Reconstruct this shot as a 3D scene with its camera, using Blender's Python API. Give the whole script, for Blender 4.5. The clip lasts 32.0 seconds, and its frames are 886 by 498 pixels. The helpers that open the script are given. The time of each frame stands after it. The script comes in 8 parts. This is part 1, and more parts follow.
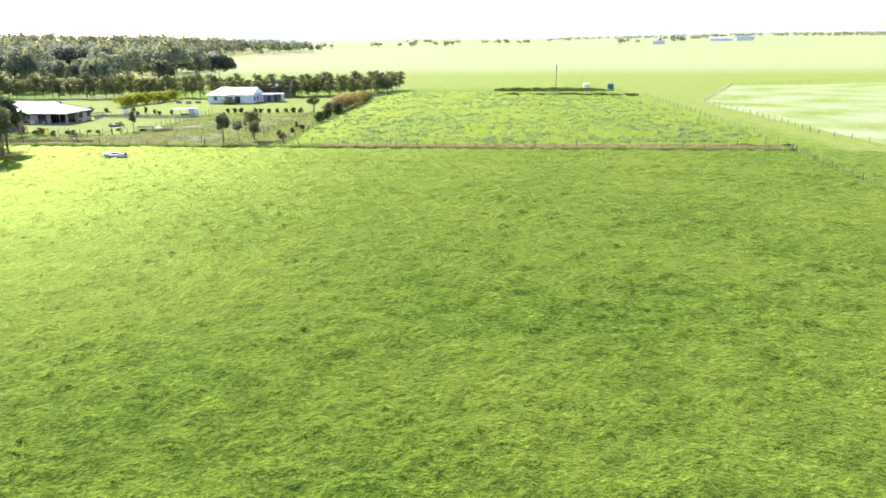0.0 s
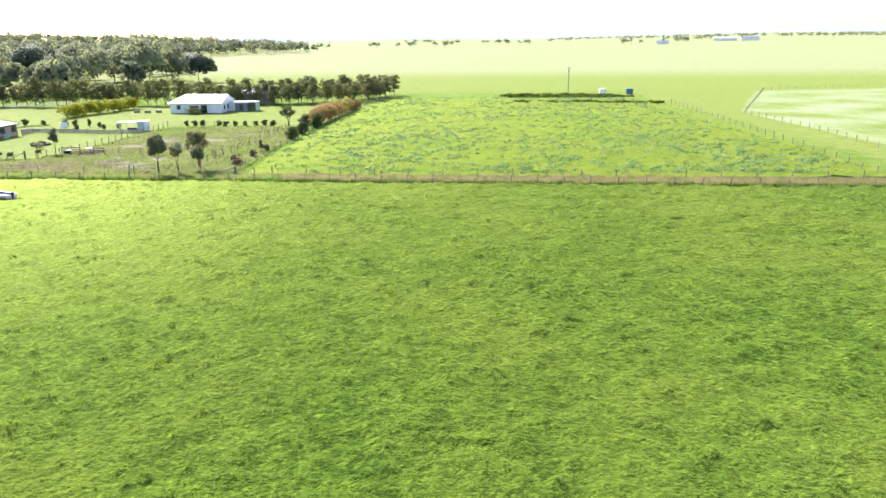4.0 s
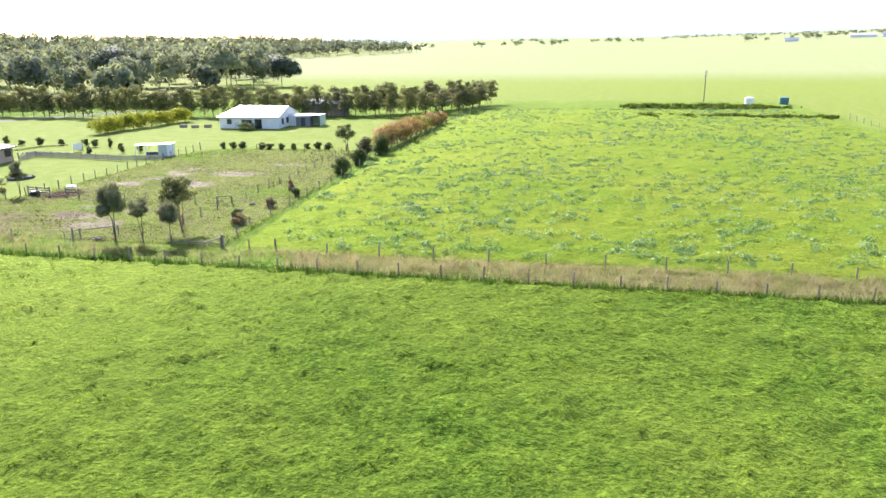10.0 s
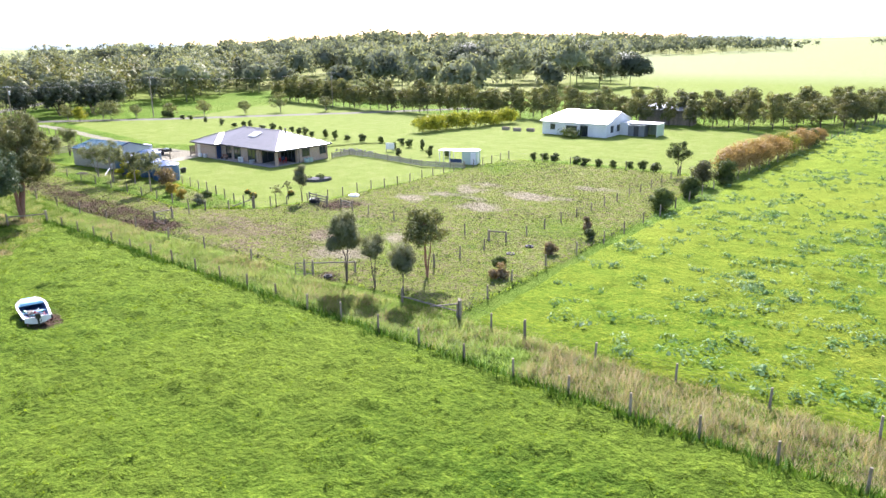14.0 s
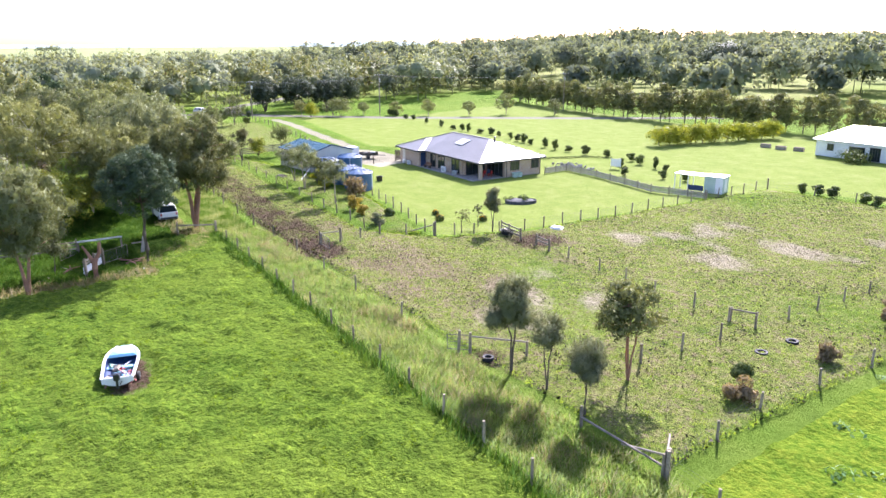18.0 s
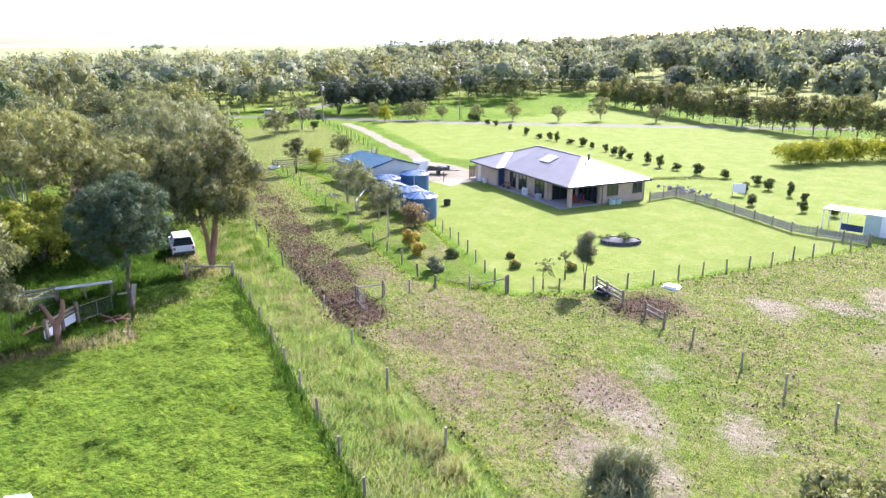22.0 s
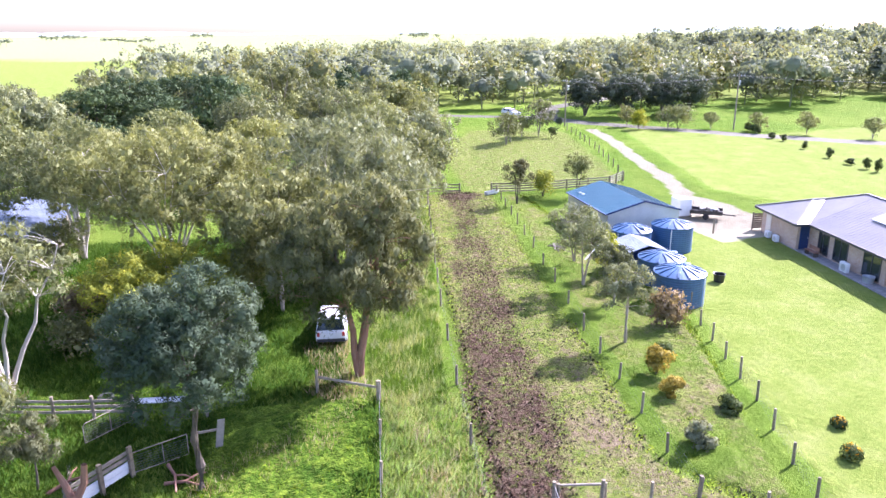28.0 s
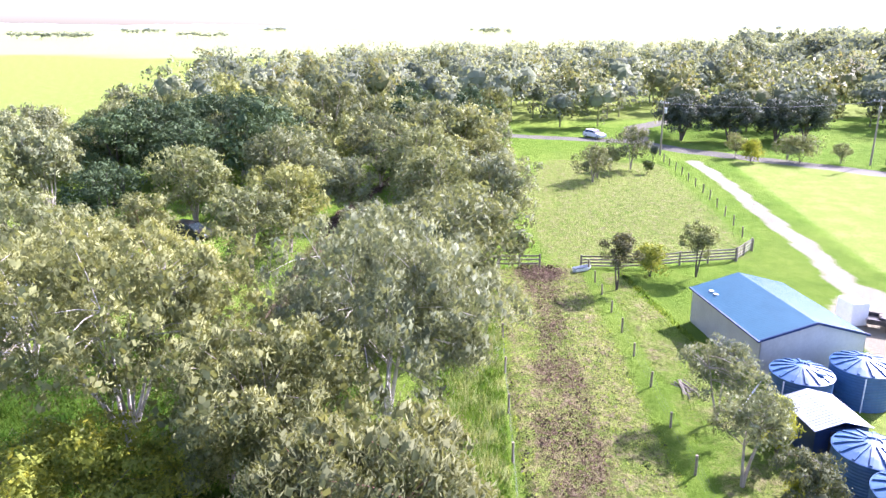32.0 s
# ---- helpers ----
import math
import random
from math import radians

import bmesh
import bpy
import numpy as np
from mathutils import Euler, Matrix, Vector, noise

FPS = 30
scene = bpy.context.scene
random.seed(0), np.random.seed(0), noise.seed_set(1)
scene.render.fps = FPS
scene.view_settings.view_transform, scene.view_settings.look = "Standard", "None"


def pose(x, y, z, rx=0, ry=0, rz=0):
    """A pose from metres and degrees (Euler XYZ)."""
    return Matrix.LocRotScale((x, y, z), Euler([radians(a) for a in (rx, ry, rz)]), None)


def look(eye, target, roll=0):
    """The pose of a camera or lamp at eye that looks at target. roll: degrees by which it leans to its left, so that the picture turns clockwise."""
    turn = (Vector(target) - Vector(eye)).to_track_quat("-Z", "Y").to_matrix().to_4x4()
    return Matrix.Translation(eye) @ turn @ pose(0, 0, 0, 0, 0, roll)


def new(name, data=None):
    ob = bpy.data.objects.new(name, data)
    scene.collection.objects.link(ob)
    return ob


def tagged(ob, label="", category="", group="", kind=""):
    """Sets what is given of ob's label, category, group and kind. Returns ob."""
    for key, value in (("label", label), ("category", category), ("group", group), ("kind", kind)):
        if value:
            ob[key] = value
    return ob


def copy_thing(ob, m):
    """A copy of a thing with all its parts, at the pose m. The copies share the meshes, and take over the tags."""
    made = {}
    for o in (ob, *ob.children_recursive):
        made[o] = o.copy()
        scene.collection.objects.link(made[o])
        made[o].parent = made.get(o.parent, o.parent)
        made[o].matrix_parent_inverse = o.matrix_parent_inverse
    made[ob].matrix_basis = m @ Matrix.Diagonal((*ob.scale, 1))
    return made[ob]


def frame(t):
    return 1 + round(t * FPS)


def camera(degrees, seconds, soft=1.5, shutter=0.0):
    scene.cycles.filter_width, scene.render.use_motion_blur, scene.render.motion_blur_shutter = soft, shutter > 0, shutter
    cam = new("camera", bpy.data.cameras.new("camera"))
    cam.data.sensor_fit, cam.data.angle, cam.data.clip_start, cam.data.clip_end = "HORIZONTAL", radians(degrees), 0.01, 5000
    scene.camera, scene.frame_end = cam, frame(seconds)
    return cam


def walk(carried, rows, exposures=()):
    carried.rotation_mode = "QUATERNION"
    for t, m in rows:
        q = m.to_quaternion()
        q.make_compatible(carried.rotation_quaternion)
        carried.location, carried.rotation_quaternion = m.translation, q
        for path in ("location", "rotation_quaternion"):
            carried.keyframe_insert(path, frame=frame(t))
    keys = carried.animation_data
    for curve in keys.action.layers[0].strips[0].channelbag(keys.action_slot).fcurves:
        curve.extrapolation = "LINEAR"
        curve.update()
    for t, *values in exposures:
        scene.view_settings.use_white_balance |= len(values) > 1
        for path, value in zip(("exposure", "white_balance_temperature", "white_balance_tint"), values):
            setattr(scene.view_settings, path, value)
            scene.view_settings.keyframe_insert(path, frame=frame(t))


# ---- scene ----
cam = camera(63.36, 32.0)
PATH = [
    (0, pose(-0.67, -43.12, 18.64, 73.929, 0.162, -0.250)),
    (0.5, pose(-0.67, -38.99, 18.64, 73.919, 0.171, -0.254)),
    (1, pose(-0.68, -34.68, 18.66, 73.926, 0.178, -0.282)),
    (1.5, pose(-0.66, -30.48, 18.65, 73.927, 0.173, -0.303)),
    (2, pose(-0.66, -26.17, 18.65, 73.931, 0.168, -0.326)),
    (2.5, pose(-0.67, -21.87, 18.66, 73.942, 0.165, -0.332)),
    (3, pose(-0.63, -17.98, 18.63, 73.926, 0.147, -0.346)),
    (3.5, pose(-0.62, -14.16, 18.63, 73.919, 0.129, -0.334)),
    (5.5, pose(-0.00, 0.00, 19.06, 73.892, 0.343, -0.000)),
    (6, pose(-0.04, 3.71, 19.01, 73.871, 0.337, 0.179)),
    (6.5, pose(-0.06, 7.36, 18.97, 73.866, 0.330, 0.407)),
    (7, pose(-0.09, 10.93, 18.92, 73.852, 0.311, 0.670)),
    (7.5, pose(-0.10, 14.44, 18.90, 73.857, 0.325, 1.049)),
    (8, pose(-0.12, 18.02, 18.88, 73.873, 0.369, 1.593)),
    (8.5, pose(-0.18, 21.58, 18.84, 73.886, 0.431, 2.490)),
    (9, pose(-0.30, 25.12, 18.77, 73.885, 0.468, 4.057)),
    (9.5, pose(-0.43, 28.62, 18.73, 73.897, 0.496, 5.919)),
    (10, pose(-0.54, 32.02, 18.72, 73.921, 0.534, 7.878)),
    (10.5, pose(-0.73, 35.42, 18.70, 73.936, 0.546, 9.846)),
    (11, pose(-1.07, 38.80, 18.68, 73.930, 0.513, 12.120)),
    (11.5, pose(-1.47, 42.23, 18.69, 73.912, 0.465, 15.088)),
    (12, pose(-1.98, 45.25, 18.63, 73.884, 0.440, 18.660)),
    (12.5, pose(-2.49, 48.07, 18.61, 73.875, 0.421, 22.541)),
    (13, pose(-3.04, 50.68, 18.59, 73.872, 0.414, 26.703)),
    (13.5, pose(-3.65, 53.17, 18.54, 73.882, 0.433, 30.995)),
    (14, pose(-4.30, 55.54, 18.52, 73.919, 0.470, 35.314)),
    (14.5, pose(-5.07, 57.81, 18.49, 73.941, 0.524, 39.778)),
    (15, pose(-6.02, 59.96, 18.47, 73.944, 0.581, 44.308)),
    (15.5, pose(-7.01, 62.10, 18.46, 73.958, 0.612, 48.240)),
    (17.5, pose(-12.39, 68.95, 18.31, 73.977, 0.302, 53.828)),
    (18, pose(-13.93, 70.43, 18.30, 73.939, 0.231, 54.253)),
    (18.5, pose(-15.60, 71.96, 18.31, 73.911, 0.174, 54.927)),
    (19, pose(-17.28, 73.43, 18.30, 73.868, 0.150, 55.834)),
    (19.5, pose(-18.96, 74.82, 18.28, 73.843, 0.140, 56.365)),
    (20, pose(-20.65, 76.14, 18.24, 73.824, 0.137, 56.833)),
    (20.5, pose(-22.34, 77.34, 18.20, 73.824, 0.139, 57.137)),
    (21, pose(-24.12, 78.66, 18.19, 73.844, 0.150, 57.671)),
    (21.5, pose(-25.92, 79.90, 18.16, 73.866, 0.170, 59.306)),
    (22, pose(-27.68, 81.02, 18.11, 73.866, 0.188, 61.206)),
    (22.5, pose(-29.60, 82.20, 18.10, 73.867, 0.195, 63.827)),
    (23, pose(-31.43, 83.26, 18.12, 73.824, 0.205, 66.289)),
    (23.5, pose(-33.15, 84.23, 18.06, 73.670, 0.238, 68.806)),
    (24, pose(-34.79, 85.17, 17.94, 73.442, 0.287, 71.317)),
    (24.5, pose(-36.33, 85.99, 17.91, 73.247, 0.325, 73.376)),
    (26.5, pose(-43.16, 88.87, 18.27, 73.070, 0.235, 76.915)),
    (27, pose(-45.01, 89.44, 18.46, 73.019, 0.288, 79.598)),
    (27.5, pose(-47.15, 90.07, 18.76, 72.997, 0.352, 80.673)),
    (28, pose(-49.24, 90.60, 19.06, 72.994, 0.404, 80.842)),
    (28.5, pose(-51.33, 91.12, 19.28, 72.996, 0.446, 80.949)),
    (29, pose(-53.68, 91.58, 19.57, 73.024, 0.495, 81.622)),
    (29.5, pose(-55.91, 91.88, 19.88, 73.005, 0.547, 84.095)),
    (30, pose(-58.30, 92.25, 20.25, 72.936, 0.564, 86.322)),
    (30.5, pose(-60.93, 92.54, 20.68, 72.856, 0.514, 86.453)),
    (31, pose(-63.46, 92.66, 21.04, 72.740, 0.403, 86.398)),
    (31.5, pose(-66.52, 92.77, 21.47, 72.648, 0.265, 86.308)),
    (32, pose(-69.77, 92.80, 21.92, 72.569, 0.122, 86.239)),
]
walk(cam, PATH, exposures=((0.0, 1.52, 6120.0, 21.0), (11.0, 1.54, 6100.0, 22.0), (18.0, 1.68, 5980.0, 26.0), (24.0, 1.82, 5830.0, 31.0), (28.0, 1.98, 5740.0, 35.0), (32.0, 2.1, 5700.0, 37.0)))

# light: hazy bright afternoon, sun ahead and to the left of the first heading
SUN_AZ = radians(-34.0)      # from +y, positive towards +x
SUN_EL = radians(36.0)
world = bpy.data.worlds.new("world")
scene.world = world
world.use_nodes = True
wn = world.node_tree.nodes
sky_tex = wn.new("ShaderNodeTexSky")
sky_tex.sky_type = "NISHITA"
sky_tex.sun_disc = False
sky_tex.sun_elevation = SUN_EL
sky_tex.sun_rotation = SUN_AZ
sky_tex.air_density, sky_tex.dust_density, sky_tex.ozone_density = 1.0, 1.8, 1.0
world.node_tree.links.new(sky_tex.outputs[0], wn["Background"].inputs[0])
wn["Background"].inputs[1].default_value = 0.125
sun_data = bpy.data.lights.new("sun", "SUN")
sun_data.energy, sun_data.angle, sun_data.color = 5.0, radians(0.6), (1.0, 0.965, 0.91)
sun = new("sun", sun_data)
sun_from = Vector((math.sin(SUN_AZ) * math.cos(SUN_EL), math.cos(SUN_AZ) * math.cos(SUN_EL), math.sin(SUN_EL)))
sun.matrix_world = look(sun_from * 100, (0, 0, 0))

# ---- materials ----
def mat(name):
    m = bpy.data.materials.new(name)
    m.use_nodes = True
    nt = m.node_tree
    return m, nt, nt.nodes["Principled BSDF"]


def link(nt, a, b):
    nt.links.new(a, b)


def noise_tex(nt, scale, detail=4.0, rough=0.6, coord="Object"):
    tc = nt.nodes.new("ShaderNodeTexCoord")
    n = nt.nodes.new("ShaderNodeTexNoise")
    n.inputs["Scale"].default_value, n.inputs["Detail"].default_value, n.inputs["Roughness"].default_value = scale, detail, rough
    link(nt, tc.outputs[coord], n.inputs["Vector"])
    return n.outputs["Fac"]


def ramp(nt, fac, stops):
    r = nt.nodes.new("ShaderNodeValToRGB")
    el = r.color_ramp.elements
    while len(el) < len(stops):
        el.new(0.5)
    for e, (p, c) in zip(el, stops):
        e.position, e.color = p, (*c, 1.0)
    link(nt, fac, r.inputs[0])
    return r.outputs[0]


def mix(nt, fac, a, b, kind="MIX"):
    n = nt.nodes.new("ShaderNodeMix")
    n.data_type, n.blend_type = "RGBA", kind
    for sock, v in ((n.inputs[0], fac), (n.inputs[6], a), (n.inputs[7], b)):
        if isinstance(v, (int, float)):
            sock.default_value = v
        elif isinstance(v, tuple):
            sock.default_value = (*v, 1.0)
        else:
            link(nt, v, sock)
    return n.outputs[2]


def bump(nt, height, strength, dist, bsdf):
    b = nt.nodes.new("ShaderNodeBump")
    b.inputs["Strength"].default_value, b.inputs["Distance"].default_value = strength, dist
    link(nt, height, b.inputs["Height"])
    link(nt, b.outputs[0], bsdf.inputs["Normal"])


def island_random(nt):
    return nt.nodes.new("ShaderNodeNewGeometry").outputs["Random Per Island"]


def object_random(nt):
    return nt.nodes.new("ShaderNodeObjectInfo").outputs["Random"]


def surface(name, c0, c1, scale=3.0, rough=0.7, metal=0.0, spec=0.5, fine=40.0, bumps=0.15, per_object=0.0):
    """A solid surface: two tones mottled at two scales, with fine relief."""
    m, nt, b = mat(name)
    big = noise_tex(nt, scale)
    small = noise_tex(nt, fine, 3.0, 0.7)
    base = mix(nt, ramp_fac(nt, big, 0.35, 0.65), c0, c1)
    col = mix(nt, 0.35, base, mix(nt, small, tuple(v * 0.6 for v in c0), tuple(min(1.0, v * 1.35) for v in c1)))
    if per_object:
        tone = ramp(nt, object_random(nt), [(0.0, (1 - per_object,) * 3), (1.0, (1 + per_object,) * 3)])
        col = mix(nt, 1.0, col, tone, "MULTIPLY")
    link(nt, col, b.inputs["Base Color"])
    b.inputs["Roughness"].default_value, b.inputs["Metallic"].default_value = rough, metal
    b.inputs["Specular IOR Level"].default_value = spec
    if bumps:
        bump(nt, small, bumps, 0.02, b)
    return m


def ramp_fac(nt, fac, lo, hi):
    n = nt.nodes.new("ShaderNodeMapRange")
    n.inputs["From Min"].default_value, n.inputs["From Max"].default_value = lo, hi
    link(nt, fac, n.inputs["Value"])
    return n.outputs[0]


def foliage(name, c0, c1, trans=0.4, scale=0.6, rough=0.55, per_object=0.15, tip=None, spec=0.04):
    """Leaves or grass: tones by leaf, by clump and by plant; light comes through."""
    m, nt, b = mat(name)
    leaf = island_random(nt)
    patch = noise_tex(nt, scale, 3.0)
    col = mix(nt, mix(nt, 0.68, leaf, ramp_fac(nt, patch, 0.36, 0.64)), c0, c1)
    if tip:
        col = mix(nt, ramp_fac(nt, patch, 0.56, 0.74), col, tip)
    if per_object:
        tone = ramp(nt, object_random(nt), [(0.0, (1 - per_object, 1 - per_object, 1 - 0.6 * per_object)), (1.0, (1 + per_object, 1 + per_object, 1 + 0.4 * per_object))])
        col = mix(nt, 1.0, col, tone, "MULTIPLY")
    link(nt, col, b.inputs["Base Color"])
    b.inputs["Roughness"].default_value = rough
    b.inputs["Specular IOR Level"].default_value = spec
    tr = nt.nodes.new("ShaderNodeBsdfTranslucent")
    link(nt, mix(nt, 1.0, col, (1.15, 1.1, 0.6), "MULTIPLY"), tr.inputs[0])
    ms = nt.nodes.new("ShaderNodeMixShader")
    ms.inputs[0].default_value = trans
    link(nt, b.outputs[0], ms.inputs[1])
    link(nt, tr.outputs[0], ms.inputs[2])
    link(nt, ms.outputs[0], nt.nodes["Material Output"].inputs[0])
    return m


def ground_material():
    """Pasture with worn, muddy, gravel and lawn zones held in attributes of the sheet."""
    m, nt, b = mat("ground_pasture")

    def attr(n):
        a = nt.nodes.new("ShaderNodeAttribute")
        a.attribute_name = n
        return a.outputs["Fac"]
    n0, n1, n2, n3 = noise_tex(nt, 0.035, 3.0), noise_tex(nt, 0.35, 5.0, 0.65), noise_tex(nt, 2.2, 5.0, 0.7), noise_tex(nt, 14.0, 4.0, 0.7)
    grass = ramp(nt, n1, [(0.3, (0.095, 0.185, 0.02)), (0.5, (0.145, 0.245, 0.028)), (0.7, (0.205, 0.295, 0.045))])
    grass = mix(nt, ramp_fac(nt, n2, 0.3, 0.6), mix(nt, 0.4, grass, (0.075, 0.15, 0.014)), grass)
    grass = mix(nt, ramp_fac(nt, n3, 0.3, 0.75), mix(nt, 0.35, grass, (0.06, 0.12, 0.012)), grass)
    grass = mix(nt, ramp_fac(nt, n0, 0.45, 0.65), grass, mix(nt, 0.4, grass, (0.24, 0.30, 0.06)))
    lawn = ramp(nt, n1, [(0.32, (0.17, 0.215, 0.04)), (0.5, (0.215, 0.255, 0.058)), (0.68, (0.275, 0.29, 0.095))])
    lawn = mix(nt, ramp_fac(nt, n3, 0.3, 0.7), mix(nt, 0.5, lawn, (0.085, 0.135, 0.025)), lawn)
    lawn = mix(nt, ramp_fac(nt, n2, 0.36, 0.62), mix(nt, 0.45, lawn, (0.085, 0.15, 0.02)), lawn)
    n4 = noise_tex(nt, 0.8, 4.0, 0.7)
    worn = ramp(nt, n4, [(0.34, (0.14, 0.215, 0.035)), (0.48, (0.24, 0.275, 0.07)), (0.6, (0.30, 0.275, 0.12)), (0.72, (0.33, 0.265, 0.16))])
    worn = mix(nt, ramp_fac(nt, n2, 0.36, 0.6), mix(nt, 0.55, worn, (0.15, 0.215, 0.04)), worn)
    n5 = noise_tex(nt, 4.5, 4.0, 0.75)
    worn = mix(nt, ramp_fac(nt, n5, 0.42, 0.51), mix(nt, 0.68, worn, (0.06, 0.062, 0.025)), worn)
    n6 = noise_tex(nt, 1.7, 6.0, 0.75)
    worn = mix(nt, ramp_fac(nt, n6, 0.54, 0.6), worn, mix(nt, 0.7, worn, (0.25, 0.185, 0.125)))
    mud = ramp(nt, n2, [(0.3, (0.034, 0.02, 0.014)), (0.5, (0.10, 0.06, 0.043)), (0.7, (0.25, 0.17, 0.125))])
    mud = mix(nt, ramp_fac(nt, n3, 0.4, 0.6), mix(nt, 0.7, mud, (0.02, 0.014, 0.01)), mud)
    mud = mix(nt, ramp_fac(nt, n5, 0.5, 0.6), mud, mix(nt, 0.5, mud, (0.24, 0.185, 0.14)))
    pale = ramp(nt, n2, [(0.3, (0.24, 0.20, 0.125)), (0.7, (0.42, 0.37, 0.27))])
    soil = ramp(nt, n2, [(0.3, (0.12, 0.08, 0.054)), (0.52, (0.24, 0.17, 0.125)), (0.72, (0.36, 0.275, 0.21))])
    gravel = ramp(nt, n3, [(0.3, (0.28, 0.258, 0.185)), (0.7, (0.41, 0.38, 0.285))])
    asphalt = ramp(nt, n3, [(0.3, (0.15, 0.142, 0.118)), (0.7, (0.23, 0.22, 0.185))])
    # far plain: distance haze is painted in as a paler green
    plain = ramp(nt, n1, [(0.35, (0.205, 0.235, 0.105)), (0.65, (0.26, 0.285, 0.142))])
    chalk = ramp(nt, n1, [(0.35, (0.22, 0.29, 0.115)), (0.65, (0.32, 0.365, 0.225))])
    rough_edge = nt.nodes.new("ShaderNodeMath")
    rough_edge.operation = "ADD"
    link(nt, n2, rough_edge.inputs[0])
    link(nt, n3, rough_edge.inputs[1])

    def weight(name, soft=0.35, ragged=0.8):
        """Zone weight with a ragged edge."""
        a = nt.nodes.new("ShaderNodeMath")
        a.operation = "MULTIPLY_ADD"
        link(nt, rough_edge.outputs[0], a.inputs[0])
        a.inputs[1].default_value = ragged
        off = nt.nodes.new("ShaderNodeMath")
        off.operation = "MULTIPLY_ADD"
        link(nt, attr(name), off.inputs[0])
        off.inputs[1].default_value, off.inputs[2].default_value = 1.6, -0.8 - ragged
        link(nt, off.outputs[0], a.inputs[2])
        return ramp_fac(nt, a.outputs[0], 0.0, soft)
    col = mix(nt, weight("lawn"), grass, lawn)
    col = mix(nt, weight("plain", 0.8), col, plain)
    col = mix(nt, weight("chalk", 0.8), col, chalk)
    col = mix(nt, weight("worn"), col, worn)
    col = mix(nt, weight("pale", 0.7, 1.3), col, pale)
    col = mix(nt, weight("soil", 0.9, 1.4), col, soil)
    col = mix(nt, weight("mud", 0.5, 1.5), col, mud)
    col = mix(nt, weight("gravel"), col, gravel)
    col = mix(nt, weight("asphalt", 0.15), col, asphalt)
    link(nt, col, b.inputs["Base Color"])
    b.inputs["Roughness"].default_value = 0.8
    b.inputs["Specular IOR Level"].default_value = 0.012
    b.inputs["Sheen Roughness"].default_value = 0.3
    b.inputs["Sheen Tint"].default_value = (1.0, 1.0, 0.3, 1)
    green = nt.nodes.new("ShaderNodeMapRange")
    green.inputs["To Min"].default_value, green.inputs["To Max"].default_value = 0.06, 0.0
    bare = nt.nodes.new("ShaderNodeMath")
    bare.use_clamp = True
    link(nt, attr("mud"), bare.inputs[0])
    link(nt, attr("gravel"), bare.inputs[1])
    link(nt, bare.outputs[0], green.inputs["Value"])
    link(nt, green.outputs[0], b.inputs["Sheen Weight"])
    hgt = nt.nodes.new("ShaderNodeMath")
    hgt.operation = "ADD"
    link(nt, n2, hgt.inputs[0])
    link(nt, n3, hgt.inputs[1])
    rel = nt.nodes.new("ShaderNodeMath")
    rel.operation = "MULTIPLY"
    link(nt, hgt.outputs[0], rel.inputs[0])
    cut = nt.nodes.new("ShaderNodeMapRange")
    cut.inputs["To Min"].default_value, cut.inputs["To Max"].default_value = 1.0, 0.22
    link(nt, attr("lawn"), cut.inputs["Value"])
    link(nt, cut.outputs[0], rel.inputs[1])
    bump(nt, rel.outputs[0], 0.95, 0.34, b)
    return m


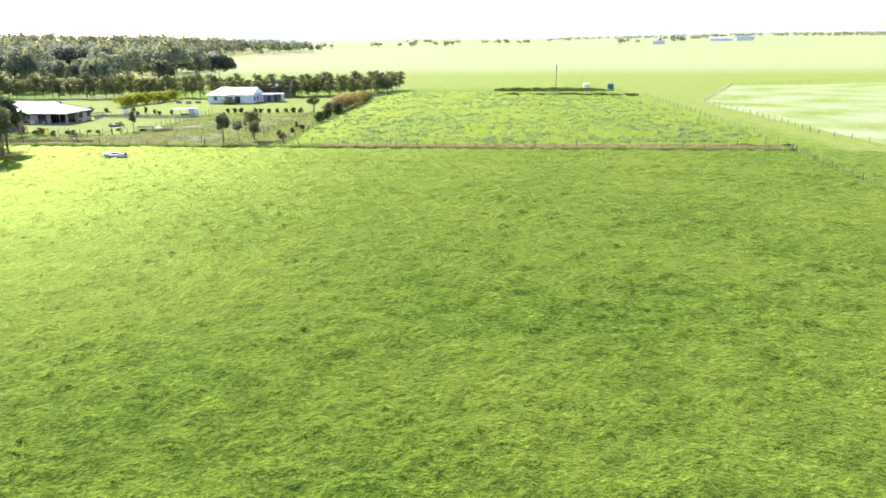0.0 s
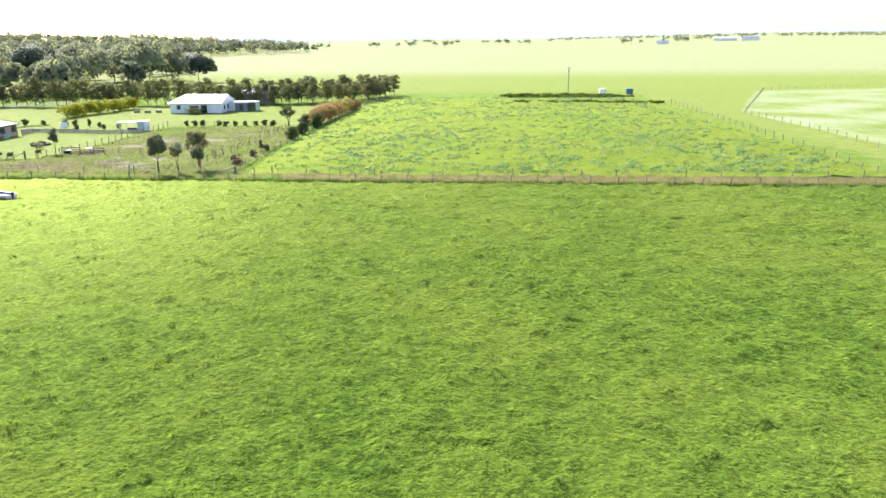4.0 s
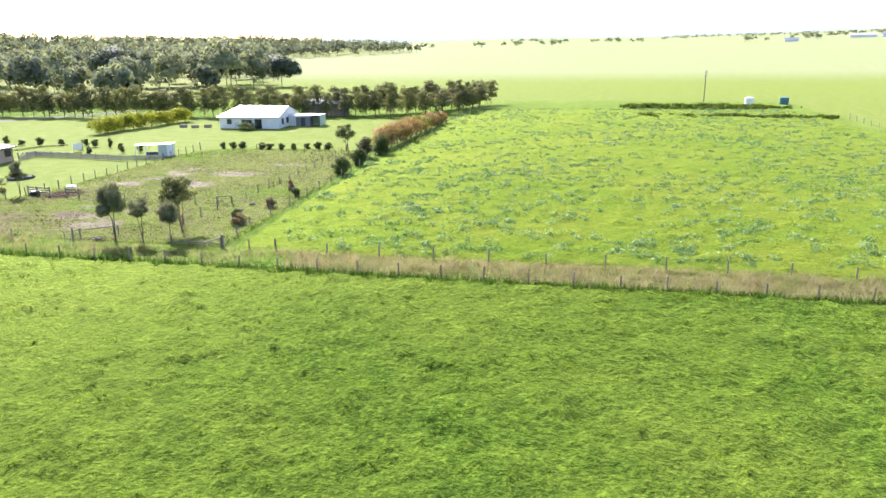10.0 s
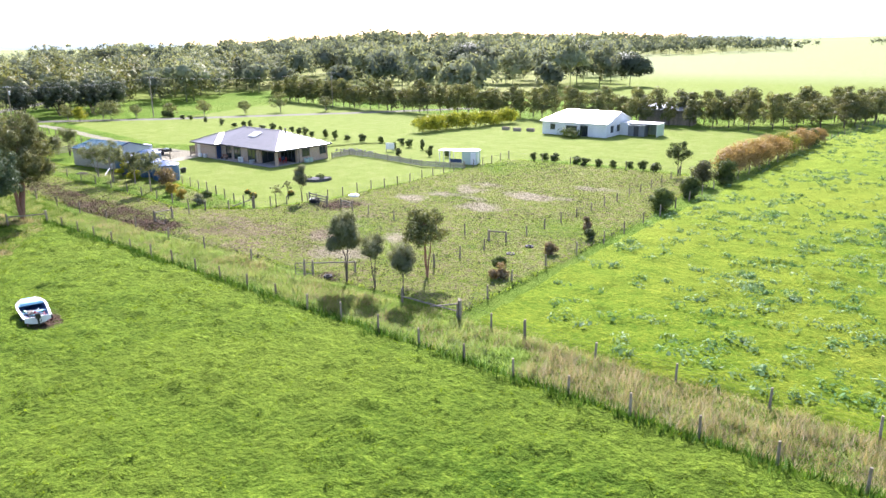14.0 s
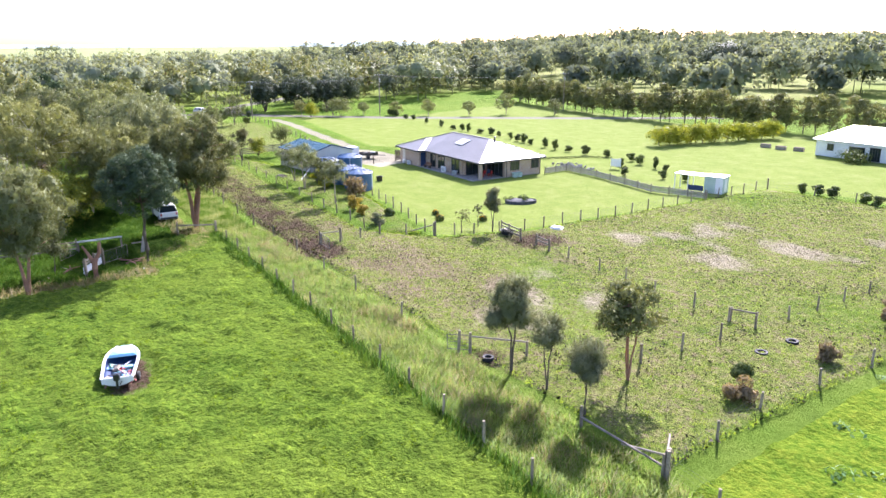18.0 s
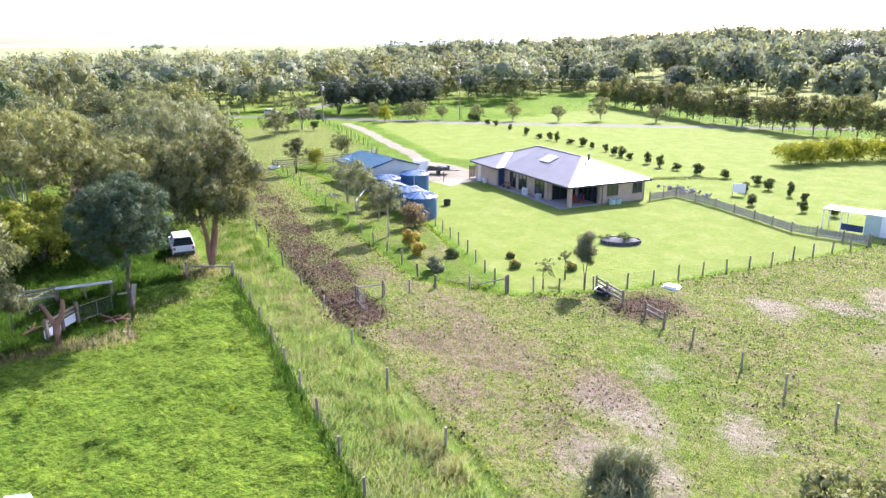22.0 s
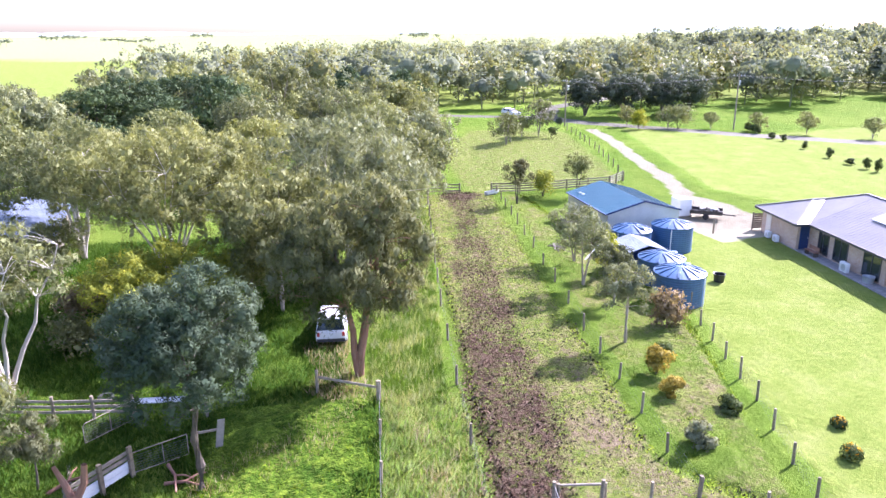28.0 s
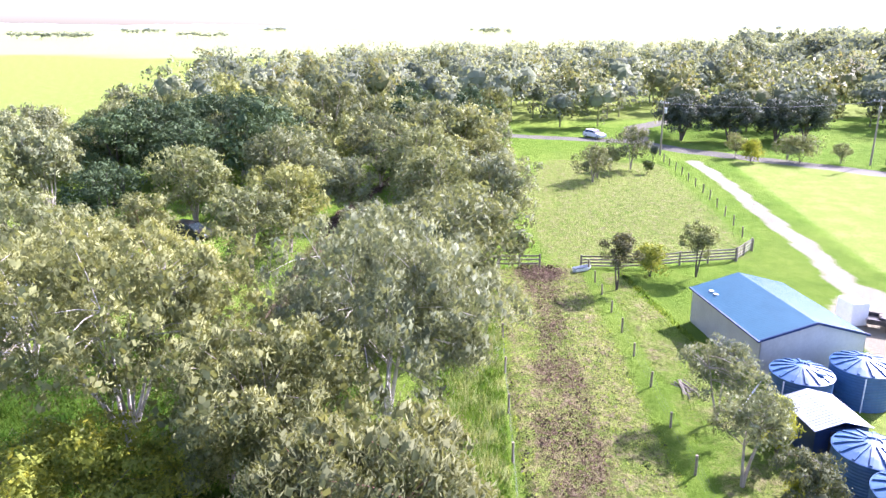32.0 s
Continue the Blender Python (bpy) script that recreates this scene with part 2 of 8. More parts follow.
def sward_material(name, a, b, c, relief=0.7, sheen=0.3, gloss=1.12):
    """Lush grass seen from above: three tones in patches, tufts and fine grain, with the soft shine of blades against the light."""
    m, nt, bs = mat(name)
    n0, n1, n2, n3 = noise_tex(nt, 0.045, 3.0, 0.6), noise_tex(nt, 0.4, 4.0, 0.6), noise_tex(nt, 2.9, 4.0, 0.65), noise_tex(nt, 9.0, 3.0, 0.7)
    # grass tones mottled with extra contrast to mimic lit tips, shaded hollows
    col = ramp(nt, n2, [(0.34, a), (0.5, b), (0.64, c)])
    col = mix(nt, ramp_fac(nt, n1, 0.35, 0.65), mix(nt, 0.45, col, a), mix(nt, 0.25, col, c))
    col = mix(nt, ramp_fac(nt, n0, 0.4, 0.62), col, mix(nt, 0.35, col, tuple(v * k for v, k in zip(c, (1.05, 0.9, 1.2)))))
    col = mix(nt, ramp_fac(nt, n3, 0.32, 0.6), mix(nt, 0.5, col, tuple(v * 0.55 for v in a)), col)
    link(nt, col, bs.inputs["Base Color"])
    bs.inputs["Roughness"].default_value = 0.9
    bs.inputs["Specular IOR Level"].default_value = 0.0
    bs.inputs["Sheen Weight"].default_value, bs.inputs["Sheen Roughness"].default_value = sheen, 0.3
    bs.inputs["Sheen Tint"].default_value = (0.85, 1.0, 0.2, 1)
    n4 = noise_tex(nt, 2.5, 4.0, 0.62)
    hh = nt.nodes.new("ShaderNodeMath")
    hh.operation = "MULTIPLY_ADD"
    hh.inputs[1].default_value = 0.12
    link(nt, n3, hh.inputs[0])
    link(nt, n4, hh.inputs[2])
    bump(nt, hh.outputs[0], 1.0, relief, bs)
    gl = nt.nodes.new("ShaderNodeBsdfGlossy")
    gl.inputs["Color"].default_value = (0.82, 1.0, 0.28, 1)
    gl.inputs["Roughness"].default_value = 0.6
    up = nt.nodes.new("ShaderNodeCombineXYZ")
    up.inputs["Z"].default_value = 1.0
    lie = nt.nodes.new("ShaderNodeVectorMath")
    lie.operation = "MULTIPLY_ADD"
    link(nt, bs.inputs["Normal"].links[0].from_socket, lie.inputs[0])
    lie.inputs[1].default_value = (0.35, 0.35, 0.35)
    link(nt, up.outputs[0], lie.inputs[2])
    flat = nt.nodes.new("ShaderNodeVectorMath")
    flat.operation = "NORMALIZE"
    link(nt, lie.outputs[0], flat.inputs[0])
    link(nt, flat.outputs[0], gl.inputs["Normal"])
    fr = nt.nodes.new("ShaderNodeFresnel")
    fr.inputs["IOR"].default_value = gloss
    link(nt, up.outputs[0], fr.inputs["Normal"])
    part_gloss = nt.nodes.new("ShaderNodeMath")
    part_gloss.operation = "MULTIPLY"
    part_gloss.inputs[1].default_value = 0.2
    link(nt, fr.outputs[0], part_gloss.inputs[0])
    ms = nt.nodes.new("ShaderNodeMixShader")
    link(nt, part_gloss.outputs[0], ms.inputs[0])
    link(nt, bs.outputs[0], ms.inputs[1])
    link(nt, gl.outputs[0], ms.inputs[2])
    link(nt, ms.outputs[0], nt.nodes["Material Output"].inputs[0])
    return m


M_SWARD = sward_material("pasture_sward", (0.008, 0.036, 0.004), (0.051, 0.12, 0.011), (0.175, 0.258, 0.026), 0.6, 0.18)
M_THISTLEGRASS = sward_material("thistle_sward", (0.04, 0.10, 0.008), (0.105, 0.165, 0.014), (0.195, 0.23, 0.024), 0.28, 0.15, 1.08)
M_GROUND = ground_material()
M_FIELD = foliage("field_grass", (0.12, 0.215, 0.01), (0.25, 0.35, 0.025), 0.5, 1.8, per_object=0.0, spec=0.02)
M_LUSH = foliage("lush_grass", (0.062, 0.145, 0.015), (0.145, 0.245, 0.033), 0.5, 0.4, per_object=0.0, spec=0.02)
M_TURF = foliage("grazed_turf", (0.17, 0.3, 0.03), (0.36, 0.46, 0.08), 0.5, 0.5, per_object=0.0, spec=0.02)
M_LONG = foliage("dry_grass", (0.24, 0.21, 0.125), (0.46, 0.40, 0.26), 0.45, 0.5, per_object=0.0, spec=0.03, tip=(0.36, 0.29, 0.175))
# lush grass whose colour is darkened to stand for shade
M_SHADEGRASS = foliage("shade_dark_grass", (0.035, 0.095, 0.012), (0.10, 0.19, 0.03), 0.4, 0.5, per_object=0.0, spec=0.02)
M_LANE = foliage("lane_leaf_grass", (0.15, 0.30, 0.05), (0.36, 0.49, 0.16), 0.5, 0.5, per_object=0.0, spec=0.02)
M_LONGGREEN = foliage("rank_grass", (0.16, 0.24, 0.07), (0.40, 0.43, 0.20), 0.5, 0.4, per_object=0.0, spec=0.03)
M_THISTLE = foliage("thistle_leaf", (0.09, 0.20, 0.065), (0.28, 0.38, 0.205), 0.3, 0.4, per_object=0.0)
M_SEDGE = foliage("dark_sedge", (0.05, 0.085, 0.015), (0.12, 0.17, 0.035), 0.5, 0.4, per_object=0.0, spec=0.02)
M_GUMGREY = foliage("gum_leaf_grey", (0.14, 0.162, 0.088), (0.295, 0.32, 0.19), 0.34, 0.35, per_object=0.1)
M_GUM = foliage("gum_leaf", (0.105, 0.126, 0.06), (0.245, 0.262, 0.132), 0.32, 0.35, per_object=0.22)
M_GUMGOLD = foliage("gum_leaf_gold", (0.145, 0.163, 0.062), (0.335, 0.345, 0.14), 0.32, 0.3, per_object=0.15)
M_GUMBROWN = foliage("gum_leaf_brown", (0.105, 0.12, 0.05), (0.255, 0.265, 0.12), 0.32, 0.3, per_object=0.12)
M_CONIFER = foliage("conifer_leaf", (0.035, 0.062, 0.03), (0.10, 0.14, 0.065), 0.2, 0.4, per_object=0.15)
M_DARK = foliage("dark_leaf", (0.06, 0.078, 0.055), (0.11, 0.13, 0.095), 0.22, 0.3, per_object=0.2)
M_PINE = foliage("pine_needle", (0.042, 0.072, 0.042), (0.12, 0.158, 0.095), 0.22, 0.5, per_object=0.08)
M_SHEOAK = foliage("sheoak_needle", (0.14, 0.155, 0.085), (0.27, 0.285, 0.16), 0.28, 0.6, per_object=0.1)
M_ROW = foliage("row_leaf", (0.10, 0.11, 0.055), (0.20, 0.195, 0.105), 0.35, 0.4, per_object=0.25)
M_LIME = foliage("lime_leaf", (0.17, 0.215, 0.025), (0.44, 0.44, 0.06), 0.45, 0.4, per_object=0.1)
M_YELLOW = foliage("wattle_leaf", (0.14, 0.17, 0.038), (0.31, 0.34, 0.062), 0.4, 1.6, per_object=0.1, tip=(0.52, 0.47, 0.05))
M_ROWTREE = foliage("windbreak_leaf", (0.115, 0.135, 0.058), (0.25, 0.255, 0.12), 0.36, 0.4, per_object=0.2, tip=(0.29, 0.22, 0.12))
# far leaves: distance haze is put into these paled base colours
M_FARHAZE = foliage("far_hazed_gum_leaf", (0.17, 0.2, 0.135), (0.315, 0.345, 0.245), 0.45, 0.3, rough=1.0, per_object=0.12, spec=0.0)
M_FARHAZEDARK = foliage("far_hazed_dark_leaf", (0.12, 0.145, 0.1), (0.24, 0.27, 0.195), 0.45, 0.3, rough=1.0, per_object=0.1, spec=0.0)
M_ORANGE = foliage("copper_leaf", (0.27, 0.185, 0.075), (0.48, 0.34, 0.155), 0.35, 0.5, per_object=0.12)
M_SHRUB = foliage("shrub_leaf", (0.06, 0.085, 0.03), (0.13, 0.165, 0.06), 0.3, 0.8, per_object=0.25)
M_TAN = foliage("tan_leaf", (0.27, 0.22, 0.045), (0.5, 0.4, 0.09), 0.45, 0.9, per_object=0.1)
M_COPPER = foliage("brown_leaf", (0.16, 0.12, 0.07), (0.32, 0.25, 0.15), 0.35, 0.9, per_object=0.1)
M_FLOWER = foliage("flower_petal", (0.45, 0.22, 0.02), (0.6, 0.42, 0.03), 0.3, 1.0, per_object=0.1)
M_BARK = surface("gum_bark", (0.24, 0.19, 0.15), (0.44, 0.38, 0.31), 1.5, 0.85, bumps=0.4)
M_BARKPALE = surface("pale_bark", (0.34, 0.30, 0.26), (0.60, 0.56, 0.50), 1.2, 0.8, bumps=0.3)
M_BARNROOF = surface("dull_blue_steel", (0.13, 0.16, 0.21), (0.20, 0.235, 0.29), 0.6, 0.5, 0.1, fine=6.0, bumps=0.03)
M_BARKRED = surface("rust_bark", (0.20, 0.09, 0.055), (0.34, 0.19, 0.13), 1.5, 0.9, bumps=0.5)
M_BARKDARK = surface("dark_bark", (0.06, 0.05, 0.04), (0.14, 0.11, 0.085), 2.0, 0.9, bumps=0.5)
M_POST = surface("weathered_post", (0.14, 0.115, 0.075), (0.33, 0.275, 0.20), 7.0, 0.9, bumps=0.4, per_object=0.3)
M_WIRE = surface("galvanised_wire", (0.09, 0.09, 0.09), (0.15, 0.15, 0.15), 5.0, 0.7, 0.0, bumps=0.0)
M_RAIL = surface("grey_timber", (0.16, 0.135, 0.10), (0.33, 0.285, 0.225), 3.0, 0.85, bumps=0.35, per_object=0.2)
M_PICKET = surface("pale_picket", (0.27, 0.24, 0.21), (0.42, 0.38, 0.34), 3.0, 0.85, bumps=0.2, per_object=0.2)
M_ROOF = surface("slate_grey_steel", (0.135, 0.132, 0.136), (0.185, 0.18, 0.184), 0.5, 0.4, 0.1, fine=6.0, bumps=0.02)
M_BLUE = surface("blue_steel", (0.026, 0.105, 0.15), (0.04, 0.14, 0.19), 0.5, 0.35, 0.1, fine=6.0, bumps=0.02)
M_SLATE = surface("slate_steel", (0.15, 0.16, 0.18), (0.2, 0.21, 0.23), 0.8, 0.5, 0.1, fine=6.0, bumps=0.02)
M_NAVY = surface("navy_steel", (0.015, 0.035, 0.11), (0.03, 0.06, 0.16), 0.8, 0.45, 0.2, fine=6.0, bumps=0.02)
M_TANK = surface("blue_poly_tank", (0.028, 0.08, 0.175), (0.045, 0.125, 0.25), 0.8, 0.4, 0.0, fine=5.0, bumps=0.02)
M_CREAM = surface("cream_steel", (0.52, 0.49, 0.43), (0.62, 0.59, 0.53), 0.6, 0.5, 0.1, fine=5.0, bumps=0.03)
M_WHITE = surface("white_paint", (0.66, 0.68, 0.70), (0.80, 0.81, 0.82), 0.7, 0.5, fine=8.0, bumps=0.03)
M_WHITEROOF = surface("white_steel", (0.68, 0.69, 0.70), (0.80, 0.80, 0.80), 0.4, 0.35, 0.2, fine=5.0, bumps=0.02)
M_TIN = surface("zinc_sheet", (0.42, 0.45, 0.50), (0.60, 0.63, 0.67), 1.2, 0.4, 0.7, fine=8.0, bumps=0.05)
M_FRAME = surface("dark_frame", (0.03, 0.03, 0.035), (0.06, 0.06, 0.065), 2.0, 0.5, bumps=0.0)
M_CONCRETE = surface("concrete", (0.35, 0.34, 0.32), (0.50, 0.48, 0.45), 2.0, 0.9, bumps=0.2)
M_RUBBER = surface("black_rubber", (0.012, 0.012, 0.013), (0.03, 0.03, 0.032), 3.0, 0.8, bumps=0.2)
M_RED = surface("red_paint", (0.35, 0.02, 0.02), (0.5, 0.04, 0.03), 3.0, 0.5, bumps=0.0)
M_PINK = surface("faded_pink_plastic", (0.50, 0.12, 0.16), (0.62, 0.20, 0.22), 3.0, 0.6, bumps=0.0)
M_GREENP = surface("green_plastic", (0.02, 0.16, 0.10), (0.04, 0.24, 0.15), 3.0, 0.6, bumps=0.0)
M_AQUA = surface("aqua_fibreglass", (0.25, 0.50, 0.62), (0.34, 0.60, 0.70), 1.0, 0.35, bumps=0.02)
M_SAGE = surface("sage_steel", (0.33, 0.44, 0.38), (0.42, 0.53, 0.47), 1.0, 0.45, bumps=0.02)
M_BLACK = surface("black_paint", (0.012, 0.012, 0.014), (0.03, 0.03, 0.034), 2.0, 0.3, bumps=0.0)
M_DARKSTONE = surface("dark_edging_stone", (0.05, 0.05, 0.055), (0.12, 0.12, 0.125), 4.0, 0.9, bumps=0.5, per_object=0.3)
M_STONE = surface("grey_stone", (0.16, 0.15, 0.14), (0.33, 0.31, 0.29), 3.0, 0.9, bumps=0.5, per_object=0.3)
M_DUNG = surface("dark_clod", (0.045, 0.038, 0.022), (0.095, 0.08, 0.05), 2.0, 0.95, bumps=0.4)
M_SOIL = surface("brown_soil", (0.055, 0.034, 0.02), (0.14, 0.092, 0.058), 2.0, 0.95, bumps=0.5)


def glass_material():
    m, nt, b = mat("window_glass")
    b.inputs["Base Color"].default_value = (0.02, 0.03, 0.035, 1)
    b.inputs["Roughness"].default_value = 0.05
    b.inputs["Specular IOR Level"].default_value = 0.8
    link(nt, ramp_fac(nt, noise_tex(nt, 0.7), 0.2, 9.0), b.inputs["Roughness"])
    return m


M_GLASS = glass_material()


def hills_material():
    m, nt, b = mat("hazed_horizon_hills")
    # haze painted as a pale base colour, plus a faint added glow
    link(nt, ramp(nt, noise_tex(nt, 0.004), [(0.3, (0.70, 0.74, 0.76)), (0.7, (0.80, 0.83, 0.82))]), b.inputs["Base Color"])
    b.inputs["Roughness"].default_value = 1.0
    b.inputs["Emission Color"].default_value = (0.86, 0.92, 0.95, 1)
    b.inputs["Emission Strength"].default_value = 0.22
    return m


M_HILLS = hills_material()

# ---- builders ----
rng = np.random.default_rng(11)


def to_mesh(name, verts, faces, material):
    me = bpy.data.meshes.new(name)
    me.from_pydata([tuple(v) for v in verts], [], faces)
    me.materials.append(material)
    return me


def tri_mesh(name, verts, per, material):
    """A mesh of separate faces: verts (n, per + 1, 3), per corners and then the soft normal of each face."""
    n = verts.shape[0]
    soft = np.repeat(verts[:, per], per, 0)
    verts = verts[:, :per]
    me = bpy.data.meshes.new(name)
    me.vertices.add(n * per)
    me.vertices.foreach_set("co", np.ascontiguousarray(verts, dtype=np.float32).ravel())
    me.loops.add(n * per)
    me.loops.foreach_set("vertex_index", np.arange(n * per, dtype=np.int32))
    me.polygons.add(n)
    me.polygons.foreach_set("loop_start", np.arange(0, n * per, per, dtype=np.int32))
    me.polygons.foreach_set("use_smooth", np.ones(n, bool))
    me.update(calc_edges=True)
    me.attributes.new("custom_normal", "FLOAT_VECTOR", "POINT").data.foreach_set("vector", np.ascontiguousarray(soft, dtype=np.float32).ravel())
    me.update()
    me.materials.append(material)
    return me


def part(name, data, material, parent, label=""):
    """Links a bmesh or a mesh as one mesh object under a thing or a part."""
    if isinstance(data, bmesh.types.BMesh):
        me = bpy.data.meshes.new(name)
        data.to_mesh(me)
        data.free()
        me.materials.append(material)
        data = me
    ob = new(name, data)
    ob.parent = parent
    if label:
        ob["label"] = label
    return ob


def thing(name, m, label, category, group="", kind=""):
    ob = new(name)
    ob.empty_display_size = 0.2
    ob.matrix_world = m
    return tagged(ob, label, category, group, kind)


def box(bm, x0, x1, y0, y1, z0, z1, bevel=0.0):
    r = bmesh.ops.create_cube(bm, size=1.0, matrix=Matrix.Translation(((x0 + x1) / 2, (y0 + y1) / 2, (z0 + z1) / 2)) @ Matrix.Diagonal((x1 - x0, y1 - y0, z1 - z0, 1)))
    if bevel:
        es = {e for v in r["verts"] for e in v.link_edges}
        bmesh.ops.bevel(bm, geom=list(es), offset=bevel, segments=2, affect="EDGES", clamp_overlap=True)
    return bm


def boxm(x0, x1, y0, y1, z0, z1, bevel=0.0):
    return box(bmesh.new(), x0, x1, y0, y1, z0, z1, bevel)


def beam(bm, a, b, w, h=None, seg=4):
    """A bar from a to b; seg 4 gives a squared timber, more a round one."""
    a, b = Vector(a), Vector(b)
    d = b - a
    q = d.to_track_quat("Z", "Y")
    h = h or w
    m = Matrix.Translation((a + b) / 2) @ q.to_matrix().to_4x4()
    if seg == 4:
        bmesh.ops.create_cube(bm, size=1.0, matrix=m @ Matrix.Diagonal((w, h, d.length, 1)))
    else:
        bmesh.ops.create_cone(bm, cap_ends=True, segments=seg, radius1=w / 2, radius2=h / 2, depth=d.length, matrix=m)
    return bm


def lathe(bm, prof, seg=24, cx=0.0, cy=0.0):
    """A turned body from (radius, height) pairs."""
    rings = []
    for r, z in prof:
        rings.append([bm.verts.new((cx + r * math.cos(2 * math.pi * i / seg), cy + r * math.sin(2 * math.pi * i / seg), z)) for i in range(seg)] if r > 1e-4 else [bm.verts.new((cx, cy, z))])
    for a, b in zip(rings, rings[1:]):
        for i in range(seg):
            j = (i + 1) % seg
            if len(a) == 1 and len(b) == 1:
                continue
            if len(b) == 1:
                bm.faces.new((a[i], a[j], b[0]))
            elif len(a) == 1:
                bm.faces.new((a[0], b[j], b[i]))
            else:
                bm.faces.new((a[i], a[j], b[j], b[i]))
    return bm


def slab(bm, pts, z0, z1):
    """A prism over a plan outline."""
    lo = [bm.verts.new((x, y, z0)) for x, y in pts]
    hi = [bm.verts.new((x, y, z1)) for x, y in pts]
    bm.faces.new(hi)
    bm.faces.new(lo[::-1])
    for i in range(len(pts)):
        j = (i + 1) % len(pts)
        bm.faces.new((lo[i], lo[j], hi[j], hi[i]))
    return bm


def sheet(bm, corners, thick):
    """A roof plane with thickness from its corners in order."""
    n = (Vector(corners[1]) - Vector(corners[0])).cross(Vector(corners[2]) - Vector(corners[0])).normalized() * thick
    hi = [bm.verts.new(c) for c in corners]
    lo = [bm.verts.new(Vector(c) - n) for c in corners]
    bm.faces.new(hi)
    bm.faces.new(lo[::-1])
    k = len(corners)
    for i in range(k):
        bm.faces.new((lo[i], lo[(i + 1) % k], hi[(i + 1) % k], hi[i]))
    return bm


# ---- plants ----
def limb(V, F, pts, r0, r1, n=6):
    """A tapered, bent limb through pts."""
    base = len(V)
    k = len(pts)
    for i, p in enumerate(pts):
        a = Vector(pts[max(0, i - 1)])
        b = Vector(pts[min(k - 1, i + 1)])
        q = (b - a).to_track_quat("Z", "Y")
        r = r0 + (r1 - r0) * i / (k - 1)
        for j in range(n):
            t = 2 * math.pi * j / n
            V.append(Vector(p) + q @ Vector((r * math.cos(t), r * math.sin(t), 0)))
    for i in range(k - 1):
        for j in range(n):
            F.append((base + i * n + j, base + i * n + (j + 1) % n, base + (i + 1) * n + (j + 1) % n, base + (i + 1) * n + j))


def leaves(centres, radii, per, length, width, droop, g):
    """Leaf quads over the outside of each clump round a few broad inner ones, facing outwards; droop hangs them."""
    n = len(centres) * per
    c = np.repeat(np.asarray(centres, float), per, 0)
    r = np.repeat(np.asarray(radii, float), per, 0)[:, None]
    d = g.normal(size=(n, 3))
    d[:, 2] = d[:, 2] * 0.9 + 0.25
    d /= np.linalg.norm(d, axis=1)[:, None]
    core = (np.arange(n) % per < max(2, per // 12))[:, None]
    rad = np.where(core, 0.35 + 0.3 * g.random((n, 1)), 0.7 + 0.38 * g.random((n, 1)) ** 0.8)
    pos = c + d * rad * r * np.array((1.0, 1.0, 0.8))
    pos[:, 2] -= np.where(core[:, 0], 0.0, droop * r[:, 0] * 0.9 * g.random(n) ** 2)
    out = d + np.where(core, 0.15, 0.32) * g.normal(size=(n, 3))
    ax = np.cross(out, g.normal(size=(n, 3)))
    ax /= np.linalg.norm(ax, axis=1)[:, None] + 1e-9
    ax[:, 2] -= droop * 1.1
    ax /= np.linalg.norm(ax, axis=1)[:, None] + 1e-9
    side = np.cross(out, ax)
    side /= np.linalg.norm(side, axis=1)[:, None] + 1e-9
    ln = np.where(core, np.minimum(0.6 * r, 2.0 * length), length * (0.6 + 0.8 * g.random((n, 1))))
    wd = np.where(core, np.minimum(0.4 * r, 1.2 * length), width * (0.6 + 0.8 * g.random((n, 1))))
    soft = d + 0.16 * g.normal(size=(n, 3)) + np.array((0, 0, 0.1))
    soft /= np.linalg.norm(soft, axis=1)[:, None]
    flip = np.sum(np.cross(side, ax) * soft, 1)[:, None] < 0
    side = np.where(flip, -side, side)
    return np.stack([pos - ax * ln * 0.5, pos + side * wd * 0.5, pos + ax * ln * 0.5, pos - side * wd * 0.5, soft], 1)


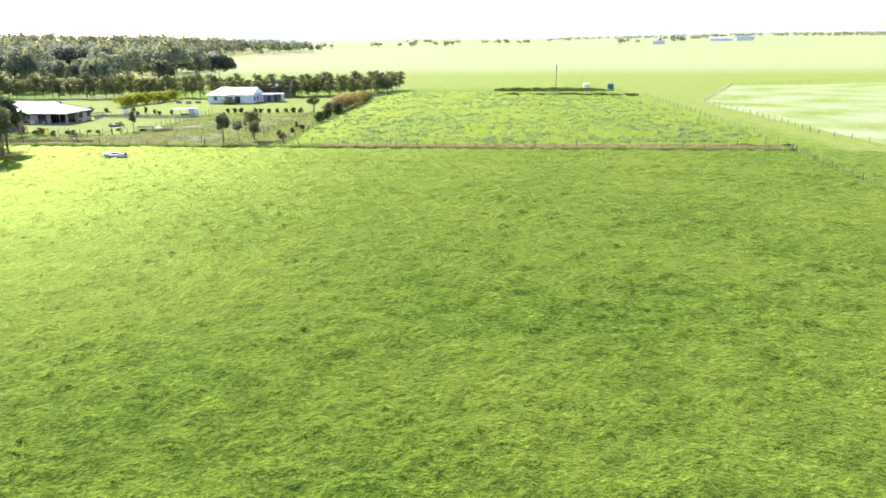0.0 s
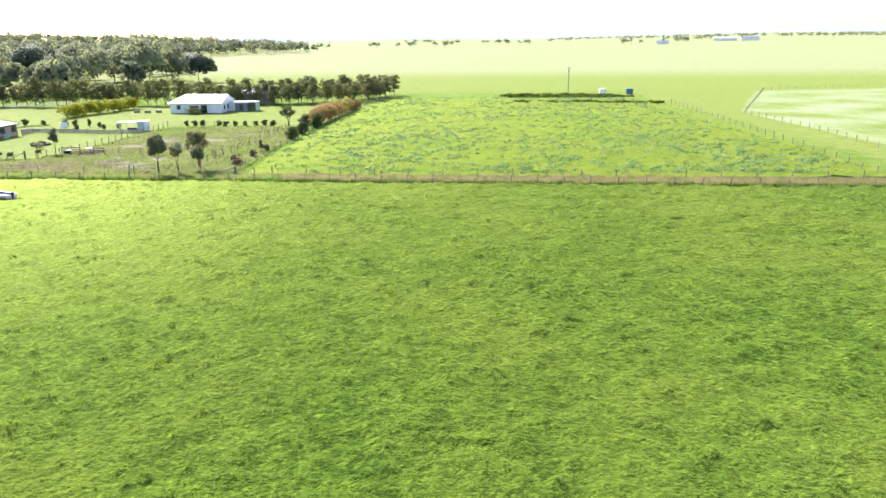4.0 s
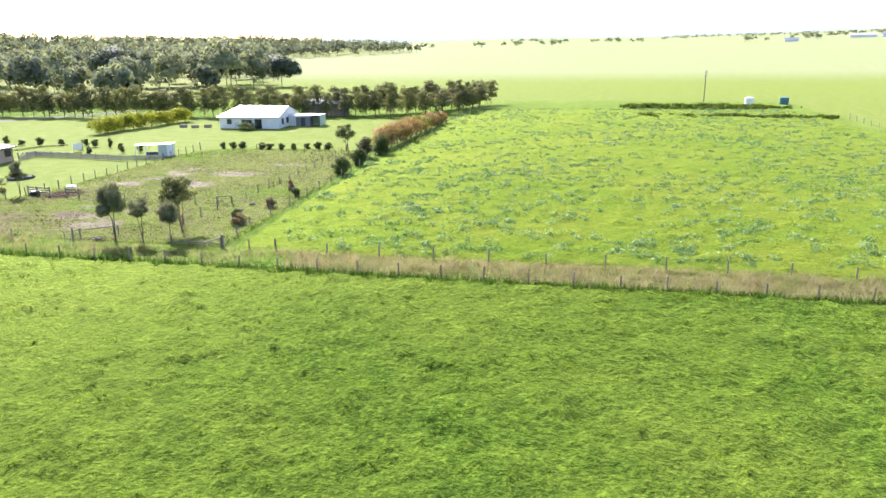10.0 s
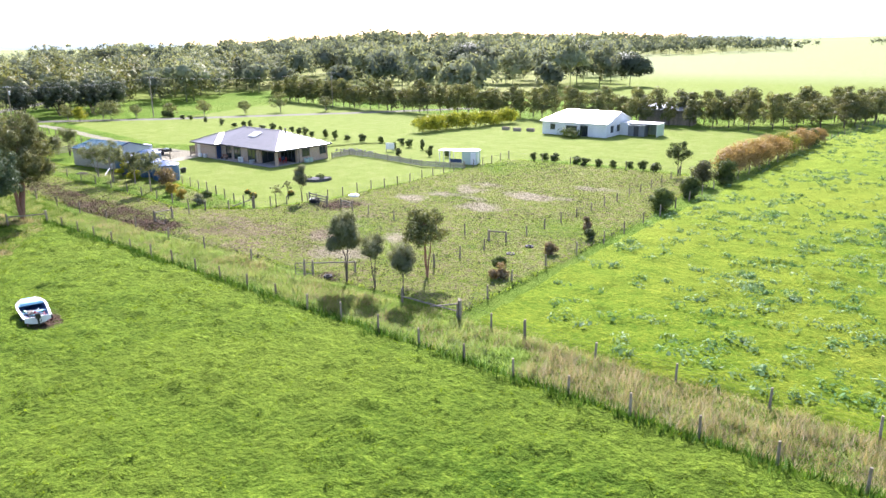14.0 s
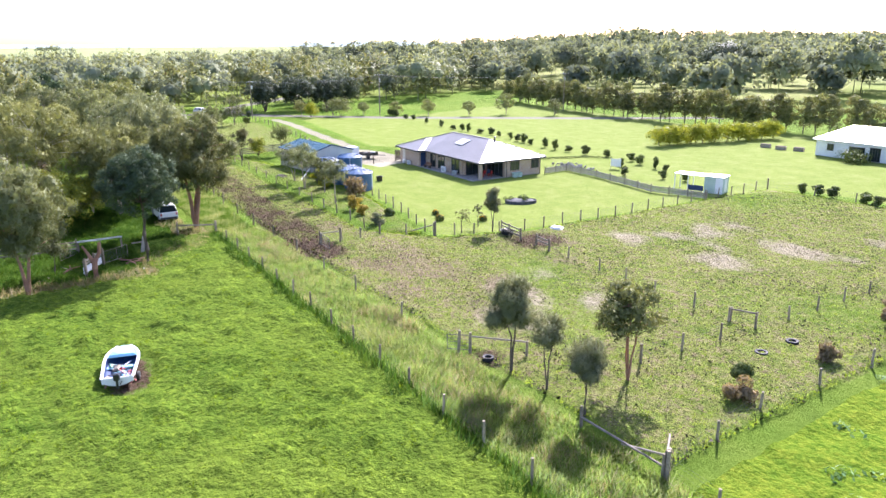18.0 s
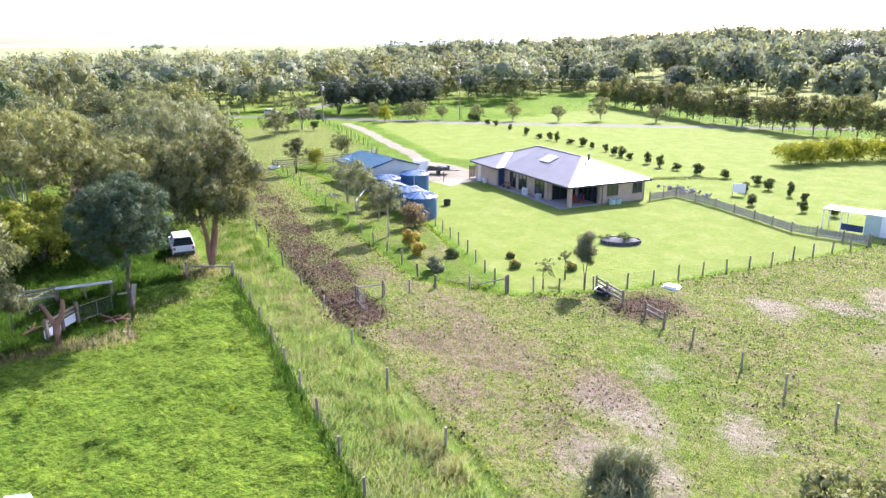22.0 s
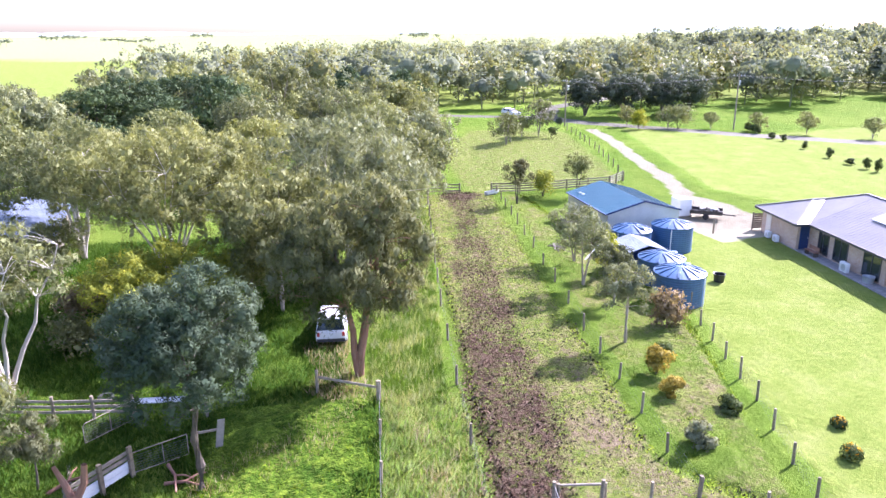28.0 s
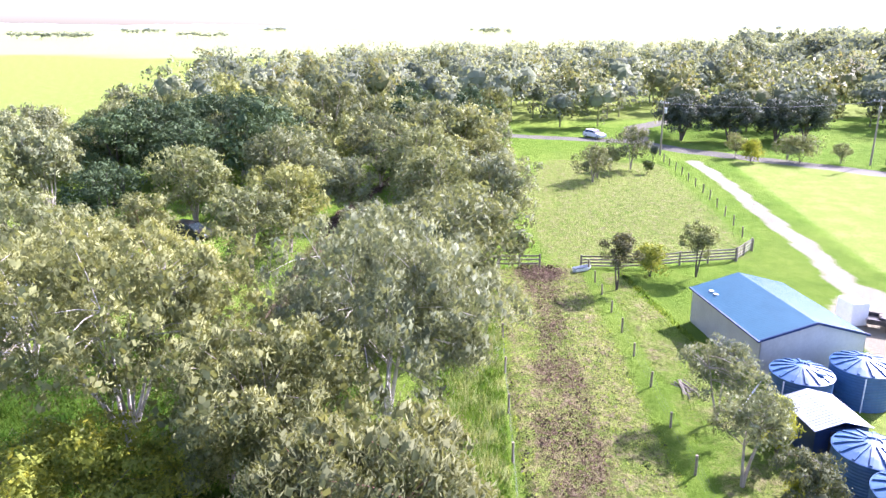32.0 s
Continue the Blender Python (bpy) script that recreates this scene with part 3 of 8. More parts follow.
def tree(name, m, label, category, h, spread, leaf, bark, stems=1, clumps=60, per=40, clump_r=1.0, length=0.4, width=0.14, droop=0.3,
         low=0.35, top=0.9, lean=0.15, trunk_r=0.2, seed=1, group="", bare=0.0, flat=1.0, limbs=26):
    """A trunk with limbs that reach to each clump of leaves. low: where the crown begins, top: how far the stems reach."""
    g = np.random.default_rng(seed)
    e = thing(name, m, label, category, group)
    V, F = [], []
    stem_pts = []
    for s in range(stems):
        ang = g.random() * 6.28 if stems == 1 else 6.28 * (s + 0.6 * g.random()) / stems
        reach = spread * lean * (0.6 + 0.8 * g.random()) * (1.0 if stems == 1 else 2.4)
        hh = h * top * (0.8 + 0.2 * g.random())
        pts = []
        for i in range(7):
            t = i / 6
            wob = 0.06 * h * t * (g.random(2) - 0.5)
            pts.append((reach * t ** 1.2 * math.cos(ang) + wob[0], reach * t ** 1.2 * math.sin(ang) + wob[1], -0.15 + hh * t))
        limb(V, F, pts, trunk_r * (1.0 if stems == 1 else 0.75), trunk_r * 0.15, 8)
        stem_pts += [(Vector(p), trunk_r * (1 - i / 7)) for i, p in enumerate(pts) if i]
    cs, rs = [], []
    zc, hz = h * (low + (1 - low) * 0.48), h * (1 - low) * 0.52
    lobes, lobe_n = [], max(4, min(20, round(clumps / 8)))
    for k in range(lobe_n):
        zz = 1 - 1.75 * (k + 0.5) / lobe_n
        a = 2.4 * k + 0.9 * g.random()
        rr = (0.47 + 0.22 * g.random()) * (1 - 0.5 * bare * g.random())
        ring = math.sqrt(max(0.05, 1 - zz * zz))
        lobes.append((ring * rr * spread * math.cos(a), ring * rr * spread * math.sin(a), zc + zz * rr * hz * (1.0 if zz > 0 else flat), 0.7 + 0.6 * g.random()))
    span = 0.92 * spread / lobe_n ** 0.36
    while len(cs) < clumps:
        lx, ly, lz, ls = lobes[int(g.integers(lobe_n))]
        d = g.normal(size=3)
        d[2] = d[2] * 0.8 + 0.35
        d /= np.linalg.norm(d)
        x, y, z = lx + d[0] * span * ls, ly + d[1] * span * ls, lz + d[2] * span * ls * 0.75
        cs.append((x, y, min(max(z, 0.12 * h), h)))
        rs.append(clump_r * (0.65 + 0.6 * g.random()))
    for i, c in enumerate(cs):
        if i % max(1, clumps // limbs):
            continue
        cv = Vector(c)
        p, r = min(stem_pts, key=lambda q: (q[0] - cv).length + (3.0 if q[0].z > cv.z else 0.0))
        mid = (p + cv) / 2 + Vector((0, 0, 0.06 * (cv - p).length))
        limb(V, F, [p, mid, cv], max(0.02, r * 0.4), max(0.012, r * 0.1), 5)
    part("trunk", to_mesh("trunk", V, F, bark), bark, e)
    part("crown", tri_mesh("crown", leaves(cs, rs, per, length, width, droop, g), 4, leaf), leaf, e)
    return e


def shrub(name, m, label, category, h, spread, leaf, clumps=14, per=40, length=0.2, width=0.08, seed=1, group="", low=0.1, droop=0.0):
    return tree(name, m, label, category, h, spread * 0.7, leaf, M_BARKDARK, 3, clumps, per, spread * 0.5, length, width, droop, low, 0.6, 0.2, max(0.03, 0.02 * h), seed, group)


def place(x, y, turn=0.0, s=1.0, sz=None, z=0.0):
    return pose(x, y, z, 0, 0, turn) @ Matrix.Diagonal((s, s, sz or s, 1))


def blades(pts, height, width, lean, g, wind=(0.0, 0.0), z=None, slope=None):
    """Grass blades as slim triangles standing on pts; height is a number or one a point, slope the lie of the sward."""
    n = len(pts)
    hgt = np.broadcast_to(height, n) * (0.55 + 0.8 * g.random(n))
    a = g.random(n) * 2 * np.pi
    w = width * (0.6 + 0.8 * g.random(n)) * 0.5
    base = np.zeros((n, 3))
    base[:, :2] = pts
    if z is not None:
        base[:, 2] = z
    off = np.stack([np.cos(a) * w, np.sin(a) * w, np.zeros(n)], 1)
    b = g.random(n) * 2 * np.pi
    l = lean * hgt * g.random(n)
    tip = base + np.stack([np.cos(b) * l + wind[0] * hgt, np.sin(b) * l + wind[1] * hgt, hgt], 1)
    base = base - np.array((0, 0, 0.02))
    soft = np.stack([0.35 * np.cos(b), 0.35 * np.sin(b), np.ones(n)], 1) + 0.2 * g.normal(size=(n, 3))
    if slope is not None:
        soft[:, :2] -= slope
    soft /= np.linalg.norm(soft, axis=1)[:, None]
    return np.stack([base - off, base + off, tip, soft], 1)


def wave(x, y, s, seed=0.0):
    """Smooth pseudo-noise on arrays, about -1 to 1."""
    u, v = x / s + seed, y / s - seed * 1.7
    return (np.sin(u * 1.7 + 1.3 * np.sin(v * 1.1 + seed)) + np.sin(v * 1.9 + 1.7 * np.sin(u * 0.8 - seed)) + np.sin((u + v) * 2.6 + np.sin(u * 2.1)) * 0.6) / 2.6

# ---- ground ----
def lane_front(x):
    return 86.9 - 0.068 * x


def lane_back(x):
    return 92.2 - 0.058 * x


def grow(a, b, step, far):
    core = list(np.arange(a, b + step, step))
    lo, s = [], step
    while (lo[-1] if lo else core[0]) > -far:
        s *= 1.22
        lo.append((lo[-1] if lo else core[0]) - s)
    hi, s = [], step
    while (hi[-1] if hi else core[-1]) < far:
        s *= 1.22
        hi.append((hi[-1] if hi else core[-1]) + s)
    return np.array(lo[::-1] + core + hi)


def inside(px, py, poly):
    """Signed distance to a closed outline, positive inside."""
    d = np.full(px.shape, 1e9)
    sgn = np.zeros(px.shape, bool)
    k = len(poly)
    for i in range(k):
        x0, y0 = poly[i]
        x1, y1 = poly[(i + 1) % k]
        dx, dy = x1 - x0, y1 - y0
        t = np.clip(((px - x0) * dx + (py - y0) * dy) / (dx * dx + dy * dy + 1e-9), 0, 1)
        d = np.minimum(d, np.hypot(px - x0 - t * dx, py - y0 - t * dy))
        if dy:
            sgn ^= ((y0 > py) != (y1 > py)) & (px < dx * (py - y0) / dy + x0)
    return np.where(sgn, d, -d)


def path_near(px, py, line):
    d = np.full(px.shape, 1e9)
    for (x0, y0), (x1, y1) in zip(line, line[1:]):
        dx, dy = x1 - x0, y1 - y0
        t = np.clip(((px - x0) * dx + (py - y0) * dy) / (dx * dx + dy * dy), 0, 1)
        d = np.minimum(d, np.hypot(px - x0 - t * dx, py - y0 - t * dy))
    return d


HORSE = [(-30.5, 94.4), (-29.6, 130), (-31, 158), (-63.4, 157.4), (-66, 118), (-69, 109.8), (-76, 105.2), (-133, 110), (-133, 101), (-84, 97.2)]
LAWN = [(-69.5, 110), (-66.5, 118), (-64, 145), (-88, 147), (-112, 147), (-112, 122), (-96, 116), (-90, 114.6)]
GARDEN = [(-60, 160), (-30, 160), (-24, 200), (-30, 214), (-120, 214), (-185, 222), (-172, 172), (-186, 148), (-130, 137), (-112, 147), (-88, 147), (-64, 147)]
DRIVE = [(-185, 142), (-168, 140), (-150, 136.5), (-136, 134.5), (-125, 131.5), (-115, 130.5)]
ROAD = [(-330, 262), (-262, 186), (-226, 146), (-206, 139), (-196, 144), (-172, 167), (-140, 205), (-120, 232)]
ROADB = [(-206, 139), (-214, 120), (-224, 96)]
MUDLINE = [(-71, 98.6), (-80, 99.6), (-90, 101.0), (-104, 102.6), (-116, 104.2), (-133, 106.5)]


WOODFLOOR = [(-200, 236), (-125, 248), (-118, 320), (-150, 425), (-320, 860), (-190, 1130), (-300, 1500), (-800, 1300), (-800, 420), (-430, 320), (-430, 240)]


STRIP = [(-131, 110.9), (-113.7, 109.3), (-90.7, 107.0), (-73.4, 105.6), (-71.0, 109.0), (-90.5, 114.2), (-97, 115.6), (-108, 114.8), (-131, 113.5)]


def zones(x, y):
    w1, w2 = wave(x, y, 6.0, 1.0), wave(x, y, 2.2, 4.0)
    soft = lambda d, s: np.clip(0.5 + d / s, 0, 1)
    z = {}
    horse = inside(x, y, HORSE)
    lane_strip = soft(y - lane_front(x) + 0.2 * w2, 0.8) * soft(lane_back(x) - y, 0.8)
    z["worn"] = np.maximum(soft(horse, 2.0) * (0.8 + 0.2 * w1 + 0.12 * wave(x, y, 17.0, 2.0)), np.maximum(0.5 * lane_strip, 0.66 * soft(inside(x, y, [(-132, 106), (-133, 128), (-150, 132), (-184, 137), (-190, 118), (-165, 107)]), 3.0)))
    z["worn"] = np.maximum(z["worn"], 0.72 * soft(inside(x, y, STRIP), 1.0) * (0.85 + 0.25 * w2))
    # far fields take the bright lawn tone to stand for backlit grass
    z["lawn"] = np.maximum(soft(inside(x, y, LAWN), 0.6), np.maximum(soft(inside(x, y, GARDEN), 2.0), np.maximum(soft(y - 268, 30) * 0.95, np.maximum(soft(-235 - x, 20), soft(x - 70, 8) * soft(y - 60, 8)) * 0.9)))
    z["lawn"] = np.maximum(z["lawn"], 0.58 * soft(y - lane_back(x), 1.0) * soft(x + 29, 1.5))
    # outermost ground, where the colour carries haze
    z["plain"] = np.maximum(soft(-560 - x + 0.3 * y, 30), soft(y - 380, 230))
    z["chalk"] = soft(inside(x, y, [(82, 88), (82, 190), (125, 285), (330, 330), (330, 60)]), 3.0) * (0.75 + 0.3 * wave(x, y, 9.0, 3.0))
    mud = soft(np.clip(3.0 + (x + 90) * 0.012, 2.2, 3.3) - path_near(x, y + 0.5, MUDLINE) + 0.5 * w1, 3.2) * (0.8 + 0.12 * w2) * np.clip(1.0 + (x + 84) * 0.008, 0.8, 1.0)
    mud = np.maximum(mud, soft(3.2 - np.hypot((x + 62.0) / 1.1, (y - 116.0) / 1.2) + w1, 4.0) * 0.85)
    mud = np.maximum(mud, soft(3.0 - np.hypot((x + 66) / 1.7, (y - 100.0) / 0.9) + 1.5 * w1, 6.0) * 0.6)
    mud = np.maximum(mud, soft(2.6 - np.hypot((x + 131.5) / 1.3, y - 105.4) + w1, 3.0) * 0.85)
    mud = np.maximum(mud, soft(1.3 - path_near(x, y, [(-53.4, 77.3), (-56.4, 78.4)]) + 0.3 * w2, 0.8) * 0.95)
    mud = np.maximum(mud, soft(1.6 - np.hypot(x + 44.6, (y - 95.2) / 1.2), 1.5) * 0.8)
    z["mud"] = np.clip(mud, 0, 1)
    pale = np.zeros_like(x)
    for cx, cy, r in ((-51.5, 104.6, 2.4), (-49.0, 101.0, 2.6), (-53.5, 109.5, 2.0), (-57.5, 123.6, 2.2), (-56.5, 128, 1.8), (-54, 131.8, 2.4), (-53.4, 136.4, 2.0), (-47.8, 124, 2.6), (-45.2, 132.7, 2.8), (-50, 128, 1.6), (-47, 108, 1.8), (-42, 141, 2.0)):
        pale = np.maximum(pale, soft(r - np.hypot((x - cx) / 1.7, y - cy) + 1.2 * w2, 3.5) * 0.9)
    z["pale"] = pale
    bare = np.zeros_like(x)
    for cx, cy, r in ((-62.0, 102.0, 4.2), (-65.5, 104.0, 3.0), (-58.5, 104.5, 2.0), (-54.5, 105.4, 2.6), (-69.5, 103.4, 2.4), (-74.0, 103.6, 2.2), (-59.0, 99.0, 2.6), (-52.0, 100.5, 2.4), (-66.0, 99.0, 2.0), (-61.0, 118.5, 2.2), (-57.0, 114.5, 2.0), (-78.0, 103.4, 2.0)):
        bare = np.maximum(bare, soft(r - np.hypot((x - cx) / 1.6, y - cy) + 1.3 * w2, 4.0) * 0.85)
    z["soil"] = bare
    drive = soft(1.35 - path_near(x, y, DRIVE) + 0.25 * w2, 1.2)
    yard = soft(inside(x, y, [(-126, 134), (-113, 136), (-109, 132), (-108, 126), (-118, 125), (-124, 129)]) + 0.5 * w2, 1.5)
    track = soft(1.3 - path_near(x, y, [(-106, 80), (-118, 82.5), (-135, 84), (-152, 85.5), (-175, 92)]), 1.0)
    z["gravel"] = np.maximum(np.maximum(drive, yard), 0.0)
    z["mud"] = np.clip(np.maximum(z["mud"], track * 0.95), 0, 1)
    z["worn"] = np.maximum(z["worn"], 0.7 * soft(inside(x, y, WOODFLOOR) - 16, 14))
    z["mud"] *= 1 - z["gravel"]
    z["asphalt"] = np.maximum(soft(2.5 - path_near(x, y, ROAD) + 0.3 * w2, 0.8), soft(2.3 - path_near(x, y, ROADB) + 0.3 * w2, 0.8))
    return z


HILL = [(-330, 330), (-235, 480), (-330, 860), (-190, 1130), (-300, 1500), (-1100, 1500), (-900, 680), (-560, 400)]


def hill(x, y):
    """The low wooded rise behind the farms, and the plain that climbs gently to the north-east."""
    x, y = np.asarray(x, float), np.asarray(y, float)
    t = np.clip(inside(x, y, HILL) / 330, 0, 1)
    d, az = np.hypot(x, y), np.degrees(np.arctan2(x, y))
    k = np.clip((d - 450) / 3400, 0, 1) ** 1.25
    side = np.clip((az + 24) / 22, 0, 1) * np.clip((75 - az) / 30, 0, 1)
    east = np.clip((az - 8) / 14, 0, 1)
    return 16 * t * t * (3 - 2 * t) + k * side * (34 + 26 * east)


def build_ground():
    xs, ys = grow(-250.0, 90.0, 1.2, 4200.0), grow(-50.0, 215.0, 1.2, 4200.0)
    X, Y = np.meshgrid(xs, ys)
    n, k = len(ys), len(xs)
    rough = np.clip(1 - np.maximum(np.abs(X) - 200, 0) / 100, 0, 1) * np.clip(1 - np.maximum(np.abs(Y) - 260, 0) / 100, 0, 1)
    zs = zones(X, Y)
    Z = rough * (0.03 * wave(X, Y, 3.0, 5.0) + 0.04 * wave(X, Y, 1.1, 8.0) * (1 - zs["lawn"]) * (1 - zs["gravel"])) - 0.02
    Z += rough * zs["mud"] * 0.05 * wave(X, Y, 0.6, 3.0)
    Z += hill(X, Y)
    co = np.stack([X, Y, Z], -1).reshape(-1, 3)
    i = np.arange((n - 1) * (k - 1))
    a = (i // (k - 1)) * k + i % (k - 1)
    quads = np.stack([a, a + 1, a + k + 1, a + k], 1)
    me = bpy.data.meshes.new("ground")
    me.vertices.add(len(co))
    me.vertices.foreach_set("co", co.astype(np.float32).ravel())
    me.loops.add(quads.size)
    me.loops.foreach_set("vertex_index", quads.astype(np.int32).ravel())
    me.polygons.add(len(quads))
    me.polygons.foreach_set("loop_start", np.arange(0, quads.size, 4, dtype=np.int32))
    me.polygons.foreach_set("use_smooth", np.ones(len(quads), bool))
    me.update(calc_edges=True)
    for name, w in zs.items():
        at = me.attributes.new(name, "FLOAT", "POINT")
        at.data.foreach_set("value", np.clip(w, 0, 1).astype(np.float32).ravel())
    me.materials.append(M_GROUND)
    tagged(new("ground", me), "green pasture with worn muddy horse paddock and gravel drive", "ground", kind="structure")


build_ground()


def scatter(n, x0, x1, y0, y1, g):
    return np.stack([x0 + (x1 - x0) * g.random(n), y0 + (y1 - y0) * g.random(n)], 1)


def stuff(name, verts, material, label, category="grass"):
    ob = new(name, tri_mesh(name, verts, verts.shape[1] - 1, material))
    return tagged(ob, label, category, kind="stuff")


# near pasture: a tussocky sward with blades on it
def lattice(x, y, s, seed):
    """Value noise on arrays, 0 to 1, cells of size s."""
    u, v = x / s, y / s
    i, j = np.floor(u), np.floor(v)
    f, h = u - i, v - j
    f, h = f * f * (3 - 2 * f), h * h * (3 - 2 * h)

    def val(a, b):
        q = np.sin(a * 127.1 + b * 311.7 + seed * 74.7) * 43758.5453
        return q - np.floor(q)
    return (val(i, j) * (1 - f) + val(i + 1, j) * f) * (1 - h) + (val(i, j + 1) * (1 - f) + val(i + 1, j + 1) * f) * h


def sward(x, y):
    """Height of the sward: rounded tussocks with creases between them."""
    a, b, c = lattice(x, y, 0.75, 1.0), lattice(x + 0.5 * y, y - 0.5 * x, 0.46, 2.0), lattice(x, y, 1.7, 3.0)
    return (0.32 * a * a + 0.2 * b) * (0.4 + 0.9 * c) + 0.06 * lattice(x, y, 5.0, 4.0)


def carpet(name, xs, ys, keep, height, material, label, zoned=False):
    """A relief sheet over the ground where keep holds, sinking into it at its rim."""
    X, Y = np.meshgrid(xs, ys)
    d = keep(X, Y)
    Z = np.where(d > 0, 0.03 + height(X, Y) * np.clip(d / 0.6, 0, 1), -0.12)
    n, k = X.shape
    i = np.arange((n - 1) * (k - 1))
    a = (i // (k - 1)) * k + i % (k - 1)
    quads = np.stack([a, a + 1, a + k + 1, a + k], 1)
    quads = quads[(d.ravel()[quads] > -0.4).any(1)]
    used, quads = np.unique(quads, return_inverse=True)
    quads = quads.reshape(-1, 4)
    co = np.stack([X.ravel(), Y.ravel(), Z.ravel()], 1)[used]
    me = bpy.data.meshes.new(name)
    me.vertices.add(len(co))
    me.vertices.foreach_set("co", co.astype(np.float32).ravel())
    me.loops.add(quads.size)
    me.loops.foreach_set("vertex_index", quads.astype(np.int32).ravel())
    me.polygons.add(len(quads))
    me.polygons.foreach_set("loop_start", np.arange(0, quads.size, 4, dtype=np.int32))
    me.polygons.foreach_set("use_smooth", np.ones(len(quads), bool))
    me.update(calc_edges=True)
    if zoned:
        for key, w in zones(co[:, 0], co[:, 1]).items():
            me.attributes.new(key, "FLOAT", "POINT").data.foreach_set("value", np.clip(w, 0, 1).astype(np.float32))
    me.materials.append(material)
    tagged(new(name, me), label, "grass", kind="stuff")


def pasture_rim(x, y):
    mid = np.interp(y, (-24, 40, 60, 93), (0, 0, -12, -30))
    d = np.minimum(lane_front(x) - 0.15 - y, np.minimum(25 + 0.6 * (y + 24) + x - mid, 24 + 0.64 * (y + 24) - x))
    d = np.minimum(d, path_near(x, y, [(-53.4, 77.3), (-56.4, 78.4)]) - 1.0)
    return np.minimum(d, np.maximum(x + 74, y - 84))


carpet("pasture_sward", np.arange(-84, 38.1, 0.3), np.arange(-24, 93, 0.3), lambda x, y: np.minimum(pasture_rim(x, y), 38.5 - x), sward, M_SWARD, "lush green pasture sward in soft uneven tussocks")
carpet("pasture_sward", np.arange(37.4, 88, 0.34), np.arange(-6, 90, 0.3), lambda x, y: np.minimum(pasture_rim(x, y), x - 37.2), sward, M_SWARD, "lush green pasture sward along the far fence")
carpet("pasture_sward", np.arange(-150, 92, 1.3), np.arange(-120, 90, 1.3), lambda x, y: np.minimum(np.minimum(np.minimum(lane_front(x) - 0.3 - y, 0.8 - np.minimum(pasture_rim(x, y), y + 23.5)), np.hypot(x + 55, y - 78) - 4), np.maximum(x + 74, 50 - y)), lambda x, y: 0.08 + 0 * x, M_SWARD, "lush green pasture sward behind the flight line")
g = np.random.default_rng(3)
p = scatter(900000, -80, 62, -24, 93, g)
p = p[(pasture_rim(p[:, 0], p[:, 1]) > 0.3) & ((p[:, 1] > 20) | (g.random(len(p)) < 0.6))]


def tufts(x, y):
    """Small leaning tufts, broader across the wind than along it."""
    return 0.5 * lattice(x, y + 0.2 * x, 0.5, 12.0) + 0.3 * lattice(x - 0.3 * y, 1.6 * y, 0.36, 14.0) + 0.2 * lattice(x, y, 1.5, 13.0)


def tuft_top(x, y):
    return sward(x, y) + 0.2 * tufts(x, y)


tuft = tufts(p[:, 0], p[:, 1])
keep = g.random(len(p)) < 2.4 * (tuft - 0.3)
p, tuft = p[keep], tuft[keep]
hgt = tuft_top(p[:, 0], p[:, 1])
tilt = 0.35 * np.stack([tuft_top(p[:, 0] + 0.05, p[:, 1]) - hgt, tuft_top(p[:, 0], p[:, 1] + 0.05) - hgt], 1) / 0.05
stuff("pasture_grass", blades(p, 0.03 + 0.11 * tuft, 0.07, 2.8, g, (0.3, -0.5), z=hgt - 0.13, slope=tilt), M_FIELD, "lush green pasture grass blades in uneven clumps")


def trampled_rim(x, y):
    strip = [(-133, 108), (-76, 104.6), (-70.2, 109.6), (-90, 113.8), (-96, 115.2), (-108, 114.6), (-133, 113)]
    return np.maximum(inside(x, y, HORSE), inside(x, y, strip)) - 0.3


def tread(x, y):
    """Height of the trodden turf."""
    return 0.13 * lattice(x, y, 0.8, 5.0) + 0.15 * lattice(x, y, 0.5, 6.0) * (0.4 + lattice(x, y, 2.3, 7.0))


carpet("trampled_turf", np.arange(-134, -29, 0.27), np.arange(92, 160, 0.27), trampled_rim, tread, M_GROUND, "hoof-pocked turf and churned mud of the horse paddock", True)

# ---- buildings ----
def window(parent, x0, x1, z0, z1, y, axis="x", panes=1, name="window", out=-1):
    """A framed window proud of a wall. axis x: wall along x at y; axis y: wall along y at x = y."""
    def b(a0, a1, d0, d1, h0, h1):
        lo, hi = sorted((y + out * d0, y + out * d1))
        return boxm(a0, a1, lo, hi, h0, h1) if axis == "x" else boxm(lo, hi, a0, a1, h0, h1)
    w = part(name, b(x0, x1, 0.0, 0.03, z0, z1), M_GLASS, parent, "dark glazed window")
    f = 0.06
    part("frame", b(x0 - f, x1 + f, 0.0, 0.07, z0 - f, z0), M_FRAME, w)
    part("frame", b(x0 - f, x1 + f, 0.0, 0.07, z1, z1 + f), M_FRAME, w)
    for i in range(panes + 1):
        xm = x0 + (x1 - x0) * i / panes
        part("mullion", b(xm - f / 2, xm + f / 2, 0.0, 0.068, z0, z1), M_FRAME, w)
    return w


def brick_wall(name, parent, x0, x1, y0, y1, z1, label=""):
    return part(name, boxm(x0, x1, y0, y1, 0.0, z1), M_BRICKWALL, parent, label)


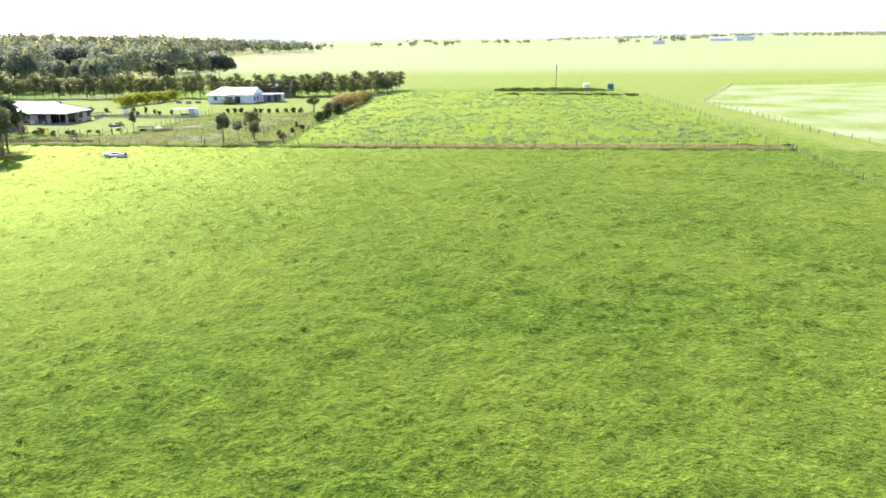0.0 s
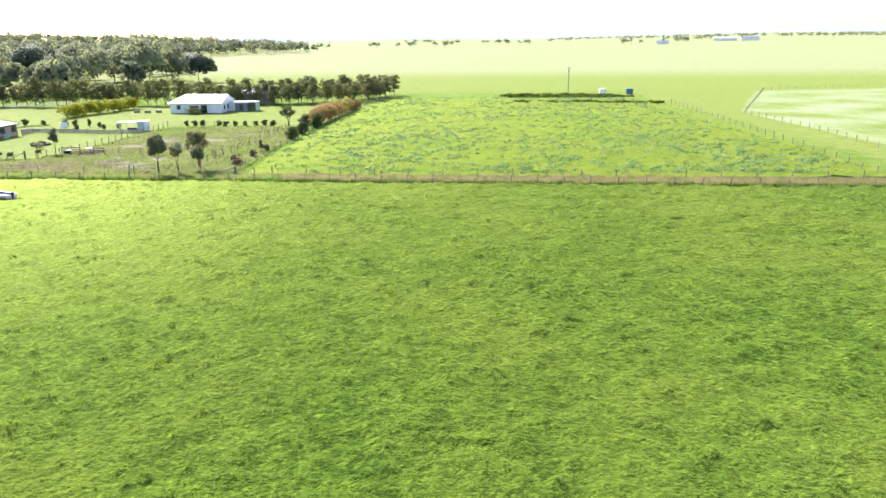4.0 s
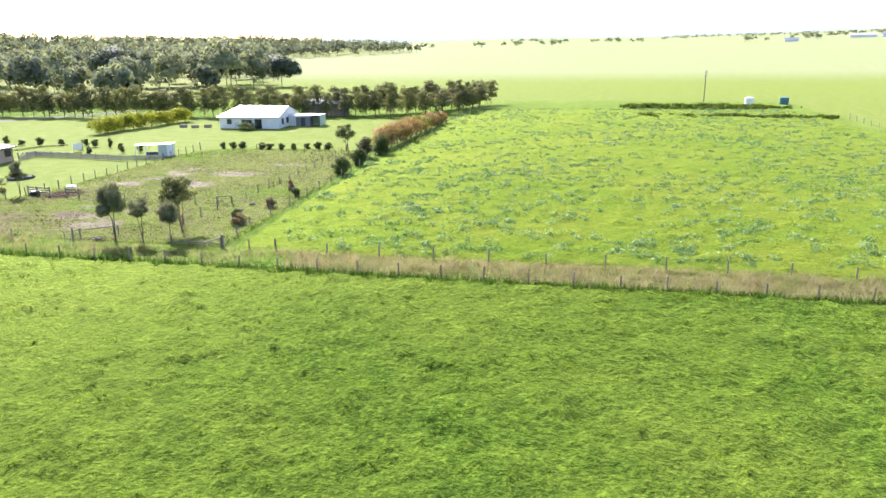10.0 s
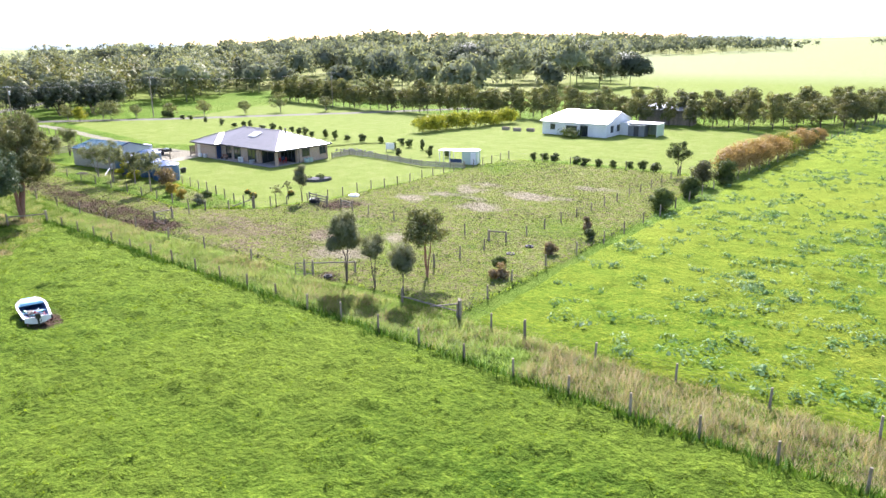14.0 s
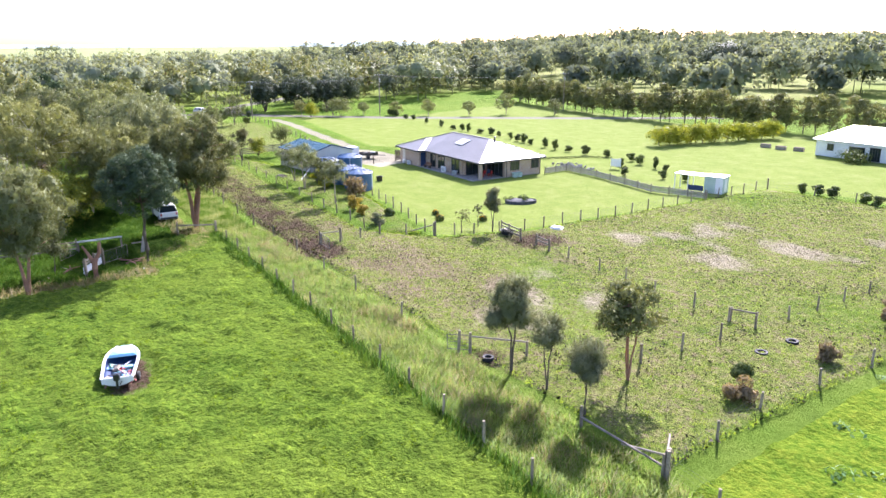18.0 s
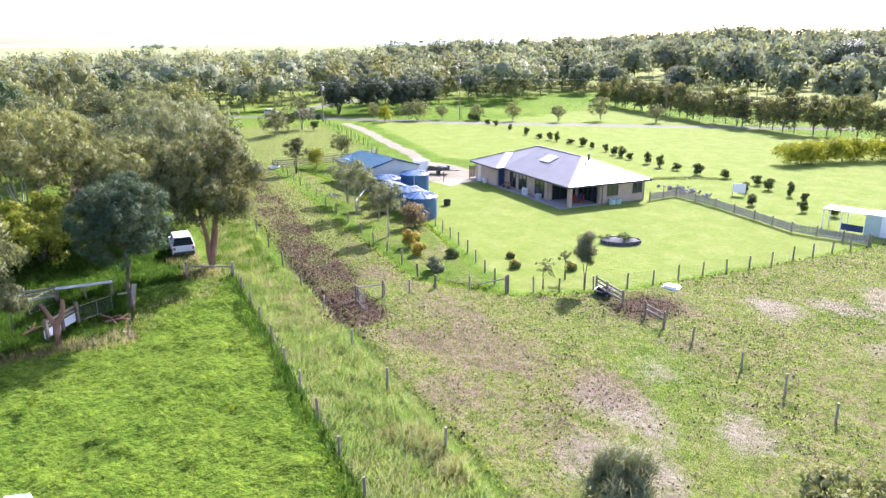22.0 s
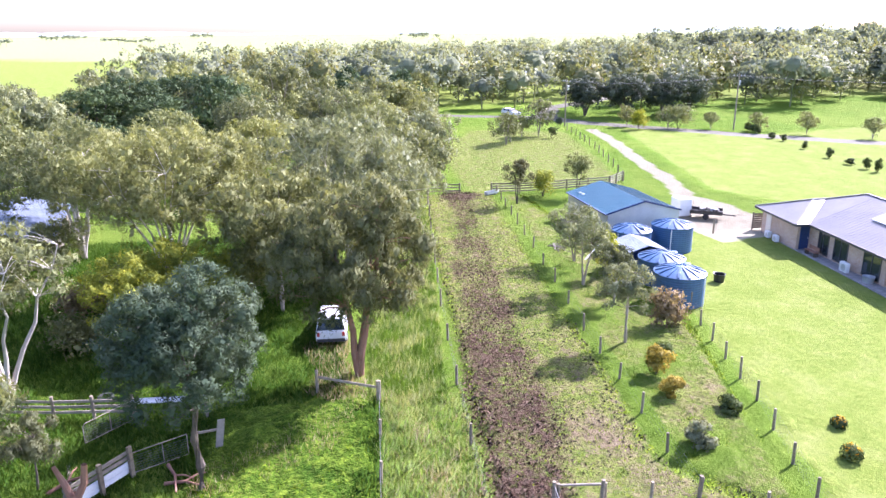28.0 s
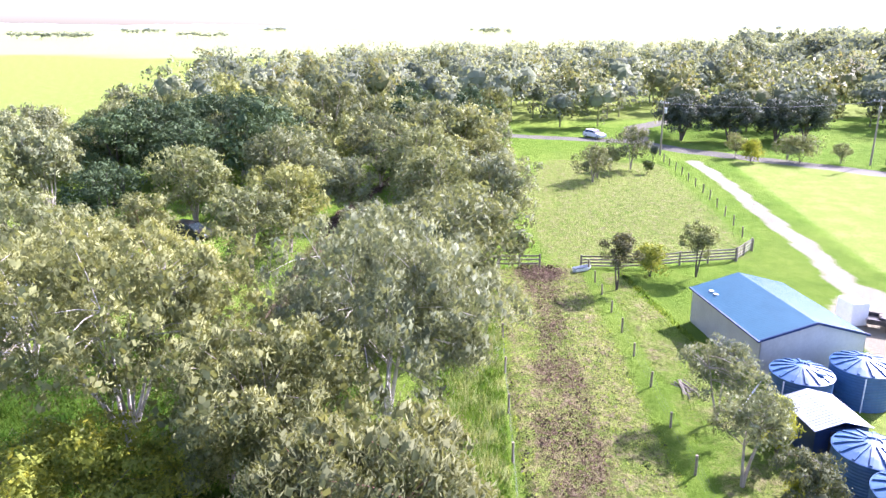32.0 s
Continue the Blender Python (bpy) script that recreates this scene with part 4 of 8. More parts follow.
def brick_wall_material():
    m, nt, b = mat("tan_brickwork")
    tc = nt.nodes.new("ShaderNodeTexCoord")
    mp = nt.nodes.new("ShaderNodeMapping")
    mp.inputs["Rotation"].default_value = (radians(90), 0, 0)
    sep = nt.nodes.new("ShaderNodeSeparateXYZ")
    link(nt, tc.outputs["Object"], sep.inputs[0])
    add = nt.nodes.new("ShaderNodeMath")
    link(nt, sep.outputs[0], add.inputs[0])
    link(nt, sep.outputs[1], add.inputs[1])
    cmb = nt.nodes.new("ShaderNodeCombineXYZ")
    link(nt, add.outputs[0], cmb.inputs[0])
    link(nt, sep.outputs[2], cmb.inputs[1])
    br = nt.nodes.new("ShaderNodeTexBrick")
    link(nt, cmb.outputs[0], br.inputs["Vector"])
    br.inputs["Scale"].default_value = 1.0
    br.inputs["Brick Width"].default_value, br.inputs["Row Height"].default_value, br.inputs["Mortar Size"].default_value = 0.24, 0.086, 0.008
    br.inputs["Color1"].default_value, br.inputs["Color2"].default_value, br.inputs["Mortar"].default_value = (0.40, 0.27, 0.19, 1), (0.50, 0.37, 0.28, 1), (0.50, 0.45, 0.40, 1)
    link(nt, mix(nt, ramp_fac(nt, noise_tex(nt, 1.1), 0.35, 0.65), br.outputs["Color"], mix(nt, 0.3, br.outputs["Color"], (0.3, 0.21, 0.16))), b.inputs["Base Color"])
    b.inputs["Roughness"].default_value = 0.9
    bump(nt, br.outputs["Fac"], -0.4, 0.01, b)
    return m


M_BRICKWALL = brick_wall_material()


def roof(parent, name, material, pts, thick=0.05, n=0, w=0.05, h=0.035, label=""):
    """One roof plane, eave first, with n standing ribs as pieces of it."""
    p = part(name, sheet(bmesh.new(), pts, thick), material, parent, label)
    if n:
        a, b, c, d = map(Vector, pts)
        nrm = (b - a).cross(d - a).normalized()
        run = d - a - (b - a) * ((d - a).dot(b - a) / (b - a).length_squared)
        for i in range(n + 1):
            s = i / n
            e = a.lerp(b, s)
            # ribs stop at the hips
            lo, hi = (d - a).dot(b - a) / (b - a).length_squared, (c - a).dot(b - a) / (b - a).length_squared
            k = min(1.0, s / lo if lo > 1e-3 else 1.0, (1 - s) / (1 - hi) if hi < 0.999 else 1.0)
            if k > 0.08:
                part("roof_rib", beam(bmesh.new(), e + nrm * h * 0.5, e + run * k + nrm * h * 0.5, w, h), material, p)
    return p


def brick_house():
    """Hip-roofed brick house: main block, projecting wing, corner patio cut into the block."""
    e = thing("brick_house", pose(-90.2, 131.5, 0, 0, 0, -4.0), "single-storey tan brick house with grey steel hip roof and open patio", "house")
    W, D, H = 14.6, 10.6, 2.42
    # concrete slab in a darker tone that stands in for patio shade
    part("slab", boxm(-W - 6.05, 0.05, -1.25, D + 0.05, -0.1, 0.05), M_STONE, e, "concrete floor slab, coloured darker for the patio shade")
    # patio in the corner: x -4.6..0, y 0..4.2
    brick_wall("wall", e, -W, -4.6, 0.0, 0.23, H)
    brick_wall("wall", e, -4.6, -4.37, 0.23, 4.2, H)
    brick_wall("wall", e, -4.37, 0.0, 4.2, 4.43, H)
    brick_wall("wall", e, -0.23, 0.0, 4.43, D, H)
    brick_wall("wall", e, -W, -0.23, D - 0.23, D, H)
    brick_wall("wall", e, -W - 6.0, -W, -1.2, -0.97, H)
    brick_wall("wall", e, -W - 0.23, -W, -0.97, 0.0, H)
    brick_wall("wall", e, -W - 6.0, -W - 5.77, -0.97, D, H)
    brick_wall("wall", e, -W - 5.77, -W, D - 0.23, D, H)
    brick_wall("pier", e, -0.42, 0.0, 0.0, 0.42, H, "brick corner pier of the patio")
    part("lintel", boxm(-4.37, -0.42, 0.02, 0.2, H - 0.3, H), M_FRAME, e)
    part("lintel", boxm(-0.2, -0.02, 0.42, 4.2, H - 0.3, H), M_FRAME, e)
    part("ceiling", boxm(-W - 5.9, -0.05, 0.05, D, H + 0.003, H + 0.05), M_CREAM, e)
    # roof with overhang
    o, zr, ze = 0.55, 4.75, H + 0.08
    X0, p, k = -W - 6.0 - o, 1.2, (zr - ze) / (D / 2 + o)
    t = (6.0 + 2 * o) / 2
    A, B, C, Dn = (X0, -o, ze), (o, -o, ze), (o, D + o, ze), (X0, D + o, ze)
    r1, r2 = (X0 + D / 2 + o, D / 2, zr), (o - D / 2 - o, D / 2, zr)
    v0, s0, s1 = (-W + o, -o, ze), (-W + o - t, t - o, ze + k * t), (-W + o - t, t - o - p, ze + k * t)
    a, b = (X0, -o - p, ze), (-W + o, -o - p, ze)
    roof(e, "roof_plane", M_ROOF, (v0, B, r2, r1), 0.06, 34, 0.03, 0.012)
    part("roof_plane", sheet(bmesh.new(), (v0, r1, s0), 0.06), M_ROOF, e)
    part("roof_plane", sheet(bmesh.new(), (B, C, r2), 0.06), M_ROOF, e)
    part("roof_plane", sheet(bmesh.new(), (C, Dn, r1, r2), 0.06), M_ROOF, e)
    part("roof_plane", sheet(bmesh.new(), (Dn, a, s1, s0, r1), 0.06), M_ROOF, e)
    part("wing_roof_plane", sheet(bmesh.new(), (a, b, s1), 0.06), M_ROOF, e)
    part("wing_roof_plane", sheet(bmesh.new(), (b, v0, s0, s1), 0.06), M_ROOF, e)
    bm = bmesh.new()
    for q0, q1 in ((v0, B), (B, C), (C, Dn), (a, b), (a, Dn), (b, v0)):
        beam(bm, (q0[0], q0[1], q0[2] - 0.1), (q1[0], q1[1], q1[2] - 0.1), 0.12, 0.2)
    part("gutter", bm, M_FRAME, e, "dark gutter and fascia")
    bm = bmesh.new()
    for q0, q1 in ((B, r2), (C, r2), (Dn, r1), (r1, r2), (a, s1), (b, s1), (s0, s1), (s0, r1)):
        beam(bm, (q0[0], q0[1], q0[2] + 0.04), (q1[0], q1[1], q1[2] + 0.04), 0.16, 0.05)
    part("ridge_cap", bm, M_ROOF, e)
    slope = Vector((0, 1, k)).normalized()
    n = Vector((0, -k, 1)).normalized()
    c0 = Vector((-10.4, -o, ze)) + slope * 3.3 + n * 0.13
    bm = bmesh.new()
    sheet(bm, [c0, c0 + Vector((2.1, 0, 0)), c0 + Vector((2.1, 0, 0)) + slope * 1.6, c0 + slope * 1.6], 0.1)
    part("skylight", bm, M_WHITEROOF, e, "pale translucent skylight panel")
    part("flue", lathe(bmesh.new(), [(0.0, 3.9), (0.11, 3.9), (0.11, 5.0), (0.19, 5.0), (0.19, 5.12), (0.0, 5.2)], 12, -4.4, 5.6), M_FRAME, e, "dark metal flue")
    # windows and doors
    window(e, -7.2, -5.2, 0.25, 2.1, 0.0, "x", 2)
    window(e, -11.0, -9.2, 0.25, 2.1, 0.0, "x", 2)
    window(e, -13.2, -11.8, 0.25, 2.1, 0.0, "x", 2)
    window(e, 5.2, 6.7, 0.95, 2.1, 0.0, "y", 2, out=1)
    window(e, 8.9, 10.2, 0.95, 2.1, 0.0, "y", 2, out=1)
    # wide dark glazing added on both patio walls to imitate deep shade
    window(e, -4.1, -0.5, 0.1, 2.2, 4.2, "x", 4, "patio_shade_glazing")
    window(e, 0.6, 3.8, 0.1, 2.2, -4.37, "y", 3, "patio_shade_glazing", out=1)
    dr = part("door", boxm(-W, -W + 0.05, -0.95, -0.1, 0.07, 2.15), M_NAVY, e, "dark grey side door")
    part("handle", lathe(bmesh.new(), [(0, 1.03), (0.03, 1.03), (0.03, 1.13), (0, 1.13)], 8, -W + 0.08, -0.2), M_TIN, dr)
    dr = part("door", boxm(-W - 5.2, -W - 4.4, -1.25, -1.203, 0.07, 2.15), M_CREAM, e, "cream laundry door")
    part("downpipe", beam(bmesh.new(), (0.06, D - 0.1, 0.0), (0.06, D - 0.1, H), 0.09, 0.09, 8), M_FRAME, e)
    part("downpipe", beam(bmesh.new(), (0.06, 4.5, 0.0), (0.06, 4.5, H), 0.09, 0.09, 8), M_FRAME, e)

    def on(x, y):
        return e.matrix_world @ Matrix.Translation((x, y, 0.06))
    # things along the south wall and in the patio
    for x, y, s in ((-8.3, -0.75, 1.0), (-18.6, -1.6, 0.75), (-17.2, -1.6, 0.75)):
        ac = thing("air_conditioner", on(x, y) @ Matrix.Translation((0, 0, -0.06)), "white box air conditioner unit beside the brick wall", "air conditioner", "outdoor units")
        part("body", boxm(-0.45 * s, 0.45 * s, -0.18, 0.18, 0.05, 0.85 * s, 0.03), M_WHITE, ac)
        part("fan_grille", lathe(bmesh.new(), [(0.0, 0.0), (0.28 * s, 0.0), (0.28 * s, 0.02), (0.0, 0.03)], 20), M_TIN, ac).matrix_local = pose(0.1, -0.185, 0.45 * s, 90)
        part("foot", boxm(-0.35 * s, -0.28 * s, -0.17, 0.17, 0.0, 0.05), M_RUBBER, ac)
        part("foot", boxm(0.28 * s, 0.35 * s, -0.17, 0.17, 0.0, 0.05), M_RUBBER, ac)
    bench = thing("garden_bench", on(-12.8, -0.8) @ Matrix.Translation((0, 0, -0.06)), "orange timber garden bench against the wall", "bench")
    part("seat", boxm(-0.75, 0.75, -0.22, 0.22, 0.40, 0.45, 0.01), M_BARKRED, bench)
    part("backrest", boxm(-0.75, 0.75, 0.2, 0.24, 0.5, 0.85, 0.01), M_BARKRED, bench)
    for x in (-0.65, 0.65):
        part("leg", boxm(x - 0.04, x + 0.04, -0.2, 0.2, 0.0, 0.4), M_BARKDARK, bench)
    tub = thing("water_tub", on(-5.6, -0.55) @ Matrix.Translation((0, 0, -0.06)), "grey plastic tub on the lawn edge", "tub")
    part("shell", lathe(bmesh.new(), [(0.0, 0.0), (0.36, 0.0), (0.45, 0.55), (0.48, 0.57), (0.41, 0.55), (0.33, 0.05), (0.0, 0.05)], 20), M_TIN, tub)
    for x, y, mt in ((-1.3, 2.6, M_RED), (-2.3, 2.9, M_NAVY), (-1.9, 1.9, M_RED)):
        ch = thing("patio_chair", on(x, y) @ pose(0, 0, 0, 0, 0, 40 * x), "moulded patio chair under the verandah roof", "chair", "patio chairs")
        part("seat", boxm(-0.26, 0.26, -0.26, 0.26, 0.40, 0.45, 0.015), mt, ch)
        part("backrest", boxm(-0.26, 0.26, 0.22, 0.27, 0.45, 0.95, 0.015), mt, ch)
        for lx in (-0.22, 0.22):
            for ly in (-0.22, 0.22):
                part("leg", boxm(lx - 0.025, lx + 0.025, ly - 0.025, ly + 0.025, 0.0, 0.4), mt, ch)
    for y in (5.6, 6.4):
        dk = thing("dog_kennel_tub", on(0.55, y) @ Matrix.Translation((0, 0, -0.06)), "round galvanised tub leaning by the wall", "tub", "wall tubs")
        part("shell", lathe(bmesh.new(), [(0.0, 0.0), (0.38, 0.0), (0.4, 0.6), (0.43, 0.62), (0.36, 0.6), (0.34, 0.05), (0.0, 0.05)], 18), M_SAGE, dk)
    ln = thing("side_screen", on(-21.4, -0.8), "dark slatted screen at the house end", "screen")
    for i in range(7):
        part("slat", boxm(-0.03, 0.03, -0.9, 0.9, 0.1 + 0.22 * i, 0.28 + 0.22 * i), M_BARKDARK, ln)
    for y in (-0.9, 0.9):
        part("post", boxm(-0.05, 0.05, y - 0.05, y + 0.05, -0.1, 1.7), M_BARKDARK, ln)


def white_house():
    e = thing("white_house", pose(-74.6, 190.4, 0, 0, 0, -1.0), "white weatherboard house with white gable roof", "house")
    W, D, H = 14.2, 12.0, 2.85
    for i in range(13):
        z = 0.05 + i * 0.215
        part("board", boxm(0, W, -0.03, 0.05, z, z + 0.213), M_WHITE, e)
        part("board", boxm(W - 0.05, W + 0.03, 0.05, D, z, z + 0.213), M_WHITE, e)
    part("wall", boxm(0.0, W - 0.06, 0.06, 0.2, 0.0, H), M_WHITE, e)
    part("wall", boxm(0.0, 0.2, 0.2, D, 0.0, H), M_WHITE, e)
    part("wall", boxm(0.2, W - 0.06, D - 0.2, D, 0.0, H), M_WHITE, e)
    zr = 4.75
    bm = bmesh.new()
    v = [bm.verts.new(c) for c in ((W, 0.05, H), (W, D - 0.05, H), (W, D / 2, zr - 0.1), (W - 0.1, 0.05, H), (W - 0.1, D - 0.05, H), (W - 0.1, D / 2, zr - 0.1))]
    bm.faces.new(v[:3]), bm.faces.new(v[:2:-1])
    part("gable", bm, M_WHITE, e)
    roof(e, "roof_plane", M_WHITEROOF, ((-0.4, -0.5, H - 0.1), (W + 0.4, -0.5, H - 0.1), (W + 0.4, D / 2, zr), (2.6, D / 2, zr)), 0.05, 30)
    part("roof_plane", sheet(bmesh.new(), ((W + 0.4, D + 0.5, H - 0.1), (-0.4, D + 0.5, H - 0.1), (2.6, D / 2, zr), (W + 0.4, D / 2, zr)), 0.05), M_WHITEROOF, e)
    part("roof_plane", sheet(bmesh.new(), ((-0.4, D + 0.5, H - 0.1), (-0.4, -0.5, H - 0.1), (2.6, D / 2, zr)), 0.05), M_WHITEROOF, e)
    part("gutter", beam(bmesh.new(), (-0.4, -0.5, H - 0.14), (W + 0.4, -0.5, H - 0.14), 0.12, 0.12), M_WHITE, e)
    window(e, 1.9, 2.9, 1.1, 2.1, -0.03, "x", 2)
    window(e, 5.4, 7.8, 1.0, 2.0, -0.03, "x", 4)
    window(e, 8.6, 10.2, 0.15, 2.15, -0.03, "x", 4, "french_door")
    window(e, 2.0, 3.2, 0.9, 2.1, W + 0.03, "y", 2, out=1)
    window(e, 5.0, 6.4, 0.9, 2.1, W + 0.03, "y", 2, out=1)
    # lean-to beyond the gable
    part("awning", boxm(W + 0.05, W + 8.0, 6.2, 10.4, 2.5, 2.58), M_WHITEROOF, e, "flat white awning")
    for x in (W + 2.0, W + 5.0, W + 7.8):
        part("awning_post", boxm(x - 0.05, x + 0.05, 6.3, 6.4, 0, 2.5), M_WHITE, e)
        part("awning_post", boxm(x - 0.05, x + 0.05, 10.2, 10.3, 0, 2.5), M_WHITE, e)
    part("screen_wall", boxm(W + 2.0, W + 7.8, 10.25, 10.3, 0, 2.4), M_SAGE, e, "pale green sheet screen")
    part("screen_wall", boxm(W + 7.72, W + 7.78, 6.45, 10.2, 0.05, 2.45), M_SAGE, e, "pale green sheet screen")
    part("screen_wall", boxm(W + 0.1, W + 1.9, 6.3, 6.36, 0.05, 2.45), M_WHITE, e)
    sh = thing("dark_garden_shed", pose(-56.5, 197.0, 0), "small slate-grey steel garden shed beside the white house", "shed")
    part("body", boxm(-1.7, 1.7, -1.1, 1.1, 0, 2.2), M_SLATE, sh)
    part("roof", boxm(-1.85, 1.85, -1.25, 1.25, 2.2, 2.28), M_TIN, sh)
    part("door", boxm(-0.5, 0.5, -1.14, -1.1, 0.05, 2.0), M_FRAME, sh)
    for x, y in ((-84.6, 192.4), (-81.4, 191.8), (-78.6, 192.6)):
        pl = thing("planter_box", pose(x, y, 0, 0, 0, 10), "grey raised planter box with low herbs", "planter", "planter boxes")
        part("box", boxm(-0.8, 0.8, -0.45, 0.45, 0, 0.6, 0.02), M_RAIL, pl)
        part("soil", boxm(-0.72, 0.72, -0.38, 0.38, 0.6, 0.64), M_SOIL, pl)
    bs = shrub("spreading_shrub", pose(-67.0, 187.6, 0), "low green shrub sprawling before the white house", "shrub", 1.0, 2.6, M_SHRUB, 26, 60, 0.3, 0.12, 5)


def back_shed():
    e = thing("grey_barn", pose(-58.5, 219.5, 0, 0, 0, 10), "old grey timber barn among the row of trees", "barn")
    for i in range(24):
        part("board", boxm(-6 + 0.5 * i, -5.52 + 0.5 * i, -0.04, 0.04, 0, 3.3), M_RAIL, e)
    part("body", boxm(-6, 6, 0.05, 6, 0, 3.3), M_BARKDARK, e)
    part("roof_plane", sheet(bmesh.new(), ((-6.4, -0.4, 3.3), (6.4, -0.4, 3.3), (6.4, 3, 4.7), (-6.4, 3, 4.7)), 0.05), M_TIN, e)
    part("roof_plane", sheet(bmesh.new(), ((6.4, 6.4, 3.3), (-6.4, 6.4, 3.3), (-6.4, 3, 4.7), (6.4, 3, 4.7)), 0.05), M_TIN, e)


def farm_shed():
    """Steel shed with a blue gable roof; ridge runs east-west."""
    e = thing("farm_shed", pose(-110.0, 115.6, 0, 0, 0, 3.0), "cream steel farm shed with blue gable roof", "shed")
    L, D, H, R = 9.6, 7.2, 2.75, 3.75
    # local x from -L to 0, y from 0 to D
    part("wall", boxm(-L, 0, 0, 0.08, 0, H), M_CREAM, e, "cream ribbed steel wall")
    part("wall", boxm(-L, 0, D - 0.08, D, 0, H), M_CREAM, e)
    part("end_wall", slab_gable(-0.08, 0.0, D, H, R), M_CREAM, e)
    part("end_wall", slab_gable(-L, -L + 0.08, D, H, R), M_NAVY, e, "blue end wall")
    for i in range(42):
        x = -L + 0.228 * (i + 0.5)
        part("wall_rib", boxm(x - 0.03, x + 0.03, -0.02, 0.0, 0.05, H - 0.05), M_CREAM, e)
    ov = 0.15
    for pts in (((-L - ov, -ov, H - 0.03), (ov, -ov, H - 0.03), (ov, D / 2, R), (-L - ov, D / 2, R)), ((ov, D + ov, H - 0.03), (-L - ov, D + ov, H - 0.03), (-L - ov, D / 2, R), (ov, D / 2, R))):
        roof(e, "roof_plane", M_BLUE, pts, 0.04, 44, 0.03, 0.02, "blue ribbed steel roof")
    bm = bmesh.new()
    beam(bm, (ov, -ov, H), (ov, D / 2, R + 0.03), 0.06, 0.16)
    beam(bm, (ov, D + ov, H), (ov, D / 2, R + 0.03), 0.06, 0.16)
    part("barge", bm, M_NAVY, e)
    bm = bmesh.new()
    beam(bm, (-L - ov, -ov - 0.06, H - 0.06), (ov, -ov - 0.06, H - 0.06), 0.12, 0.1)
    part("gutter", bm, M_NAVY, e)
    for i, x in enumerate((-8.3, -7.6)):
        part("vent", boxm(x, x + 0.35, 0.55, 0.85, 2.92, 3.02), M_TIN, e)


def slab_gable(x0, x1, D, H, R):
    bm = bmesh.new()
    out = [(0, 0), (D, 0), (D, H), (D / 2, R - 0.05), (0, H)]
    a = [bm.verts.new((x0, y, z)) for y, z in out]
    b = [bm.verts.new((x1, y, z)) for y, z in out]
    bm.faces.new(a[::-1]), bm.faces.new(b)
    for i in range(5):
        bm.faces.new((a[i], a[(i + 1) % 5], b[(i + 1) % 5], b[i]))
    return bm


def water_tank(x, y, r, h, seed):
    e = thing("water_tank", pose(x, y, 0, 0, 0, 31 * seed), "round blue plastic rainwater tank with ribbed domed lid", "water tank", "rainwater tanks")
    prof = [(0.0, 0.0), (r, 0.0)]
    for i in range(12):
        z = h * (i + 0.2) / 12
        prof += [(r, z), (r - 0.02, z + h / 30), (r, z + h / 16)]
    part("shell", lathe(bmesh.new(), prof + [(r, h), (r + 0.05, h + 0.01), (r + 0.05, h + 0.09), (r - 0.02, h + 0.12)], 40), M_TANK, e)
    part("lid", lathe(bmesh.new(), [(r - 0.02, h + 0.1), (r * 0.7, h + 0.28), (r * 0.35, h + 0.44), (0.0, h + 0.5)], 40), M_TANK, e)
    for i in range(14):
        a = 2 * math.pi * i / 14
        c, s = math.cos(a), math.sin(a)
        bm = bmesh.new()
        for (r0, z0), (r1, z1) in (((r - 0.05, h + 0.13), (r * 0.7, h + 0.31)), ((r * 0.7, h + 0.31), (r * 0.22, h + 0.50))):
            beam(bm, (c * r0, s * r0, z0), (c * r1, s * r1, z1), 0.14, 0.1)
        part("rib", bm, M_TANK, e)
    part("hatch", lathe(bmesh.new(), [(0.0, h + 0.2), (0.28, h + 0.2), (0.28, h + 0.40), (0.22, h + 0.44), (0.0, h + 0.44)], 18, r * 0.6, 0.1), M_TANK, e, "round inlet hatch")
    part("outlet_pipe", beam(bmesh.new(), (0.0, -r - 0.12, 0.0), (0.0, -r - 0.12, h), 0.08, 0.08, 8), M_WHITE, e)


def tank_shed():
    e = thing("pump_shed", pose(-103.9, 113.8, 0, 0, 0, 2), "small dark blue pump shed with pale ribbed roof", "shed")
    part("wall", boxm(0, 3.2, 0, 2.9, 0, 2.0), M_NAVY, e)
    a = ((-0.15, -0.15, 2.05), (3.35, -0.15, 2.05), (3.35, 1.45, 2.5), (-0.15, 1.45, 2.5))
    b = ((3.35, 3.05, 2.05), (-0.15, 3.05, 2.05), (-0.15, 1.45, 2.5), (3.35, 1.45, 2.5))
    for q in (a, b):
        roof(e, "roof_plane", M_TIN, q, 0.03, 16, 0.04, 0.03)
    part("door", boxm(3.2, 3.24, 0.8, 1.7, 0.05, 1.9), M_FRAME, e)


